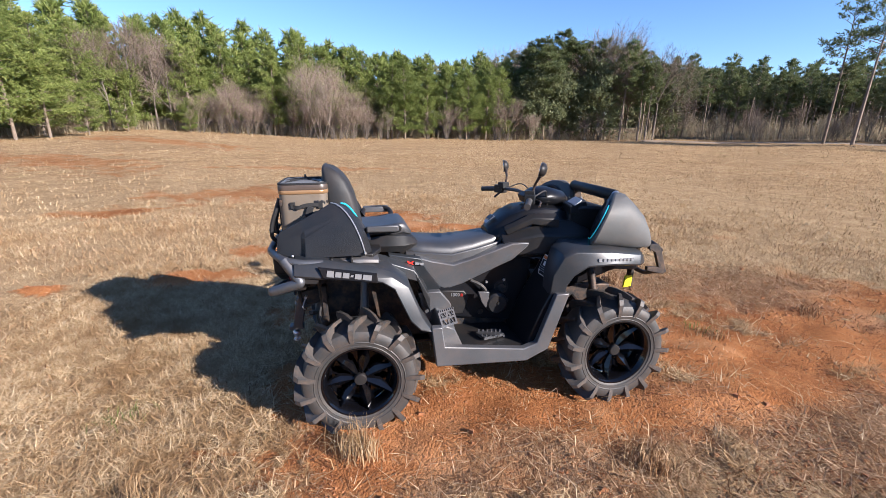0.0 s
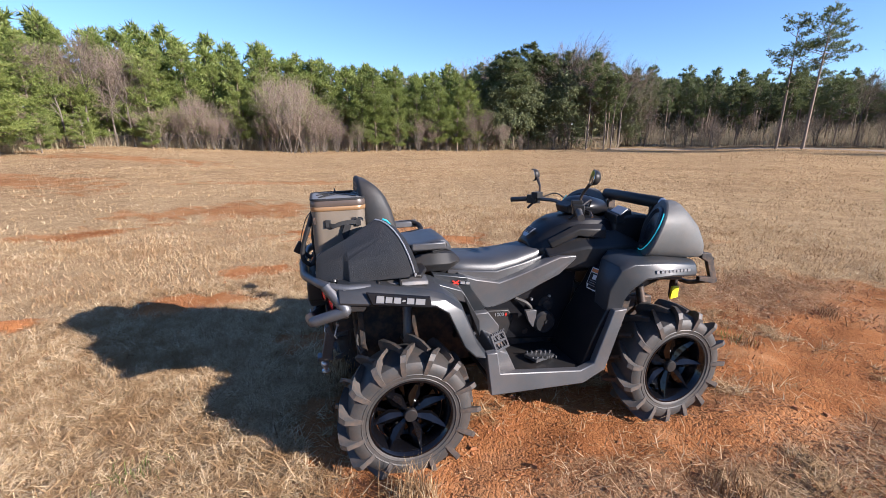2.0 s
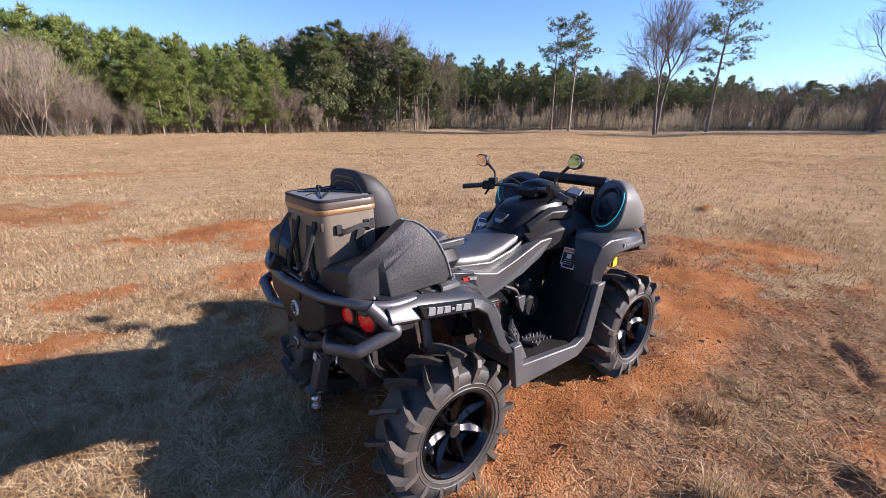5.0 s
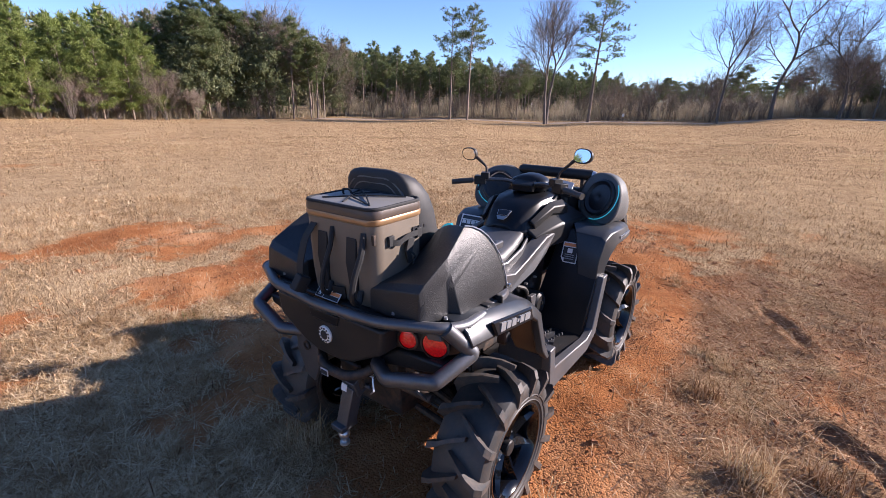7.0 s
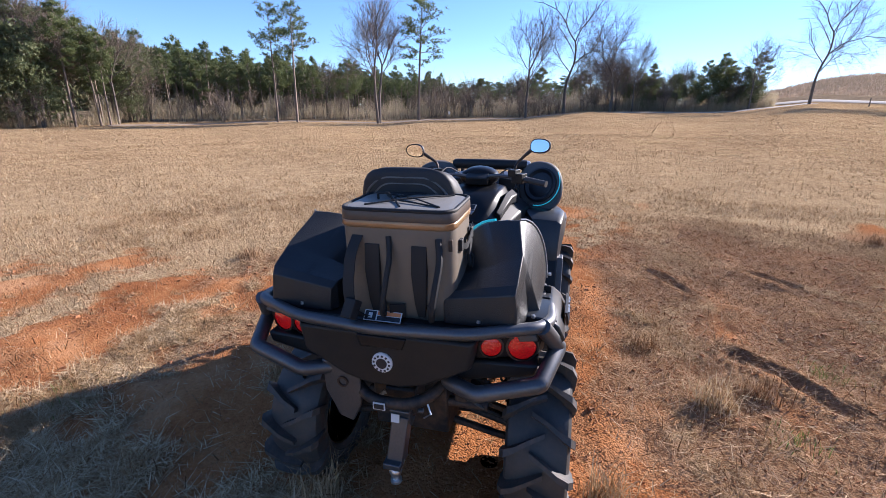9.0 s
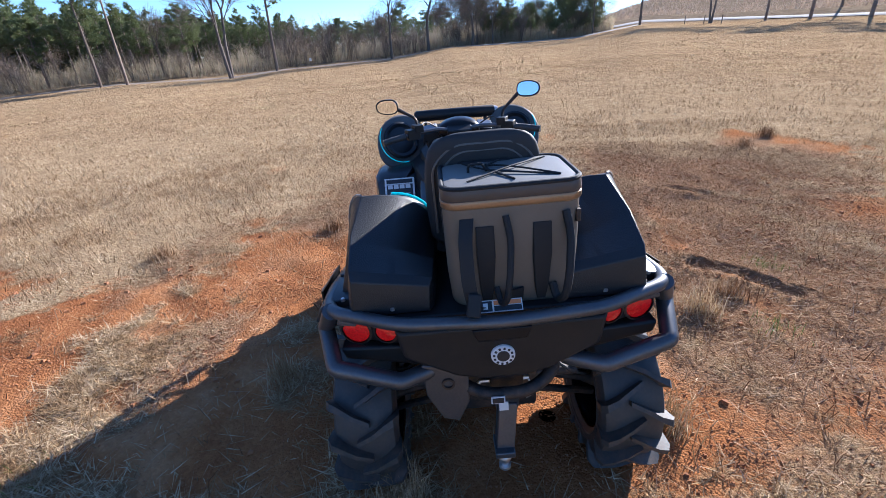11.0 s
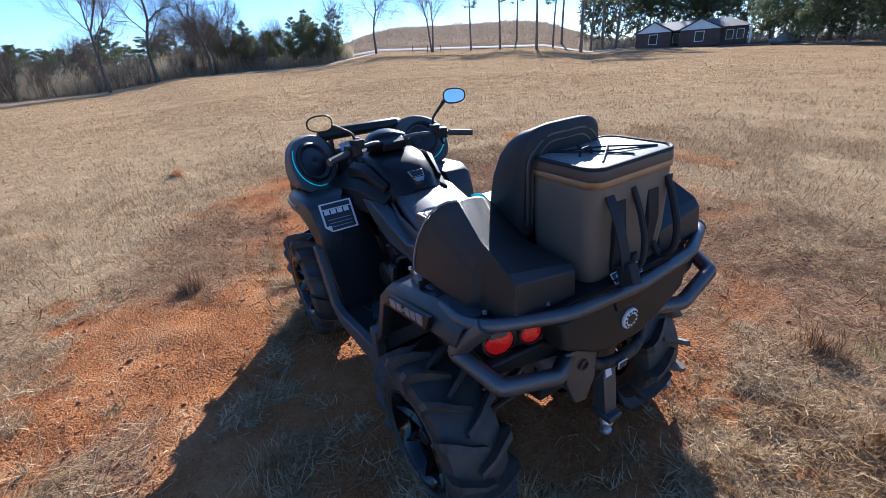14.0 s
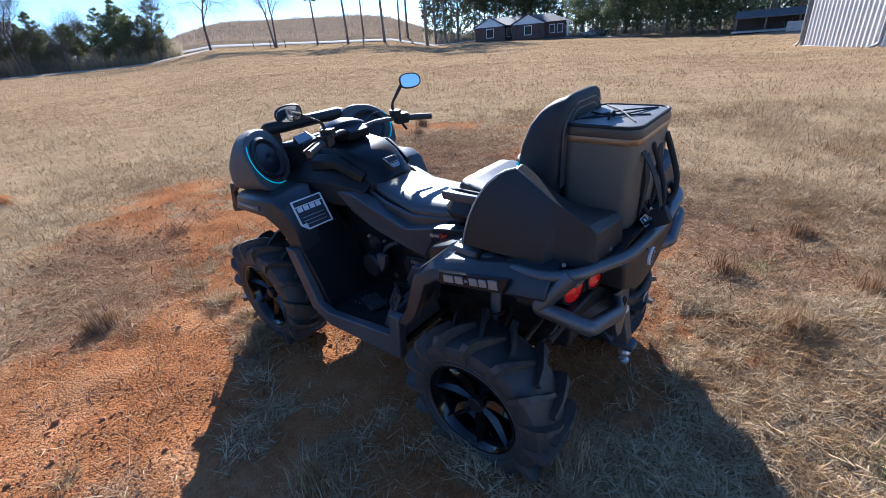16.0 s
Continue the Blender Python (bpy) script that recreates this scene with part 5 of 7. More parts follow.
for s, _ in SIDES:
    house = Geo().loft([[(-0.98, -0.28, 0.97), (-0.98, -0.505, 0.965), (-0.98, -0.49, 0.86), (-0.98, -0.28, 0.86)], [(-1.05, -0.29, 0.965), (-1.03, -0.50, 0.96), (-1.02, -0.48, 0.87), (-1.05, -0.29, 0.868)], [(-1.108, -0.285, 0.958), (-1.065, -0.485, 0.952), (-1.06, -0.47, 0.88), (-1.108, -0.285, 0.872)]])
    lamp_house = part("tail_lamp_housing", both(house, s), M_GLOSSY, bike, bevel=0.008)
    for nm, c, r in (("tail_lamp", (-1.072, -0.428, 0.916), 0.046), ("reverse_lamp", (-1.1, -0.335, 0.918), 0.033)):
        dome = Geo().spin([(0.0005, -0.009), (r * 0.6, -0.007), (r * 0.93, -0.003), (r, 0.004), (r, 0.02)], n=28, axis="x").moved(pose(*c, 0, 0, 14))
        part(nm, both(dome, s), M_LENS, lamp_house, "round red tail lamp")
        part("lamp_bezel", both(Geo().spin([(r, -0.006), (r + 0.006, -0.004), (r + 0.007, 0.02)], n=28, axis="x").moved(pose(*c, 0, 0, 14)), s), M_IRON, lamp_house)
    lower = Geo().prism([(-0.48, 0.87), (-0.285, 0.86), (-0.19, 0.80), (-0.2, 0.77), (-0.33, 0.80), (-0.47, 0.83)], -1.1, -1.0, "yz")
    part("lamp_cowl", both(lower, s), M_PLASTIC, bike, bevel=0.008)
rb = Geo()
hoop = [(-0.90, -0.50, 0.978), (-1.02, -0.508, 0.985), (-1.10, -0.478, 1.002), (-1.185, -0.28, 0.998), (-1.2, 0, 0.99), (-1.185, 0.28, 0.998), (-1.10, 0.478, 1.002), (-1.02, 0.508, 0.985), (-0.90, 0.50, 0.978)]
rb.tube(rounded(hoop, 0.05), 0.0195, 12)
for s in (-1, 1):
    rb.tube(rounded([(-1.09, s * 0.485, 1.0), (-1.01, s * 0.537, 0.895), (-1.155, s * 0.49, 0.842), (-1.175, s * 0.30, 0.79), (-1.12, s * 0.2, 0.785), (-0.98, s * 0.17, 0.77)], 0.015), 0.026, 12)
    rb.box((-1.0, s * 0.52, 0.94), (0.07, 0.012, 0.08), (0, 20, 0))
part("rear_bumper", rb, M_STEEL, bike, "bent dark steel tube rear bumper", smooth=50)
part("tow_loop", Geo().tube(rounded([(-1.0, 0.16, 0.76), (-1.10, 0.15, 0.72), (-1.16, 0.06, 0.695), (-1.165, -0.08, 0.70), (-1.12, -0.17, 0.74), (-1.0, -0.18, 0.78)], 0.06), 0.02, 12), M_IRON, bike, "black curved lower tow bar")
part("tow_label", Geo().box((-1.187, 0.02, 0.697), (0.003, 0.042, 0.026)).box((-1.1875, 0.02, 0.697), (0.003, 0.042, 0.026)), M_WHITE, bike)
part("tow_label_print", Geo().box((-1.1905, 0.02, 0.697), (0.002, 0.034, 0.018)), M_INK, bike)
hitch = Geo().box((-1.03, -0.02, 0.62), (0.16, 0.075, 0.075), (0, -20, 0)).box((-1.105, -0.012, 0.515), (0.055, 0.06, 0.17), (6, 12, 0)).box((-1.13, 0, 0.43), (0.085, 0.065, 0.024)).tube([(-1.06, -0.09, 0.6), (-1.06, 0.07, 0.6)], 0.01, 8)
hitch_part = part("tow_hitch", hitch, M_STEEL, bike, "steel drop hitch with a tow ball", 0.004)
part("tow_ball", Geo().spin([(0.0005, 0.022), (0.012, 0.0195), (0.0205, 0.012), (0.024, 0), (0.02, -0.013), (0.0125, -0.021), (0.0125, -0.036), (0.021, -0.038), (0.021, -0.048), (0.0005, -0.048)], centre=(-1.135, 0, 0.385), axis="z", n=20), M_BRIGHT, hitch_part, "worn bright tow ball")
part("receiver_tube", Geo().box((-0.99, -0.02, 0.645), (0.2, 0.09, 0.09), (0, -8, 0)).box((-1.085, -0.02, 0.658), (0.02, 0.108, 0.108), (0, -8, 0)), M_IRON, bike, "black square hitch receiver", 0.006)
part("hitch_pin", Geo().tube([(-1.05, -0.1, 0.65), (-1.05, 0.06, 0.65), (-1.05, 0.085, 0.62)], 0.008, 8).tube([(-1.05, -0.095, 0.65), (-1.07, -0.12, 0.6), (-1.06, -0.09, 0.57)], 0.0035, 6), M_BRIGHT, hitch_part, "bright hitch pin with clip")
part("cross_member", Geo().tube([(-0.93, -0.3, 0.56), (-0.93, 0.3, 0.56)], 0.02, 10).box((-0.93, -0.2, 0.66), (0.03, 0.05, 0.2)).box((-0.93, 0.2, 0.66), (0.03, 0.05, 0.2)), M_IRON, bike, "black frame cross member", 0.004)
part("brake_hose", Geo().tube(rounded([(-0.9, -0.12, 0.7), (-0.98, -0.25, 0.6), (-0.88, -0.36, 0.48), (-0.8, -0.4, 0.42)], 0.08), 0.006, 6), M_RUBBER, bike)
part("brake_hose", Geo().tube(rounded([(-0.9, 0.12, 0.7), (-0.96, 0.24, 0.62), (-0.87, 0.36, 0.5), (-0.8, 0.4, 0.42)], 0.08), 0.006, 6), M_RUBBER, bike)
part("hitch_label", Geo().box((-1.12, -0.005, 0.60), (0.003, 0.03, 0.03), (0, 12, 0)), M_WHITE, hitch_part)
lab = Geo().loft([[(-1.163, 0.062, 0.997), (-1.163, -0.062, 0.997), (-1.14, -0.062, 1.022), (-1.14, 0.062, 1.022)], [(-1.1655, 0.062, 0.999), (-1.1655, -0.062, 0.999), (-1.1425, -0.062, 1.024), (-1.1425, 0.062, 1.024)]])
warning = part("warning_label", lab, M_WHITE, bike, "white-edged warning label with an orange band")


def on_label(y0, y1, k0, k1, lift):
    a = Vector((-1.1655, 0, 0.999)).lerp(Vector((-1.1425, 0, 1.024)), k0)
    b = Vector((-1.1655, 0, 0.999)).lerp(Vector((-1.1425, 0, 1.024)), k1)
    n = Vector((-0.736, 0, 0.677))
    return Geo().loft([[(p.x + n.x * d, y, p.z + n.z * d) for p, y in ((a, y0), (a, y1), (b, y1), (b, y0))] for d in (-0.001, lift)])


part("label_field", on_label(0.059, 0.022, 0.08, 0.92, 0.0012), M_INK, warning)
part("label_field", on_label(0.017, -0.059, 0.08, 0.5, 0.0012), M_INK, warning)
part("label_band", on_label(0.017, -0.059, 0.56, 0.92, 0.0012), M_ORANGE, warning)
part("label_sign", on_label(0.047, 0.034, 0.25, 0.75, 0.002), M_WHITE, warning)

# warning decals on the leg shields
def decal(m, w, h, s):
    back = part("warning_decal", Geo().loft([[tuple(m @ Vector((x, y, d))) for x, y in ((-w / 2, h / 2), (w / 2, h / 2), (w / 2, -h / 2), (-w * 0.32, -h / 2), (-w / 2, -h * 0.3))] for d in (-0.001, 0.0015)]), M_WHITE, bike, "white-edged black warning decal")
    def field(x0, x1, y0, y1, d, mt, nm="decal_field"):
        part(nm, Geo().loft([[tuple(m @ Vector((x * w, y * h, e))) for x, y in ((x0, y1), (x1, y1), (x1, y0), (x0, y0))] for e in (0, d)]), mt, back)
    field(-0.44, 0.44, -0.28, 0.26, 0.0026, M_INK)
    field(-0.3, 0.44, -0.45, -0.26, 0.0026, M_INK)
    field(-0.44, 0.44, 0.3, 0.45, 0.0026, M_ORANGE if s < 0 else M_INK)
    return back, field


bk, fl = decal(pose(0.379, -0.325, 0.825, 90, 0, -88) @ pose(0, 0, 0, -22, 0, 0), 0.095, 0.125, -1)
fl(-0.16, 0.16, -0.02, 0.2, 0.004, M_WHITE, "decal_sign")
for k in range(3):
    fl(-0.3, 0.3, -0.12 - 0.1 * k, -0.085 - 0.1 * k, 0.004, M_SILVER, "decal_line")
bk, fl = decal(pose(0.366, 0.385, 0.878, 90, 0, -92) @ pose(0, 0, 0, -27, 0, 0), 0.18, 0.16, 1)
for k in range(4):
    fl(-0.4 + 0.2 * k, -0.24 + 0.2 * k, 0.1, 0.25, 0.004, M_WHITE, "decal_sign")
for k in range(3):
    fl(-0.35, 0.35, -0.1 - 0.12 * k, -0.08 - 0.12 * k, 0.004, M_SILVER, "decal_line")
part("passenger_decal", Geo().loft([[(-0.455, -0.13, 1.035), (-0.455, -0.07, 1.037), (-0.52, -0.07, 1.049), (-0.52, -0.13, 1.047)], [(-0.455, -0.13, 1.037), (-0.455, -0.07, 1.039), (-0.52, -0.07, 1.051), (-0.52, -0.13, 1.049)]]), M_SILVER, bike)


# speaker pods
def pod_arch(foot, peak, n=8):
    """The outer edge of the speaker front, from its foot up to the peak, leaning back and rounding over."""
    out = []
    for i in range(n + 1):
        q = math.pi / 2 * i / n
        k = 0.5 * i / n + 0.5 * (1 - math.cos(q))
        out.append((foot[0] + (peak[0] - foot[0]) * k, foot[1] + (peak[1] - foot[1]) * (1 - math.cos(q)), foot[2] + (peak[2] - foot[2]) * math.sin(q)))
    return out


POD_SIDE = pod_arch((-0.69, -0.477, 0.998), (-0.85, -0.385, 1.262))
POD_FRONT = pod_arch((-0.652, -0.40, 0.998), (-0.818, -0.325, 1.245))


def pod_inner(peak, low, bow, n=9):
    """From the peak over to the low inner edge: an arch, or a straight slope."""
    return [(peak[0] + (low[0] - peak[0]) * k, peak[1] + (low[1] - peak[1]) * (math.sin(math.pi / 2 * k) * bow + k * (1 - bow)), low[2] + (peak[2] - low[2]) * (math.cos(math.pi / 2 * k) * bow + (1 - k) * (1 - bow))) for k in ((j + 1) / n for j in range(n))]


def pod_rear():
    """A wedge with a flat outer side: a speaker front that arches from a high outer edge down to a low inner one, and a low square tail."""
    rings = []
    for arch, low in ((POD_FRONT, (-0.70, -0.165, 1.085)), (POD_SIDE, (-0.75, -0.165, 1.09))):
        rings.append(arch + pod_inner(arch[-1], low, 1.0) + [(low[0] + 0.02, low[1], 0.998)])
    for x, vo, va, za, vi, zi in ((-0.985, -0.472, -0.412, 1.19, -0.175, 1.088), (-1.005, -0.438, -0.412, 1.18, -0.176, 1.087), (-1.1, -0.43, -0.41, 1.133, -0.18, 1.09), (-1.122, -0.42, -0.405, 1.108, -0.19, 1.075), (-1.13, -0.42, -0.405, 1.03, -0.195, 1.02)):
        side = [(x, vo + (va - vo) * i / 8, 0.998 + (za - 0.998) * i / 8) for i in range(9)]
        rings.append(side + pod_inner((x, va, za), (x, vi, zi), 0.0) + [(x, vi, 0.998)])
    return Geo().loft(rings)


def led_arc(c, r, a0, a1, m, thick=0.006, n=26):
    pts = [m @ Vector((0, c[0] + r * math.cos(q), c[1] + r * math.sin(q))) for q in (radians(a0 + (a1 - a0) * i / n) for i in range(n + 1))]
    return Geo().tube(pts, thick, 6)


def pod_front():
    rings = []
    n = 28
    for t, y0, hw, zc, hh in ((0.0, -0.365, 0.142, 1.108, 0.146), (0.04, -0.365, 0.15, 1.108, 0.152), (0.25, -0.36, 0.152, 1.098, 0.158), (0.5, -0.355, 0.15, 1.068, 0.15), (0.72, -0.352, 0.142, 1.03, 0.125), (0.88, -0.35, 0.128, 0.99, 0.085), (0.97, -0.35, 0.108, 0.96, 0.045), (1.0, -0.35, 0.085, 0.95, 0.02)):
        x0 = 0.70 + 0.315 * t
        ring = []
        for j in range(n):
            q = 2 * math.pi * j / n
            c, d = math.cos(q), math.sin(q)
            z = zc + hh * math.copysign(abs(d) ** 0.85, d)
            z = max(z, 0.935)
            ring.append((x0 + (0.45 * (z - 1.10) if t < 0.2 else 0.3 * (z - 1.10) if t < 0.5 else 0.1 * (z - 1.1)), y0 + hw * math.copysign(abs(c) ** (0.7 if d < 0 else 0.95), c), z))
            if t < 0.2:
                ring[-1] = (ring[-1][0] + 0.55 * (ring[-1][1] - y0), ring[-1][1], z)
        rings.append(ring)
    return Geo().loft(rings)


for s, _ in SIDES:
    rear_pod = part("rear_speaker_pod", both(pod_rear(), s), M_POD, bike, "black textured wedge-shaped speaker box", 0.003, 20)
    m = pose(-0.708, -0.285, 1.105, 0, -33, -8)
    part("speaker_cone", both(Geo().spin([(0.0005, 0.0), (0.03, 0.012), (0.08, 0.0), (0.098, 0.012), (0.105, 0.01)], axis="x", n=28).moved(m @ Matrix.Scale(0.85, 4)), s), M_DARKBLUE, rear_pod, "round black speaker")
    arc = [(x + 0.006, y, z + 0.004) for x, y, z in pod_inner(POD_FRONT[-1], (-0.70, -0.165, 1.085), 1.0)[:7]]
    part("light_strip", both(Geo().tube(arc, 0.005, 6), s), M_LED, rear_pod, "lit turquoise light strip")
    part("edge_trim", both(Geo().tube([(x + 0.002, y - 0.002, z + 0.002) for x, y, z in POD_SIDE], 0.0034, 6), s), M_SILVER, rear_pod, "pale edge trim")
    for b in ((-0.69, -0.49, 1.015), (-1.05, -0.455, 1.012), (-1.128, -0.3, 1.015)):
        part("bolt", both(Geo().spin([(0.0005, 0.006), (0.006, 0.005), (0.007, -0.004)], centre=b, axis="z", n=10), s), M_BRIGHT, rear_pod)
    front_pod = part("front_speaker_pod", both(pod_front(), s), M_PODGREY, bike, "rounded charcoal speaker pod on the front rack", 0.004, 45)
    m = pose(0.70, -0.365, 1.115, 0, 22, -29)
    part("speaker_cone", both(Geo().spin([(0.0005, 0.0), (0.03, -0.012), (0.085, 0.0), (0.105, -0.012), (0.118, -0.006), (0.12, 0.004)], axis="x", n=32).moved(m), s), M_DARKBLUE, front_pod, "round black speaker")
    part("light_strip", both(led_arc((0, 0), 0.145, 140, 275, pose(0.697, -0.365, 1.118, 0, 22, -29), 0.003), s), M_LED, front_pod, "lit turquoise light strip")
bar = Geo().tube([(0.85, -0.27, 1.225), (0.85, -0.255, 1.225), (0.85, 0.255, 1.23), (0.85, 0.27, 1.23)], [0.026, 0.036, 0.036, 0.026], 18)
sound_bar = part("sound_bar", bar, M_PLASTIC, bike, "black tubular sound bar behind the handlebar")
part("end_cap", Geo().spin([(0.0005, -0.288), (0.024, -0.286), (0.03, -0.27), (0.03, -0.255)], centre=(0.85, 0, 1.225), n=18), M_BRIGHT, sound_bar, "bright round end cap")
for y in (-0.2, 0.2):
    part("bracket", Geo().box((0.85, y, 1.08), (0.05, 0.02, 0.27)), M_IRON, sound_bar)
box_g = Geo().loft([[(x, -w, z0), (x, -w, z1), (x, w, z1), (x, w, z0)] for x, w, z0, z1 in ((0.58, 0.2, 0.95, 1.13), (0.66, 0.21, 0.95, 1.16), (0.86, 0.2, 0.95, 1.14), (0.95, 0.18, 0.95, 1.02))])
part("front_storage_box", box_g, M_PLASTIC, bike, "black storage box on the front rack", 0.015)
for s in (-1, 1):
    part("console_cover", Geo().loft([[(0.58, s * 0.10, 1.12), (0.58, s * 0.22, 1.11), (0.58, s * 0.215, 1.16), (0.58, s * 0.11, 1.175)], [(0.72, s * 0.09, 1.12), (0.72, s * 0.2, 1.11), (0.70, s * 0.19, 1.19), (0.70, s * 0.1, 1.2)]]), M_PLASTIC, bike, "black angular cover beside the instruments", 0.006)
    part("cover_plate", Geo().loft([[(0.60, s * 0.13, z), (0.605, s * 0.222, z - 0.012), (0.66, s * 0.212, z + 0.018), (0.655, s * 0.13, z + 0.03)] for z in (1.172, 1.18)]), M_SILVER, bike, "bright grey plate beside the instruments", 0.002)

# ---- cooler bag on the rear rack ----
M_CANVAS = surface("olive_coated_canvas", (0.145, 0.12, 0.092), 0.5, grain=420, relief=0.2, wear=6, vary=0.18, dust=0.08, depth=0.0008)
M_LID = surface("dark_brown_canvas", (0.075, 0.055, 0.044), 0.36, grain=420, relief=0.2, wear=6, vary=0.2, depth=0.0008)
M_LIDTOP = surface("grey_padded_lid", (0.2, 0.19, 0.175), 0.5, grain=300, relief=0.15, wear=5, vary=0.12)
M_ZIPSHEEN = surface("copper_sheen_zip_band", (0.36, 0.215, 0.11), 0.34, metal=0.4, grain=300, relief=0.2, wear=10, vary=0.2)
M_WEB = surface("black_webbing", (0.012, 0.012, 0.013), 0.7, grain=500, relief=0.4, wear=8, depth=0.001)
cooler = thing("cooler_bag", BIKE @ pose(-1.0, -0.045, 0.996), "olive canvas soft cooler bag strapped on the rear rack", "cooler bag")


def squircle(wx, wy, z, r=0.045, n=5, push=0.0, cx=0.0, cy=0.0):
    out = []
    for k, (sx, sy) in enumerate(((1, 1), (-1, 1), (-1, -1), (1, -1))):
        for i in range(n + 1):
            q = math.pi / 2 * (k + i / n)
            out.append((cx + sx * (wx / 2 - r) + (r + push) * math.cos(q), cy + sy * (wy / 2 - r) + (r + push) * math.sin(q), z))
    return out


body = part("body", Geo().loft([squircle(0.235, 0.335, 0.0), squircle(0.245, 0.345, 0.012), squircle(0.25, 0.352, 0.1, push=0.003), squircle(0.253, 0.357, 0.2, push=0.002), squircle(0.256, 0.36, 0.296)]), M_CANVAS, cooler, smooth=50)
part("lid", Geo().loft([squircle(0.262, 0.366, 0.316), squircle(0.264, 0.368, 0.32), squircle(0.262, 0.366, 0.338), squircle(0.256, 0.36, 0.348), squircle(0.244, 0.348, 0.349)]), M_LID, cooler, "dark brown lid with a raised rim", smooth=50)
part("lid_rim", Geo().tube(squircle(0.252, 0.356, 0.349), 0.0065, 8, closed=True), M_WEB, cooler)
part("lid_pad", Geo().loft([squircle(0.238, 0.342, 0.346), squircle(0.236, 0.34, 0.351), squircle(0.2, 0.3, 0.354)]), M_LIDTOP, cooler, "pale grey padded lid top", smooth=50)
# the copper is the sun's sheen below the lid, painted all round the band
part("zip_band", Geo().loft([squircle(0.257, 0.361, 0.294), squircle(0.264, 0.368, 0.298), squircle(0.265, 0.369, 0.314), squircle(0.258, 0.362, 0.318)]), M_ZIPSHEEN, cooler, "zip band with copper sheen put into its colour", smooth=50)
for pts in ([(-0.09, -0.13, 0.356), (0.0, -0.02, 0.362), (0.09, 0.11, 0.356)], [(-0.09, 0.11, 0.356), (0.0, -0.02, 0.363), (0.09, -0.13, 0.356)], [(-0.09, -0.13, 0.356), (-0.02, 0.05, 0.361), (0.09, 0.11, 0.356)], [(-0.1, -0.01, 0.356), (0.02, 0.06, 0.36), (0.1, 0.0, 0.356)]):
    part("bungee_cord", Geo().tube(rounded(pts, 0.05), 0.0028, 6), M_WEB, cooler)
part("lid_handle", Geo().tube(rounded([(0.0, 0.1, 0.352), (-0.005, 0.1, 0.375), (-0.005, 0.06, 0.378), (0, 0.05, 0.352)], 0.015), 0.004, 6), M_WEB, cooler)
for y in (0.075, -0.075):
    strap = Geo().loft([[(-0.127, y - 0.024, 0.245), (-0.131, y - 0.024, 0.245), (-0.131, y + 0.024, 0.245), (-0.127, y + 0.024, 0.245)], [(-0.128, y - 0.026, 0.16), (-0.142, y - 0.024, 0.16), (-0.142, y + 0.024, 0.16), (-0.128, y + 0.026, 0.16)], [(-0.127, y - 0.02, 0.06), (-0.136, y - 0.018, 0.06), (-0.136, y + 0.018, 0.06), (-0.127, y + 0.02, 0.06)], [(-0.124, y - 0.012, 0.012), (-0.128, y - 0.012, 0.012), (-0.128, y + 0.012, 0.012), (-0.124, y + 0.012, 0.012)]])
    part("shoulder_strap", strap, M_WEB, cooler, "black padded carrying strap", 0.004)
sling = Geo()
path = rounded([(-0.125, 0.12, 0.27), (-0.165, 0.13, 0.22), (-0.2, 0.13, 0.12), (-0.205, 0.12, 0.05), (-0.15, 0.1, 0.01)], 0.05)
sling.loft([[(p.x, p.y - 0.018, p.z), (p.x - 0.004, p.y - 0.018, p.z), (p.x - 0.004, p.y + 0.018, p.z), (p.x, p.y + 0.018, p.z)] for p in path])
part("hanging_strap", sling, M_WEB, cooler, "loose black strap loop", 0.001)
for y, r in ((-0.135, 0.011), (0.02, 0.009)):
    part("hanging_strap", Geo().tube(rounded([(-0.128, y, 0.27), (-0.15, y - 0.01, 0.21), (-0.185, y, 0.12), (-0.19, y + 0.01, 0.05), (-0.15, y + 0.02, 0.015), (-0.128, y + 0.03, 0.06)], 0.04), r, 8), M_WEB, cooler, "loose black strap loop")
part("strap_end", Geo().box((-0.21, 0.12, 0.06), (0.05, 0.035, 0.06), (10, 30, 0)), M_WEB, cooler, bevel=0.004)
part("label_patch", Geo().box((-0.136, 0.0, 0.03), (0.006, 0.05, 0.05), (0, -8, 20)), M_WEB, cooler)
handle = rounded([(-0.06, -0.186, 0.235), (-0.03, -0.197, 0.222), (0.0, -0.198, 0.235), (0.05, -0.194, 0.24), (0.09, -0.187, 0.235)], 0.02)
part("side_handle", Geo().loft([[(p.x, p.y, p.z - 0.01), (p.x, p.y - 0.003, p.z - 0.01), (p.x, p.y - 0.003, p.z + 0.01), (p.x, p.y, p.z + 0.01)] for p in handle]), M_WEB, cooler, "black webbing side handle")
for x in (-0.055, 0.088):
    part("handle_tab", Geo().box((x, -0.186, 0.235), (0.026, 0.012, 0.036)), M_WEB, cooler, bevel=0.002)
buckle = Geo().box((0.03, -0.193, 0.205), (0.034, 0.012, 0.05), (0, 20, 0)).box((0.022, -0.195, 0.165), (0.022, 0.01, 0.05), (0, -15, 0)).tube(rounded([(0.02, -0.195, 0.19), (0.05, -0.205, 0.16), (0.03, -0.2, 0.12), (0.06, -0.195, 0.08)], 0.02), 0.004, 6)
part("buckle", buckle, M_WEB, cooler, "black plastic side-release buckle", 0.003)
part("zip_pull", Geo().box((-0.118, -0.17, 0.25), (0.012, 0.012, 0.035)), M_IRON, cooler, bevel=0.002)

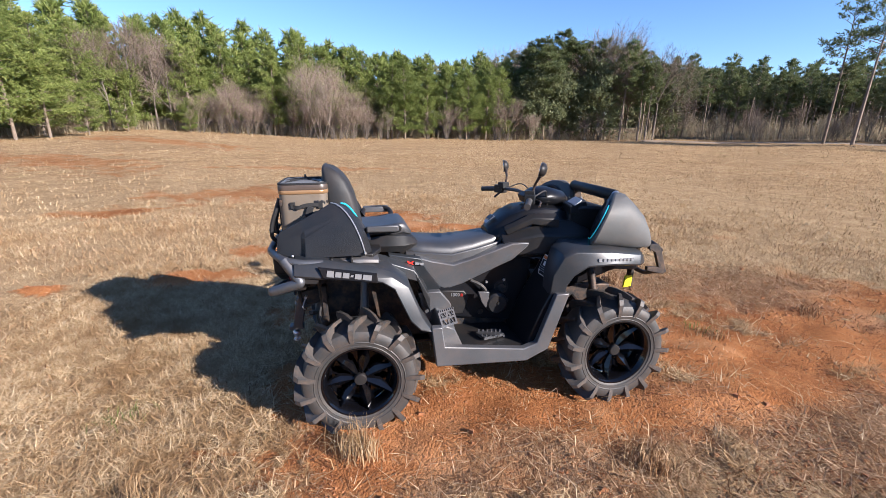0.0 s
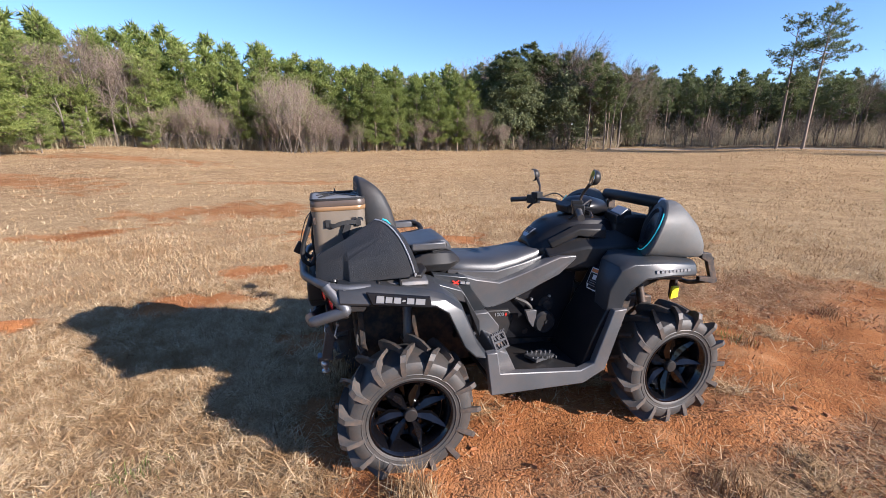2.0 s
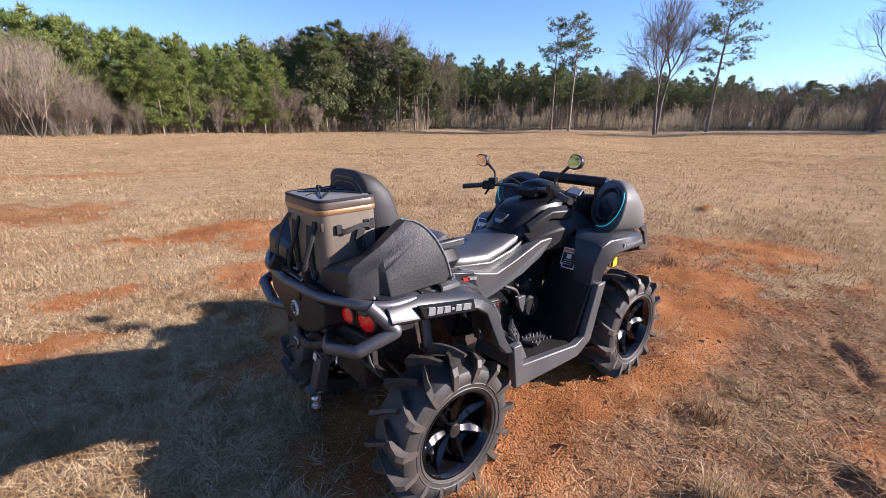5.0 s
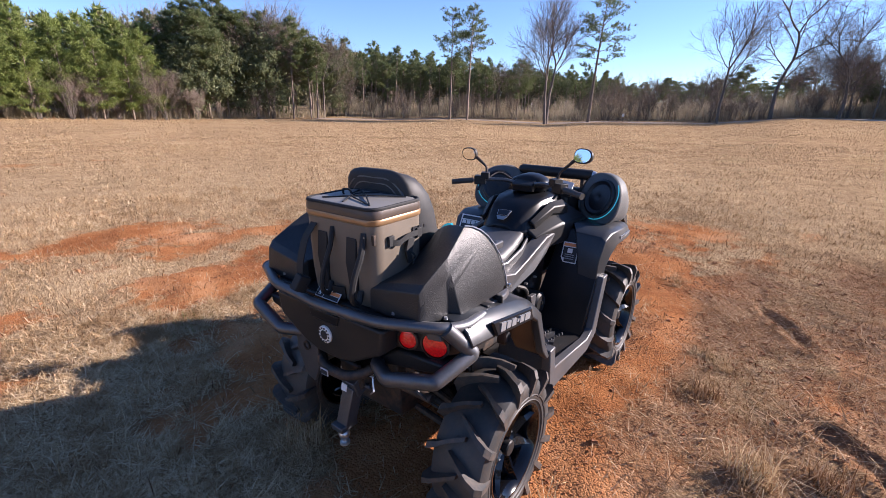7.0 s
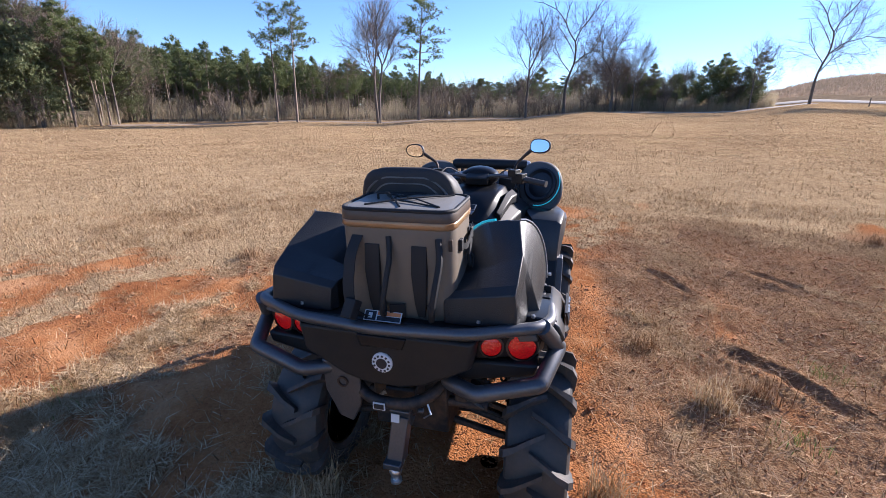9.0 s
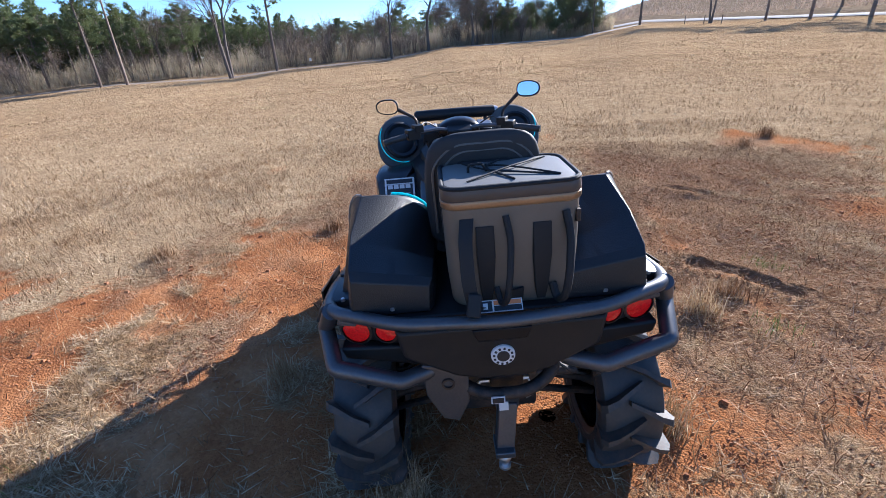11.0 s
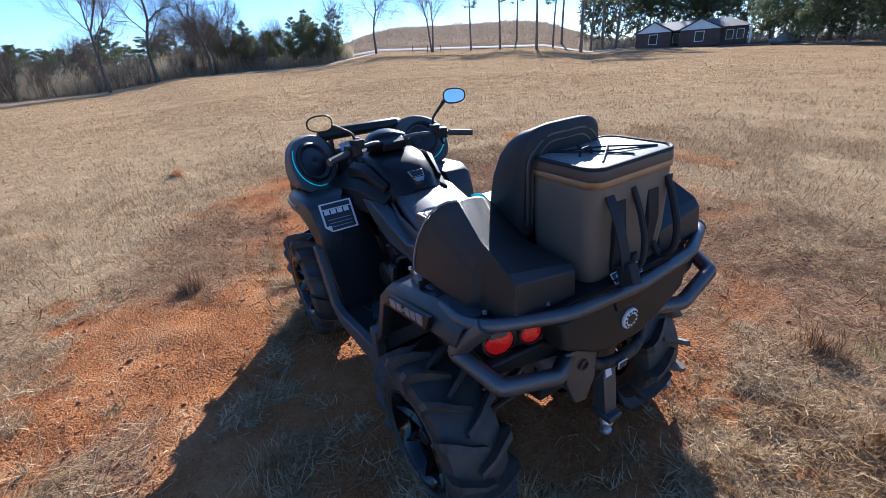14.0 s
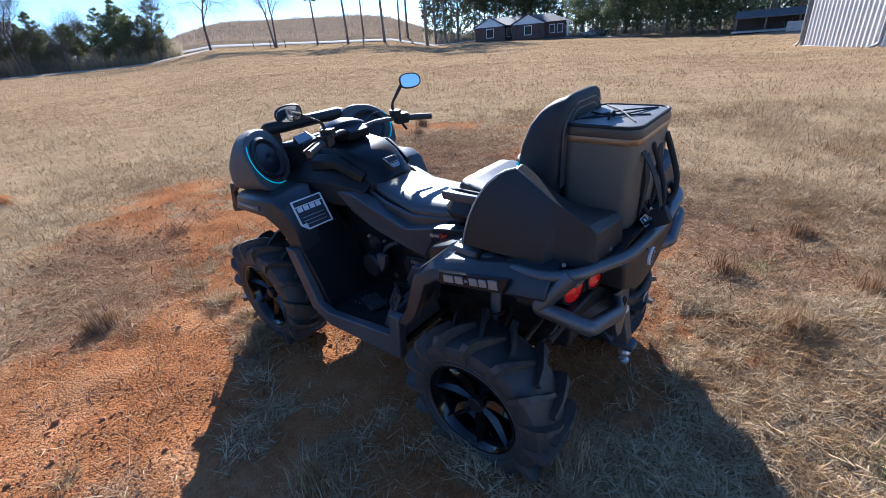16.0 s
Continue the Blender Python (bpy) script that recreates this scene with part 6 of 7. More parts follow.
for i, (w, y) in enumerate(((0.03, 0.045), (0.02, 0.075), (0.012, 0.1))):
    part("maker_print", Geo().box((0.045 + y - 0.02, -0.1835, 0.252), (w * 0.7, 0.003, 0.014)), M_INK, cooler)


# ---- track and road ----
VIEW = np.array([(-180, -0.4, 2.3), (-62, -0.2, 0.2), (30, -0.3, 0.3), (50, -1.5, 1.2), (90, -1.95, 1.8), (105, -2.0, 2.8), (140, -1.8, 3.5), (180, -1.65, 3.9)])


def polar(az, r):
    """A place by its bearing, as seen from where it comes into view."""
    return float(np.interp(az, VIEW[:, 0], VIEW[:, 1])) + r * math.sin(radians(az)), float(np.interp(az, VIEW[:, 0], VIEW[:, 2])) + r * math.cos(radians(az))


def edge_r(az):
    return float(np.interp(az, EDGE[:, 0], EDGE[:, 1]))


def strip(name, rows, material, lift=0.03, n=6):
    """A road laid on the ground: rows of bearing, near and far distance."""
    v, f = [], []
    for az, r0, r1 in rows:
        for j in range(n):
            x, y = polar(az, r0 + (r1 - r0) * j / (n - 1))
            v.append((x, y, float(height_at(np.array([x]), np.array([y]), False)[0]) + lift + (0.03 if 0 < j < n - 1 else -0.06)))
    for i in range(len(rows) - 1):
        for j in range(n - 1):
            a = i * n + j
            f.append((a, a + n, a + n + 1, a + 1))
    return new(name, sheet(name, v, f, material, True))


track = [(az, edge_r(az) + 0.8, edge_r(az) + 3.6) for az in np.arange(24, 84, 1.0)]
tagged(strip("track", track, M_DIRT), "brown dirt farm track along the field edge", "road", kind="structure")
lane = [(az, edge_r(az) + 0.8 + max(0, az - 92) * 0.55, edge_r(az) + 3.0 + max(0, az - 92) * 0.6) for az in np.arange(83, 104, 1.0)]
tagged(strip("lane", lane, M_GRAVEL), "pale gravel lane joining the road", "road", kind="structure")
road = [(az, edge_r(az) + 9.5 - max(0, az - 110) * 0.12, edge_r(az) + 12 - max(0, az - 110) * 0.12) for az in np.arange(94, 152, 1.0)]
tagged(strip("road", road, M_GRAVEL, 0.12), "pale country road beyond the field", "road", kind="structure")


# ---- trees ----
def unit(v):
    return v / np.maximum(np.linalg.norm(v, axis=-1, keepdims=True), 1e-9)


def limb_mesh(segs, sides=5):
    """Tapered limbs: rows of start, end, start radius, end radius."""
    s = np.array([r[0] for r in segs], float)
    e = np.array([r[1] for r in segs], float)
    ra, rb = np.array([r[2] for r in segs]), np.array([r[3] for r in segs])
    d = unit(e - s)
    ref = np.where(np.abs(d[:, 2:3]) > 0.9, np.array([[1.0, 0, 0]]), np.array([[0, 0, 1.0]]))
    u = unit(np.cross(d, ref))
    w = np.cross(d, u)
    q = np.arange(sides) * 2 * np.pi / sides
    ring = u[:, None] * np.cos(q)[None, :, None] + w[:, None] * np.sin(q)[None, :, None]
    v = np.concatenate([s[:, None] + ring * ra[:, None, None], e[:, None] + ring * rb[:, None, None]], 1).reshape(-1, 3)
    j = np.arange(sides)
    k = (j + 1) % sides
    quad = np.stack([j, k, k + sides, j + sides], 1)
    return v, (quad[None] + np.arange(len(segs))[:, None, None] * 2 * sides).reshape(-1, 4)


def needle_tufts(c, size, rnd, per=5, along=None, width=0.22):
    """Each tuft: some pointed triangles that fan out from its centre."""
    n = len(c)
    d = unit(rnd.normal(0, 1, (n, per, 3)) + np.array([0, 0, 0.45]) + (0 if along is None else along[:, None] * 1.1))
    side = unit(np.cross(d, rnd.normal(0, 1, (n, per, 3))))
    L = size[:, None, None] * rnd.uniform(0.6, 1.2, (n, per, 1))
    base = c[:, None] + d * L * 0.08
    v = np.stack([base - side * L * width, base + side * L * width, base + d * L], 2).reshape(-1, 3)
    return v, np.arange(len(v)).reshape(-1, 3)


def pine(seed, height, bare, spread, tufts, size, material, lean=0.0, whorl=0.42, top_round=0.7):
    """Trunk with limbs, and needle tufts towards the ends of the limbs."""
    rnd = np.random.default_rng(seed)
    bend = rnd.normal(0, lean, 2)

    def axis(t):
        return np.array([bend[0] * t * t * height, bend[1] * t * t * height, t * height])
    segs, n = [], 10
    r0 = height * 0.008 + 0.03
    for i in range(n):
        a, b = i / n, (i + 1) / n
        segs.append((axis(a), axis(b), r0 * (1 - a) ** 0.8 + 0.012, r0 * (1 - b) ** 0.8 + 0.012))
    cs, al = [], []
    t = bare
    while t < 0.985:
        k = rnd.integers(3, 6)
        f = (t - bare) / (1 - bare)
        reach = spread * (min(1, 0.45 + 1.5 * f) if bare > 0.3 else min(1, 0.75 + 0.8 * f)) * (1 - f ** 1.6) ** top_round
        a0 = rnd.uniform(0, 6.28)
        for i in range(k):
            if rnd.uniform() < 0.16:
                continue
            q = a0 + i * 6.283 / k + rnd.normal(0, 0.35)
            L = max(0.2, reach * rnd.uniform(0.55, 1.15))
            rise = (0.15 + 0.75 * f + rnd.normal(0, 0.15)) if bare < 0.3 else (0.1 + 0.7 * f + rnd.normal(0, 0.25))
            d = unit(np.array([math.cos(q), math.sin(q), rise]))
            s = axis(min(1, t + rnd.uniform(-0.02, 0.02)))
            m = s + d * L * 0.55
            e = s + d * L + np.array([0, 0, 0.12 * L])
            segs.append((s, m, 0.012 + 0.012 * L, 0.008 + 0.006 * L))
            segs.append((m, e, 0.008 + 0.006 * L, 0.004))
            c = max(2, int(tufts * L))
            u = rnd.uniform(0.25 if bare < 0.3 else 0.5, 1.05, (c, 1)) ** 0.8
            p = s + (e - s) * u + rnd.normal(0, 0.11 * L + 0.05, (c, 3)) * np.array([1, 1, 0.55])
            cs.append(p)
            al.append(np.repeat(d[None], c, 0))
        t += whorl / height * rnd.uniform(0.6, 1.3)
    top = axis(1.0)
    cs.append(top + rnd.normal(0, 0.12, (10, 3)) * np.array([1, 1, 2.0]) - np.array([0, 0, 0.2]))
    al.append(np.repeat(np.array([[0, 0, 1.0]]), 10, 0))
    c, al = np.concatenate(cs), np.concatenate(al)
    v, f = needle_tufts(c, size * rnd.uniform(0.7, 1.3, len(c)), rnd, 8, al, 0.095)
    tv, tf = limb_mesh(segs)
    return sheet("trunk", tv, tf, M_BARK, True), sheet("crown", v, f, material)


def bare_tree(seed, height, trunks=1, wide=0.8, depth=5, lift=0.12, fork=0.28, lean=0.14):
    """A leafless tree: limbs that bend, fork at their ends and send out side branches and twigs."""
    rnd = np.random.default_rng(seed)
    thick, thin = [], []

    def grow(p, d, L, r, k):
        n = 3 if k > 0 else 2
        for i in range(n):
            d = unit(d + rnd.normal(0, 0.11, 3) + np.array([0, 0, lift * 0.35]))
            e = p + d * (L / n)
            ra, rb = r * (1 - 0.28 * i / n), r * (1 - 0.28 * (i + 1) / n)
            (thick if ra > 0.03 else thin).append((p, e, max(ra, 0.005), max(rb, 0.004)))
            p = e
            if k > 0:
                side = unit(np.cross(d, rnd.normal(0, 1, 3)))
                a = rnd.uniform(0.6, 1.05) * wide
                grow(p, unit(d * math.cos(a) + side * math.sin(a) + np.array([0, 0, lift])), L * rnd.uniform(0.55, 0.95), rb * 0.5, k - 1)
        if k > 0:
            side = unit(np.cross(d, rnd.normal(0, 1, 3)))
            for sg, rr in ((1, 0.78), (-1, 0.62)):
                a = rnd.uniform(0.18, 0.5) * wide
                grow(p, unit(d * math.cos(a) + side * math.sin(a) * sg + np.array([0, 0, lift * 0.5])), L * rnd.uniform(0.62, 0.86), r * 0.72 * rr / 0.78, k - 1)
    reach = sum(0.74 ** i for i in range(depth + 1)) * 0.9
    for i in range(trunks):
        q = 6.283 * i / trunks + rnd.uniform(0, 1.0)
        d = unit(np.array([lean * math.cos(q) * (trunks > 1) + rnd.normal(0, 0.04), lean * math.sin(q) * (trunks > 1) + rnd.normal(0, 0.04), 1.0]))
        p0 = np.array([0.25 * math.cos(q) * (trunks > 1), 0.25 * math.sin(q) * (trunks > 1), -0.1])
        r = height * 0.0125 / (1 if trunks < 3 else 2.6)
        p1 = p0 + d * height * fork
        thick.append((p0, p0 + (p1 - p0) * 0.5, r * 1.3, r * 1.1))
        thick.append((p0 + (p1 - p0) * 0.5, p1, r * 1.1, r))
        grow(p1, d, height * (1 - fork) / reach, r, depth)
    tv, tf = limb_mesh(thick, 6)
    bv, bf = limb_mesh(thin, 3)
    return sheet("trunk", tv, tf, M_GREYBARK, True), sheet("crown", bv, bf, M_TWIG)


def shrub(seed, height, width, stems=40, depth=3):
    """A leafless bush: stems that fan out from the root and fork."""
    rnd = np.random.default_rng(seed)
    thick, thin = [], []

    def grow(p, d, L, r, k):
        e = p + d * L
        (thick if r > 0.011 else thin).append((p, e, r, r * 0.65))
        if k == 0:
            return
        for i in range(3 if k > 1 else 2):
            grow(p + d * L * rnd.uniform(0.55, 1.0), unit(d + rnd.normal(0, 0.38, 3) + np.array([0, 0, 0.12])), L * rnd.uniform(0.5, 0.8), r * 0.6, k - 1)
    for i in range(stems):
        q, o = rnd.uniform(0, 6.28), rnd.uniform(0, 1) ** 0.7
        d = unit(np.array([math.cos(q) * o * width / height, math.sin(q) * o * width / height, 1.0]))
        grow(np.array([math.cos(q) * o * width * 0.12, math.sin(q) * o * width * 0.12, -0.05]), d, height * rnd.uniform(0.3, 0.5), 0.02, depth)
    tv, tf = limb_mesh(thick, 4)
    bv, bf = limb_mesh(thin, 3)
    return sheet("trunk", tv, tf, M_GREYBARK, True), sheet("crown", bv, bf, M_TWIG)


def evergreen(seed, height, width, tufts, material, size=0.3):
    """A dense leafy tree: lobes of tufts on limbs, with an uneven outline."""
    rnd = np.random.default_rng(seed)
    segs = [(np.zeros(3), np.array([0, 0, height * 0.8]), height * 0.014 + 0.03, 0.03)]
    cs = []
    for i in range(40):
        t = rnd.uniform(0.1, 1.0)
        q = rnd.uniform(0, 6.28)
        L = width * 0.5 * (1 - abs(t - 0.42) ** 1.5 * 1.6) * rnd.uniform(0.5, 1.1)
        s = np.array([0, 0, t * height * 0.85])
        e = s + np.array([math.cos(q) * L, math.sin(q) * L, 0.35 * L + 0.1 * height * t])
        segs.append((s, e, 0.04, 0.008))
        c = int(tufts / 40 * rnd.uniform(0.5, 1.5))
        cs.append(e + rnd.normal(0, 1, (c, 3)) * np.array([0.1 * width, 0.1 * width, 0.055 * height]) * rnd.uniform(0.5, 1.2))
    c = np.concatenate(cs)
    c = c[c[:, 2] > 0.15]
    v, f = needle_tufts(c, size * rnd.uniform(0.7, 1.3, len(c)), rnd, 5, None, 0.3)
    tv, tf = limb_mesh(segs)
    return sheet("trunk", tv, tf, M_BARK, True), sheet("crown", v, f, material)


def plant(name, kinds, az, r, scale, rnd, label, category, group="", wide=1.0):
    """A tree of one of the kinds, standing on the ground at a bearing and distance."""
    x, y = polar(az, r)
    z = float(height_at(np.array([x]), np.array([y]), False)[0])
    trunk, crown = kinds[int(rnd.integers(0, len(kinds)))] if isinstance(kinds, list) else kinds
    root = new(name)
    root.matrix_world = Matrix.Translation((x, y, z - 0.05)) @ pose(0, 0, 0, 0, 0, float(rnd.uniform(0, 360))) @ Matrix.Diagonal((scale * wide, scale * wide, scale, 1))
    tagged(root, label, category, group)
    for nm, me in (("trunk", trunk), ("crown", crown)):
        o = new(nm, me)
        o.parent = root
    return root


rnd = np.random.default_rng(11)
YOUNG = [pine(100 + i, 9.5, 0.1, 2.5, 44, 0.22, M_PINE_YOUNG, 0.02, 0.5) for i in range(5)]
OLDER = [pine(120 + i, 12.0, 0.38, 2.7, 34, 0.27, M_PINE_OLD, 0.02, 0.5) for i in range(4)]
TALL = [pine(140 + i, 13.0, 0.5, 2.1, 22, 0.33, M_PINE_OLD, 0.025, 0.5) for i in range(5)]
LONE = [pine(160 + i, 14.0, 0.46, 2.7, 20, 0.27, M_PINE_OLD, 0.03, 0.75, 0.5) for i in range(4)]
YOUNG_BACK = [pine(110 + i, 9.5, 0.12, 2.5, 9, 0.55, M_PINE_YOUNG, 0.02, 0.6) for i in range(2)]
TALL_BACK = [pine(150 + i, 13.0, 0.5, 2.2, 8, 0.58, M_PINE_OLD, 0.025, 0.55) for i in range(2)]
CEDAR = [evergreen(180 + i, 9.0, 5.8, 3000, M_CEDAR, 0.25) for i in range(3)]
BARE = [bare_tree(200 + i, 18.0, 1, 0.95, 5, 0.06, 0.2) for i in range(3)]
BARE_TWIN = bare_tree(210, 21.0, 2, 0.85, 5, 0.08, 0.28, 0.1)
BARE_WIDE = bare_tree(221, 19.0, 1, 1.2, 5, 0.03, 0.22)
SHRUB = [bare_tree(230 + i, 6.6, 5, 0.75, 4, 0.16, 0.14, 0.42) for i in range(3)]
SAPLING = [shrub(240 + i, 5.5, 2.0, 16, 3) for i in range(3)]
SKYLINE = np.array([(-64, 9.8), (-42, 10.2), (-34.8, 9.9), (-27, 9.2), (-15.6, 8.7), (-5.8, 8.2), (5.9, 7.3), (10, 8.5), (13.4, 9.5), (18.7, 8.6), (23, 7.8), (26.5, 6.6), (31.9, 5.7), (38.8, 4.8)])


def grown(az, r, full):
    """The scale that lifts a tree of that full height to the wood's skyline."""
    x, y = polar(az, r)
    return (1.65 + r * math.tan(radians(float(np.interp(az, SKYLINE[:, 0], SKYLINE[:, 1])))) - float(height_at(np.array([x]), np.array([y]), False)[0])) / full


L_YOUNG = "young green pine with branches down to the ground"
L_OLD = "dark green pine at the wood's edge"
L_TALL = "tall thin pine with a bare trunk"
# the young plantation
for k, (off, step, sc) in enumerate(((2.5, 2.5, 0.8), (5.5, 2.5, 0.9), (9.0, 2.8, 0.96), (13.5, 3.4, 1.0))):
    az = -62.0
    while az < 7.5:
        r = edge_r(az) + off + rnd.normal(0, 0.7)
        gap = k == 0 and (-37 < az < -29 or -26.5 < az < -22 or -17 < az < -9)
        if not gap:
            plant("pine_tree", YOUNG if k < 2 else YOUNG_BACK, az + rnd.normal(0, 0.4), r, sc * grown(az, r, 9.5) * rnd.uniform(0.84, 1.04), rnd, L_YOUNG, "tree", "young pine plantation", rnd.uniform(0.9, 1.2))
        az += math.degrees(step / r) * rnd.uniform(0.75, 1.3)
for az, r, h in ((-44, 43, 0.95), (-41.5, 45, 0.9), (-38.5, 46.5, 0.42), (-35.2, 52, 0.4), (-29.5, 53, 0.36), (-47, 42, 1.0)):
    plant("pine_tree", YOUNG, az, r, h, rnd, L_YOUNG, "tree", "young pine plantation", 1.2)
# leafless trees and bushes before it
for az, off, h in ((-36.5, 3.0, 0.52), (-34.5, 3.5, 0.58), (-32.5, 4.0, 0.53), (-31, 3.0, 0.44)):
    plant("bare_tree", BARE, az, edge_r(az) + off, h, rnd, "pale leafless tree before the pines", "tree", "", 0.8)
for az, off, h, w in ((-24.8, 1.0, 0.8, 0.85), (-23, 0.6, 0.5, 0.9), (-15.2, -0.5, 1.12, 0.95), (-13.2, 0.2, 0.8, 0.9), (-11.5, 0.5, 0.6, 1), (-17, 1.5, 0.6, 0.9), (8.3, 0.6, 0.8, 0.7), (11.2, 0.5, 0.5, 0.8), (-39, 1.5, 0.5, 1.2), (-28.5, 1.5, 0.6, 1.2), (1.5, 2.0, 0.6, 0.8)):
    plant("bare_bush", SHRUB, az, edge_r(az) + off, h, rnd, "leafless grey-brown bush at the field edge", "bush", "", w)
for i in range(46):
    az = rnd.uniform(-30, 24)
    plant("sapling", SAPLING, az, edge_r(az) + rnd.uniform(0.8, 4), rnd.uniform(0.45, 1.0), rnd, "thin leafless sapling at the wood's edge", "sapling", "saplings at the wood's edge", 0.8)
for i in range(60):
    az = rnd.uniform(25, 84)
    plant("sapling", SAPLING, az, edge_r(az) + rnd.uniform(5.5, 16), rnd.uniform(0.45, 1.05), rnd, "thin leafless sapling beyond the track", "sapling", "saplings beyond the track", 0.9)
# the mixed wood
for i in range(34):
    az = rnd.uniform(5, 27)
    r = edge_r(az) + rnd.uniform(3, 22)
    kind = rnd.uniform()
    if kind < 0.5:
        plant("pine_tree", OLDER, az, r, grown(az, r, 12.0) * rnd.uniform(0.72, 1.02), rnd, L_OLD, "tree", "mixed wood", 1.15)
    elif kind < 0.66:
        plant("evergreen_tree", CEDAR, az, r, grown(az, r, 9.0) * rnd.uniform(0.55, 0.9), rnd, "dark dense evergreen tree", "tree", "mixed wood")
    else:
        plant("bare_tree", BARE, az, r, grown(az, r, 18.0) * rnd.uniform(0.75, 1.02), rnd, "grey leafless tree among the pines", "tree", "mixed wood")
for az, off, w in ((11.0, 7, 1.25), (12.6, 6, 1.45), (14.0, 8, 1.4), (15.6, 6.5, 1.35), (17.2, 8, 1.3), (19.0, 7, 1.2), (21.8, 9, 1.1)):
    r = edge_r(az) + off
    plant("pine_tree", OLDER, az, r, grown(az, r, 12.0) * rnd.uniform(0.94, 1.0), rnd, L_OLD, "tree", "mixed wood", w)
for az, h in ((12.4, 1.0), (14.5, 0.95), (17.5, 0.9), (10.5, 0.85)):
    plant("evergreen_tree", CEDAR, az, edge_r(az) + 4.5, h * 1.0, rnd, "dark dense evergreen tree", "tree", "mixed wood")
for az, h in ((21.5, 1.05), (23.5, 0.92), (24.3, 0.85)):
    plant("pine_tree", TALL, az, edge_r(az) + 2.0, h * 0.9, rnd, L_TALL, "tree", "tall pine wood")
for az, h in ((20.5, 0.78), (18.5, 0.72)):
    plant("bare_tree", BARE, az, edge_r(az) + 8, h, rnd, "grey leafless tree among the pines", "tree", "mixed wood")
# the tall pine wood
for k, (off, step) in enumerate(((11, 2.6), (17, 2.8), (24, 3.2), (33, 4.0), (45, 5.0))):
    az = 22.0
    while az < 62:
        r = edge_r(az) + off + rnd.normal(0, 1.5)
        want = np.interp(az, [22, 28, 38, 46, 56, 64], [7.2, 6.0, 4.8, 4.3, 3.7, 3.1])
        h = (r * math.tan(radians(want)) + 1.6 + 0.4) / 13.0
        plant("pine_tree", TALL if k < 2 else TALL_BACK, az, r, h * rnd.uniform(0.82, 1.08), rnd, L_TALL, "tree", "tall pine wood", 1.05)
        az += math.degrees(step / r) * rnd.uniform(0.7, 1.35)
# lone trees along the track
for name, kind, az, r, h, lab, w in (("pine_tree", LONE[0], 41.3, 63, 0.98, "tall lone pine with a thin open crown", 1.05), ("pine_tree", LONE[1], 43.6, 61, 0.99, "tall lone pine with a thin open crown", 1.15),
                                     ("bare_tree", BARE_TWIN, 53.9, 58.5, 0.64, "tall leafless twin-stemmed tree by the track", 0.9), ("pine_tree", LONE[2], 59.0, 63, 1.08, "tall lone pine with a thin open crown", 1.35),
                                     ("bare_tree", BARE[0], 72.6, 64.5, 0.74, "leafless tree by the track", 0.85), ("bare_tree", BARE_WIDE, 77.2, 74, 0.8, "wide leafless oak behind the track", 1.15),
                                     ("bare_tree", BARE[1], 82.5, 76, 0.7, "leafless tree behind the track", 1.0), ("bare_tree", BARE_WIDE, 101.7, 88, 0.76, "wide leafless oak beside the road", 1.0),
                                     ("bare_tree", BARE_TWIN, 108.6, 86, 0.62, "tall leafless twin-stemmed tree by the road", 0.9), ("bare_tree", BARE[2], 47.5, 70, 0.42, "leafless tree by the track", 0.9)):
    plant(name, kind, az, r, h, rnd, lab, "tree", "", w)
for az, r, h, w in ((113.3, 88, 1.1, 1.2), (116.8, 87, 1.2, 1.3), (121.1, 86, 1.25, 1.4), (126.2, 84, 1.35, 1.5), (128.5, 100, 1.3, 1.4), (124, 98, 1.3, 1.3), (127.3, 92, 1.2, 1.3), (130, 94, 1.2, 1.3), (123, 88, 1.1, 1.2), (118.8, 100, 1.1, 1.2)):
    plant("pine_tree", LONE, az, r, h, rnd, "dark pine beside the road against the light", "tree", "", w)
for i in range(5):
    az = 33 + 4.3 * i
    plant("pine_tree", OLDER, az, edge_r(az) + 7 + rnd.uniform(0, 3), rnd.uniform(0.5, 0.72), rnd, L_OLD, "tree", "", 1.1)
for i in range(26):
    az = rnd.uniform(60, 84)
    plant("pine_tree", OLDER, az, edge_r(az) + rnd.uniform(22, 60), rnd.uniform(0.42, 0.66), rnd, "low dark pine in the distance", "tree", "distant pines", 1.5)
for i in range(24):
    az = rnd.uniform(83, 97.0)
    plant("evergreen_tree" if i % 3 == 0 else "pine_tree", CEDAR if i % 3 == 0 else OLDER, az, edge_r(az) + rnd.uniform(8, 18), rnd.uniform(0.35, 0.68), rnd, "dark thicket tree beside the road", "tree", "roadside thicket", 1.1)
for i in range(8):
    az = rnd.uniform(82, 97)
    plant("bare_tree", BARE, az, edge_r(az) + rnd.uniform(4, 12), rnd.uniform(0.34, 0.58), rnd, "leafless tree in the roadside thicket", "tree", "roadside thicket", 0.8)
for i in range(44):
    az = rnd.uniform(58, 98)
    plant("sapling", SAPLING, az, edge_r(az) + rnd.uniform(6, 16), rnd.uniform(0.6, 1.3), rnd, "thin leafless sapling beyond the track", "sapling", "saplings beyond the track", 1.0)
for i in range(8):
    az = rnd.uniform(62, 97)
    plant("bare_tree", BARE, az, edge_r(az) + rnd.uniform(8, 26), rnd.uniform(0.3, 0.5), rnd, "grey leafless tree beyond the track", "tree", "leafless trees beyond the track", 1.1)
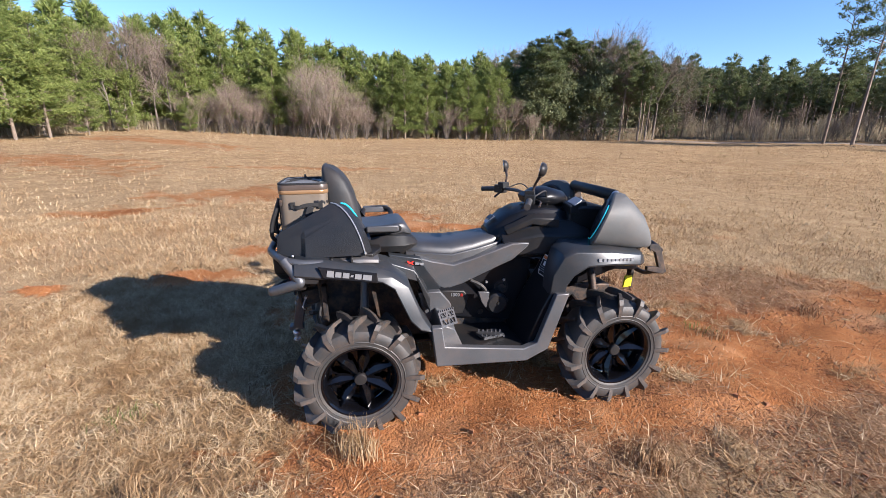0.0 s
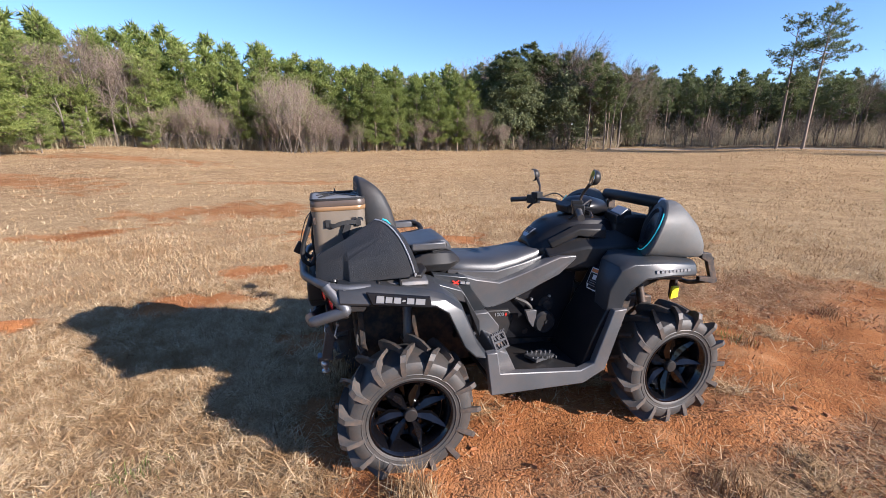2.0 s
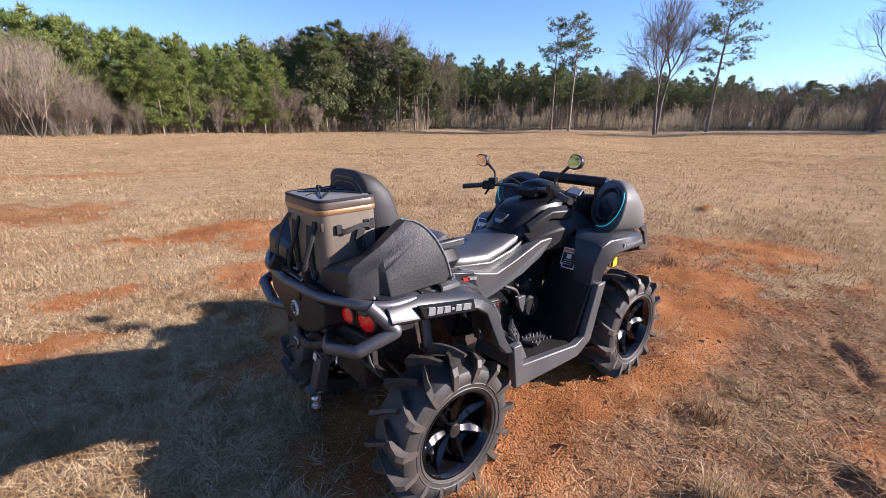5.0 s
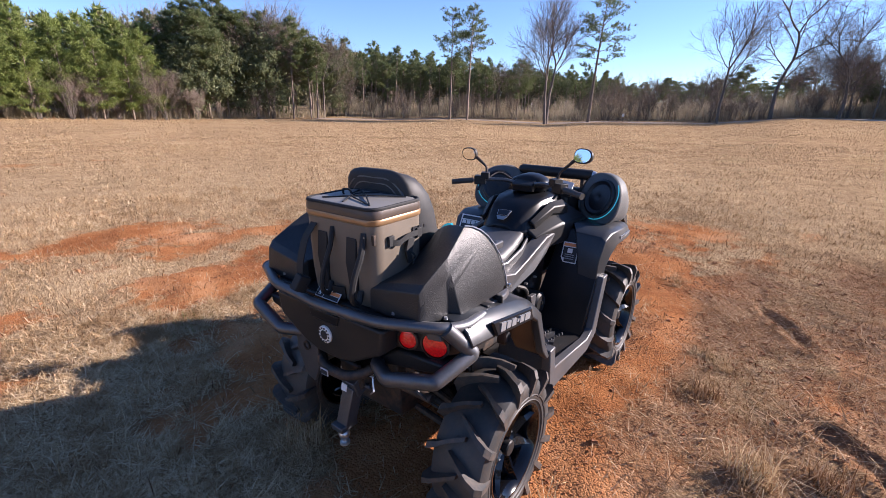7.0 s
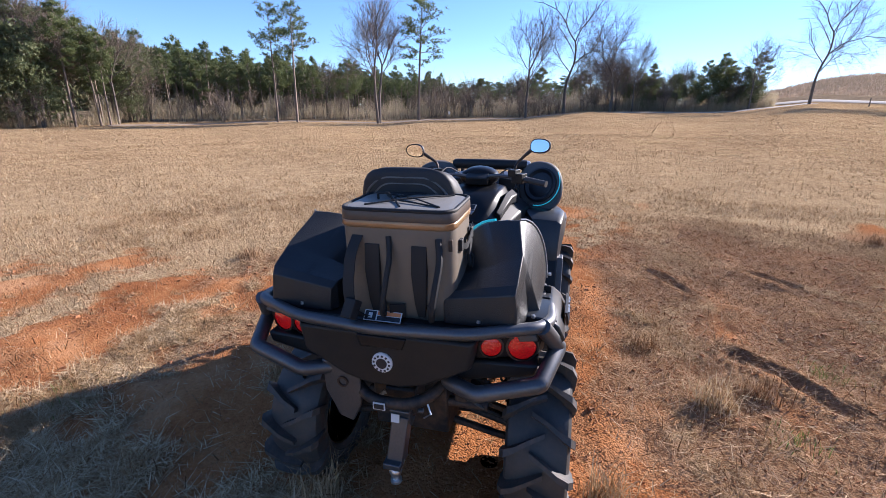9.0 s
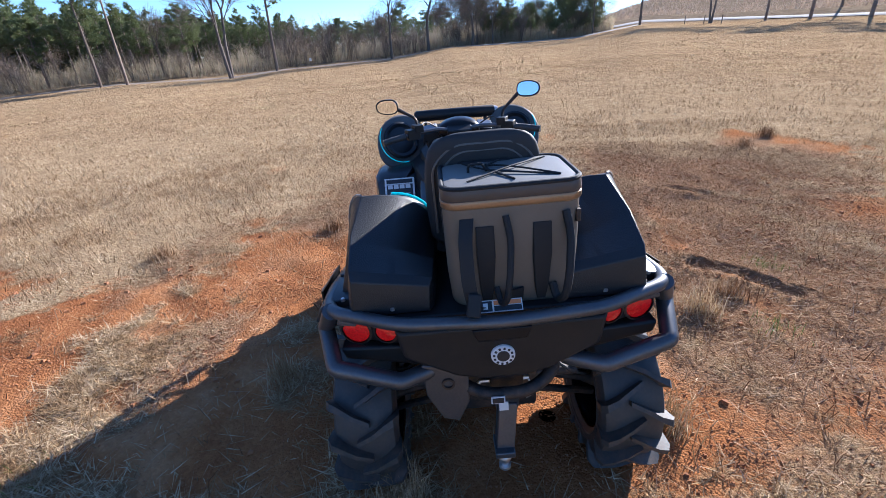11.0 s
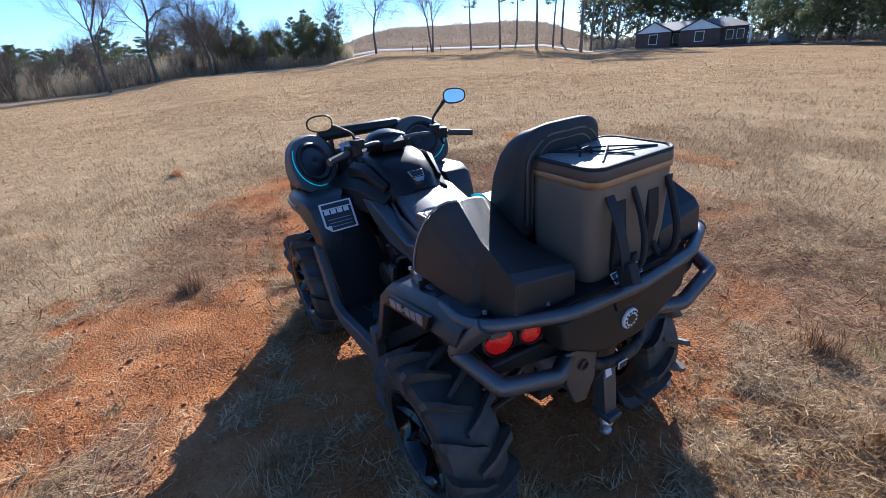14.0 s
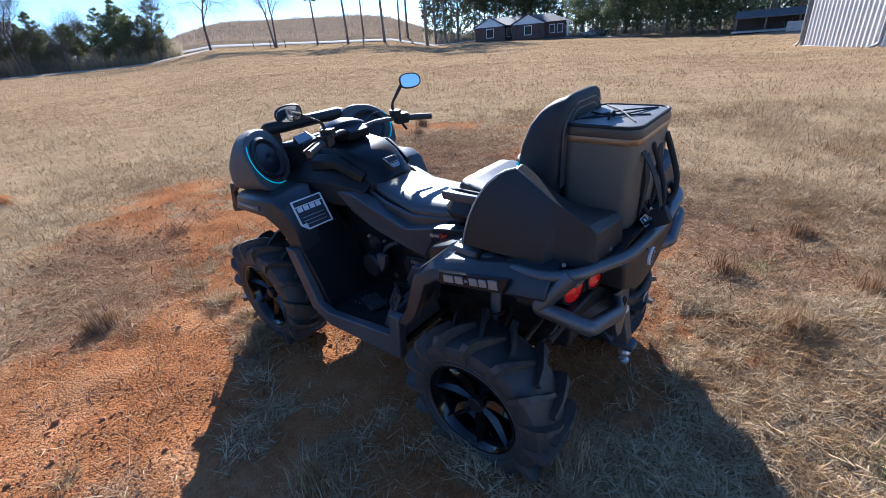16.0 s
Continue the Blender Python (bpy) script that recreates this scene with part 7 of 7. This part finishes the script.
# behind the houses and the shed
for i in range(44):
    az = rnd.uniform(127, 172)
    r = edge_r(az) + rnd.uniform(18, 45)
    if 131 < az < 144 and r < 112:
        r += 22
    plant("pine_tree", OLDER if rnd.uniform() < 0.4 else TALL_BACK, az, r, rnd.uniform(0.95, 1.35), rnd, "tall dark pine behind the houses", "tree", "pines behind the houses", 1.3)
for az, off, h in ((148, 6, 1.0), (150.5, 9, 1.1), (153, 5, 0.95), (155.5, 8, 1.2), (158, 9, 1.1), (160.5, 12, 1.2), (145.5, 12, 1.1)):
    plant("evergreen_tree", CEDAR, az, edge_r(az) + off, h, rnd, "dense dark evergreen beyond the field", "tree", "", 1.1)
# pines out of view, added only to give the reflections a background
for i in range(16):
    az = rnd.uniform(188, 300)
    az = az - 360 if az > 180 else az
    plant("pine_tree", OLDER, az, edge_r(az) + rnd.uniform(6, 20), rnd.uniform(0.8, 1.1), rnd, "unseen dark green pine added for reflections", "tree", "pines closing the field", 1.2)


def build_far_wood():
    """The wood going on behind the front trees, too deep and far to count."""
    rnd = np.random.default_rng(91)
    cs, ss = [], []
    # bearings, depth behind the field's edge, highest angle, number
    for a0, a1, d0, d1, el, n in ((-64, 24, 22, 40, (6.2, 5.2), 5200), (20, 42, 46, 70, (5.4, 4.0), 9000), (40, 62, 48, 90, (4.0, 2.8), 6500), (60, 97, 60, 110, (2.6, 2.4), 3600), (126, 176, 34, 60, (7.5, 7.5), 9000)):
        az = rnd.uniform(a0, a1, n)
        r = np.interp(az, EDGE[:, 0], EDGE[:, 1]) + rnd.uniform(d0, d1, n)
        x = np.interp(az, VIEW[:, 0], VIEW[:, 1]) + r * np.sin(np.radians(az))
        y = np.interp(az, VIEW[:, 0], VIEW[:, 2]) + r * np.cos(np.radians(az))
        top = 1.6 + r * np.tan(np.radians(np.interp(az, [a0, a1], el) + 0.45 * ripple(az, r * 0, 1.3, 61) + 0.3 * ripple(az, r * 0, 0.4, 62)))
        z0 = height_at(x, y, False)
        z = z0 + (top - z0) * np.maximum(rnd.uniform(0, 1, n) ** 0.75, 0.05)
        cs.append(np.stack([x, y, z], 1))
        ss.append(np.full(n, 1.15))
    v, f = needle_tufts(np.concatenate(cs), np.concatenate(ss), rnd, 7, None, 0.13)
    tagged(new("far_wood", sheet("far_wood", v, f, M_FAR)), "dark green depth of the wood behind the front trees", "wood", kind="stuff")


M_FAR = foliage("far_wood_leaves", (0.1, 0.11, 0.06), (0.15, 0.155, 0.08), (0.23, 0.215, 0.13), gloss=0.7, through_light=0.2)
build_far_wood()


def build_brush():
    """Winter brush and weeds: thin stems past counting, beyond the track and under the trees."""
    rnd = np.random.default_rng(77)
    vs, fs, k = [], [], 0

    def lay(az, r, lo, hi, wide, lean):
        nonlocal k
        x, y = CENTRE[0] + r * np.sin(np.radians(az)), CENTRE[1] + r * np.cos(np.radians(az))
        n = len(az)
        z = height_at(x, y, False)
        L = rnd.uniform(lo, hi, n)
        q = rnd.uniform(0, 6.283, n)
        tip = np.stack([x + np.cos(q) * L * lean * rnd.uniform(0, 1, n), y + np.sin(q) * L * lean * rnd.uniform(0, 1, n), z + L], 1)
        p = rnd.uniform(0, 6.283, n)
        side = np.stack([np.cos(p), np.sin(p), np.zeros(n)], 1) * (wide * rnd.uniform(0.5, 1.4, n))[:, None]
        root = np.stack([x, y, z - 0.05], 1)
        vs.append(np.stack([root - side, root + side, tip], 1).reshape(-1, 3))
        fs.append(np.arange(3 * n).reshape(-1, 3) + k)
        k += 3 * n
        # side twigs
        for u in (0.35, 0.55, 0.7, 0.85):
            b = root + (tip - root) * u
            q2 = rnd.uniform(0, 6.283, n)
            t2 = b + np.stack([np.cos(q2), np.sin(q2), rnd.uniform(0.4, 1.4, n)], 1) * (L * 0.2)[:, None]
            vs.append(np.stack([b - side * 0.7, b + side * 0.7, t2], 1).reshape(-1, 3))
            fs.append(np.arange(3 * n).reshape(-1, 3) + k)
            k += 3 * n
    e = lambda a: np.interp(a, EDGE[:, 0], EDGE[:, 1])
    az = rnd.uniform(24, 84, 14000)
    lay(az, e(az) + rnd.uniform(5, 26, len(az)), 0.4, 2.4 + 1.2 * ripple(az, az * 0, 1.7, 71) + 0.9 * ripple(az, az * 0, 0.4, 75), 0.02, 0.5)
    az = rnd.uniform(58, 84, 7000)
    lay(az, e(az) + rnd.uniform(6, 40, len(az)), 0.8, 3.0 + 1.2 * ripple(az, az * 0, 1.3, 72) + 1.1 * ripple(az, az * 0, 0.35, 76), 0.028, 0.3)
    az = rnd.uniform(-64, 26, 9000)
    lay(az, e(az) + rnd.uniform(0.5, 6, len(az)), 0.25, 1.5, 0.02, 0.5)
    az = rnd.uniform(80, 99, 9000)
    lay(az, e(az) + rnd.uniform(5.0, 14, len(az)), 0.3, 2.0 + 1.2 * ripple(az, az * 0, 1.1, 73), 0.022, 0.6)
    az = rnd.uniform(126, 172, 5000)
    lay(az, e(az) + rnd.uniform(14, 40, len(az)), 0.4, 2.2, 0.04, 0.4)
    tagged(new("brush", sheet("brush", np.concatenate(vs), np.concatenate(fs), M_BRUSH)), "grey-brown winter brush and weeds beyond the field", "brush", kind="stuff")
    vs, fs, k = [], [], 0
    az = rnd.uniform(94, 136, 16000)
    lay(az, e(az) + rnd.uniform(19, 150, len(az)), 0.15, 0.7 + 0.5 * ripple(az, az * 0, 0.6, 74), 0.09, 1.2)
    tagged(new("hill_weeds", sheet("hill_weeds", np.concatenate(vs), np.concatenate(fs), M_HILL)), "brown weeds and scrub on the far hillside", "scrub", kind="stuff")


build_brush()

def build_weeds():
    """Single dead weeds and tussocks near the bike."""
    rnd = np.random.default_rng(17)
    for x, y, n, h, dark in ((1.79, 4.32, 260, 0.17, 1), (3.3, 3.6, 120, 0.12, 1), (2.15, 3.1, 130, 0.1, 1), (-0.42, 1.78, 260, 0.18, 0), (-0.94, 2.86, 240, 0.19, 0), (0.75, 1.1, 160, 0.13, 1), (4.9, -0.6, 160, 0.15, 1), (-0.75, 0.95, 160, 0.14, 1), (0.55, 1.35, 200, 0.19, 0), (-1.25, 1.35, 220, 0.17, 0), (-0.33, 3.69, 240, 0.16, 0), (1.09, 5.71, 200, 0.13, 1), (5.52, -1.13, 260, 0.2, 1), (-0.92, 0.02, 200, 0.15, 1), (-1.44, 0.6, 180, 0.14, 1), (1.04, 1.73, 150, 0.12, 1)):
        m = n
        px, py = x + rnd.normal(0, 0.05, m), y + rnd.normal(0, 0.05, m)
        v, f = blades(m, px, py, rnd.uniform(0.5, 1.2, m) * h, rnd.uniform(0.003, 0.005, m), np.clip(rnd.normal(0.5, 0.25, m), 0, 0.95), rnd, 2)
        tagged(new("weed_tussock", sheet("weed_tussock", v, f, M_LITTER if dark else M_STRAW)), "dead brown weed tuft on bare clay" if dark else "pale dry grass tussock on the clay", "weed", "dry tussocks")


build_weeds()

# ---- buildings beyond the field ----
M_SHINGLE = surface("dark_roof_shingles", (0.1, 0.1, 0.105), 0.9, grain=8, relief=0.4, wear=1.2, depth=0.02)
# pale like the sky's reflection on the front roofs; also plain window trim
M_SHEEN_TRIM = surface("pale_roof_sheen_and_trim", (0.8, 0.78, 0.75), 0.7, grain=6, relief=0.2, wear=1.0, vary=0.1)
M_BARNWOOD = surface("dark_weathered_boards", (0.06, 0.05, 0.043), 0.9, grain=9, relief=0.4, wear=1.0, vary=0.3, depth=0.02)
M_BRICK = surface("brown_brick_wall", (0.11, 0.068, 0.055), 0.9, grain=7, relief=0.4, wear=1.0, vary=0.3, depth=0.02)
M_TIN = surface("ribbed_galvanised_sheet", (0.6, 0.585, 0.55), 0.45, metal=0.25, grain=30, relief=0.1, wear=0.8, vary=0.12)
M_TRIM = surface("grey_metal_trim", (0.32, 0.31, 0.3), 0.45, metal=0.4, grain=30, relief=0.1, wear=1.5)
M_GLASS_DARK = surface("dark_window_glass", (0.03, 0.035, 0.04), 0.12, grain=3, relief=0.0, wear=0.6, vary=0.2)
M_CONCRETE = surface("pale_concrete", (0.42, 0.4, 0.37), 0.9, grain=18, relief=0.4, wear=2.0)


def facing(az, r, turn=0.0):
    x, y = polar(az, r)
    z = float(height_at(np.array([x]), np.array([y]), False)[0])
    return Matrix.Translation((x, y, z)) @ pose(0, 0, 0, 0, 0, -az + turn)


def build_house():
    """A low brick house with two hip roof faces towards the field, their sky sheen painted pale; its local -y faces the
    field.
    """
    h = thing("house", facing(137.3, 88), "low brick house with two front hip roofs painted pale with sky sheen and a dark main roof", "house")
    part("wall", Geo().box((0, 4, 1.3), (16, 8, 2.6)).box((-5.2, -1.0, 1.3), (5.2, 2.4, 2.6)).box((1.4, -1.0, 1.3), (5.6, 2.4, 2.6)), M_BRICK, h)
    main = Geo().loft([[(-8.6, -0.6, 2.55), (8.6, -0.6, 2.55), (8.6, 8.6, 2.55), (-8.6, 8.6, 2.55)], [(-5.5, 3.9, 4.0), (5.5, 3.9, 4.0), (5.5, 4.1, 4.0), (-5.5, 4.1, 4.0)]])
    part("roof", main, M_SHINGLE, h)
    for cx, w in ((-5.2, 5.8), (1.4, 6.2)):
        gr = Geo().prism([(cx - w / 2, 2.35), (cx, 3.85), (cx + w / 2, 2.35), (cx + w / 2 + 0.05, 2.48), (cx, 4.02), (cx - w / 2 - 0.05, 2.48)], -2.5, 3.0)
        part("roof", gr, M_SHINGLE, h)
        # upright triangle for a hip roof, sky reflection put into its pale colour
        part("gable", Geo().prism([(cx - w / 2 + 0.3, 2.4), (cx + w / 2 - 0.3, 2.4), (cx, 3.8)], -2.3, -2.15), M_SHEEN_TRIM, h, "front hip roof face with sky sheen put into its pale colour")
        win = part("window", Geo().box((cx, -2.23, 1.4), (1.3, 0.08, 1.5)), M_SHEEN_TRIM, h)
        part("pane", Geo().box((cx, -2.275, 1.4), (1.1, 0.03, 1.3)), M_GLASS_DARK, win)
    for x in (-1.9, 5.6, 7.0):
        win = part("window", Geo().box((x, -0.03, 1.4), (1.0, 0.1, 1.4)), M_SHEEN_TRIM, h)
        part("pane", Geo().box((x, -0.09, 1.4), (0.84, 0.03, 1.24)), M_GLASS_DARK, win)
    part("porch_post", Geo().box((8.3, -0.4, 1.3), (0.25, 0.25, 2.6)), M_SHEEN_TRIM, h)


build_house()


def build_shed():
    """A tall shed clad in ribbed sheet, one long wall towards the field's far end."""
    (x0, y0), (x1, y1), z = (2.62, -22.74), (6.78, -27.98), -0.3
    L = math.hypot(x1 - x0, y1 - y0)
    turn = math.degrees(math.atan2(y1 - y0, x1 - x0))
    shed = thing("metal_shed", Matrix.Translation((x0, y0, z)) @ pose(0, 0, 0, 0, 0, turn), "tall farm shed clad in pale ribbed metal sheet", "shed")
    part("wall", Geo().box((L / 2, -4.0, 2.3), (L - 0.1, 7.9, 4.6)), M_TIN, shed)
    n = int(L / 0.36)
    rib = mesh_of("sheet_rib", Geo().loft([[(-0.07, 0.0, z0), (-0.04, 0.055, z0), (0.04, 0.055, z0), (0.07, 0.0, z0)] for z0 in (0.25, 4.55)]), M_TIN)
    for i in range(n):
        o = new("sheet_rib", rib)
        o.parent = shed
        o.location = (0.25 + i * 0.36, -0.05, 0)
    for i in range(20):
        o = new("sheet_rib", rib)
        o.parent = shed
        o.matrix_basis = pose(0.05, -0.3 - i * 0.36, 0, 0, 0, 90)
    part("foundation", Geo().box((L / 2, -4.0, 0.12), (L + 0.1, 8.1, 0.36)), M_CONCRETE, shed, bevel=0.02)
    part("corner_trim", Geo().box((L - 0.03, -0.03, 2.4), (0.14, 0.14, 4.4)), M_TRIM, shed)
    part("downpipe", Geo().tube(rounded([(L + 0.07, 0.08, 4.6), (L + 0.07, 0.08, 0.45), (L + 0.3, 0.2, 0.22)], 0.1), 0.055, 10), M_TRIM, shed)
    part("downpipe", Geo().tube(rounded([(0.0, 0.1, 4.6), (0.0, 0.1, 0.5), (0.3, 0.35, 0.3)], 0.1), 0.06, 10), M_TRIM, shed)
    part("roof", Geo().prism([(0.4, 4.55), (0.4, 4.68), (-4.0, 5.9), (-8.4, 4.68), (-8.4, 4.55), (-4.0, 5.75)], -0.3, L + 0.3, "yz"), M_TRIM, shed)


build_shed()


def build_barn():
    b = thing("open_barn", facing(163.2, 62), "low dark open-sided barn under the trees", "barn")
    part("roof", Geo().prism([(-1.7, 1.3), (0, 1.9), (1.7, 1.3), (1.7, 1.42), (0, 2.05), (-1.7, 1.42)], -4.2, 4.2, "yz"), M_SHINGLE, b)
    part("wall", Geo().box((0, 1.5, 0.65), (8.2, 0.15, 1.3)), M_BARNWOOD, b)
    for x in (-4.0, -1.4, 1.4, 4.0):
        part("post", Geo().tube([(x, -1.4, -0.1), (x, -1.4, 1.4)], 0.08, 8), M_BARK, b)
    part("slab", Geo().box((0, 0, 0.06), (8.6, 3.6, 0.16)), M_CONCRETE, b)
    c = thing("concrete_block", facing(164.3, 58), "pale concrete block beside the barn", "block")
    part("body", Geo().box((0, 0, 0.4), (1.4, 1.0, 0.9)), M_CONCRETE, c, bevel=0.03)


build_barn()


def build_car():
    """A dark parked car, side on."""
    c = thing("parked_car", facing(145.7, 84, 8), "dark car parked beside the trees", "car")
    paint = surface("dark_car_paint", (0.025, 0.028, 0.032), 0.25, grain=20, relief=0.0, wear=1, coat=0.5)
    part("body", Geo().loft([[(-2.2, y, 0.55), (-2.15, y, 0.85), (-1.2, y, 0.95), (-0.75, y * 0.85, 1.45), (0.8, y * 0.85, 1.48), (1.5, y, 1.0), (2.15, y, 0.85), (2.2, y, 0.45), (1.0, y, 0.32), (-1.5, y, 0.32)] for y in (-0.88, 0.88)]), paint, c, bevel=0.05)
    for y in (-0.78, 0.78):
        part("window", Geo().prism([(-0.95, 0.98), (-0.68, 1.38), (0.72, 1.4), (1.2, 1.02)], y - 0.06, y + 0.06), M_GLASS_DARK, c)
        for x in (-1.35, 1.35):
            part("wheel", Geo().spin([(0.001, -0.1), (0.3, -0.1), (0.33, -0.06), (0.33, 0.06), (0.3, 0.1), (0.001, 0.1)], centre=(x, y, 0.33), n=24), M_RUBBER, c)


build_car()


def build_signs():
    s = thing("marker_post", facing(62.9, 63.5), "small white marker sign on a thin post", "sign")
    part("post", Geo().tube([(0, 0, -0.1), (0, 0, 0.9)], 0.025, 8), M_GREYBARK, s)
    part("plate", Geo().box((0, -0.03, 0.95), (0.28, 0.02, 0.4)), M_WHITE, s, bevel=0.004)
    for az, r in ((106.2, 84), (108.0, 84), (109.6, 83)):
        s = thing("fence_post", facing(az, r), "thin wooden post beside the road", "post", "posts beside the road")
        part("post", Geo().tube([(0, 0, -0.1), (0, 0, 1.2)], 0.06, 8), M_GREYBARK, s)


build_signs()
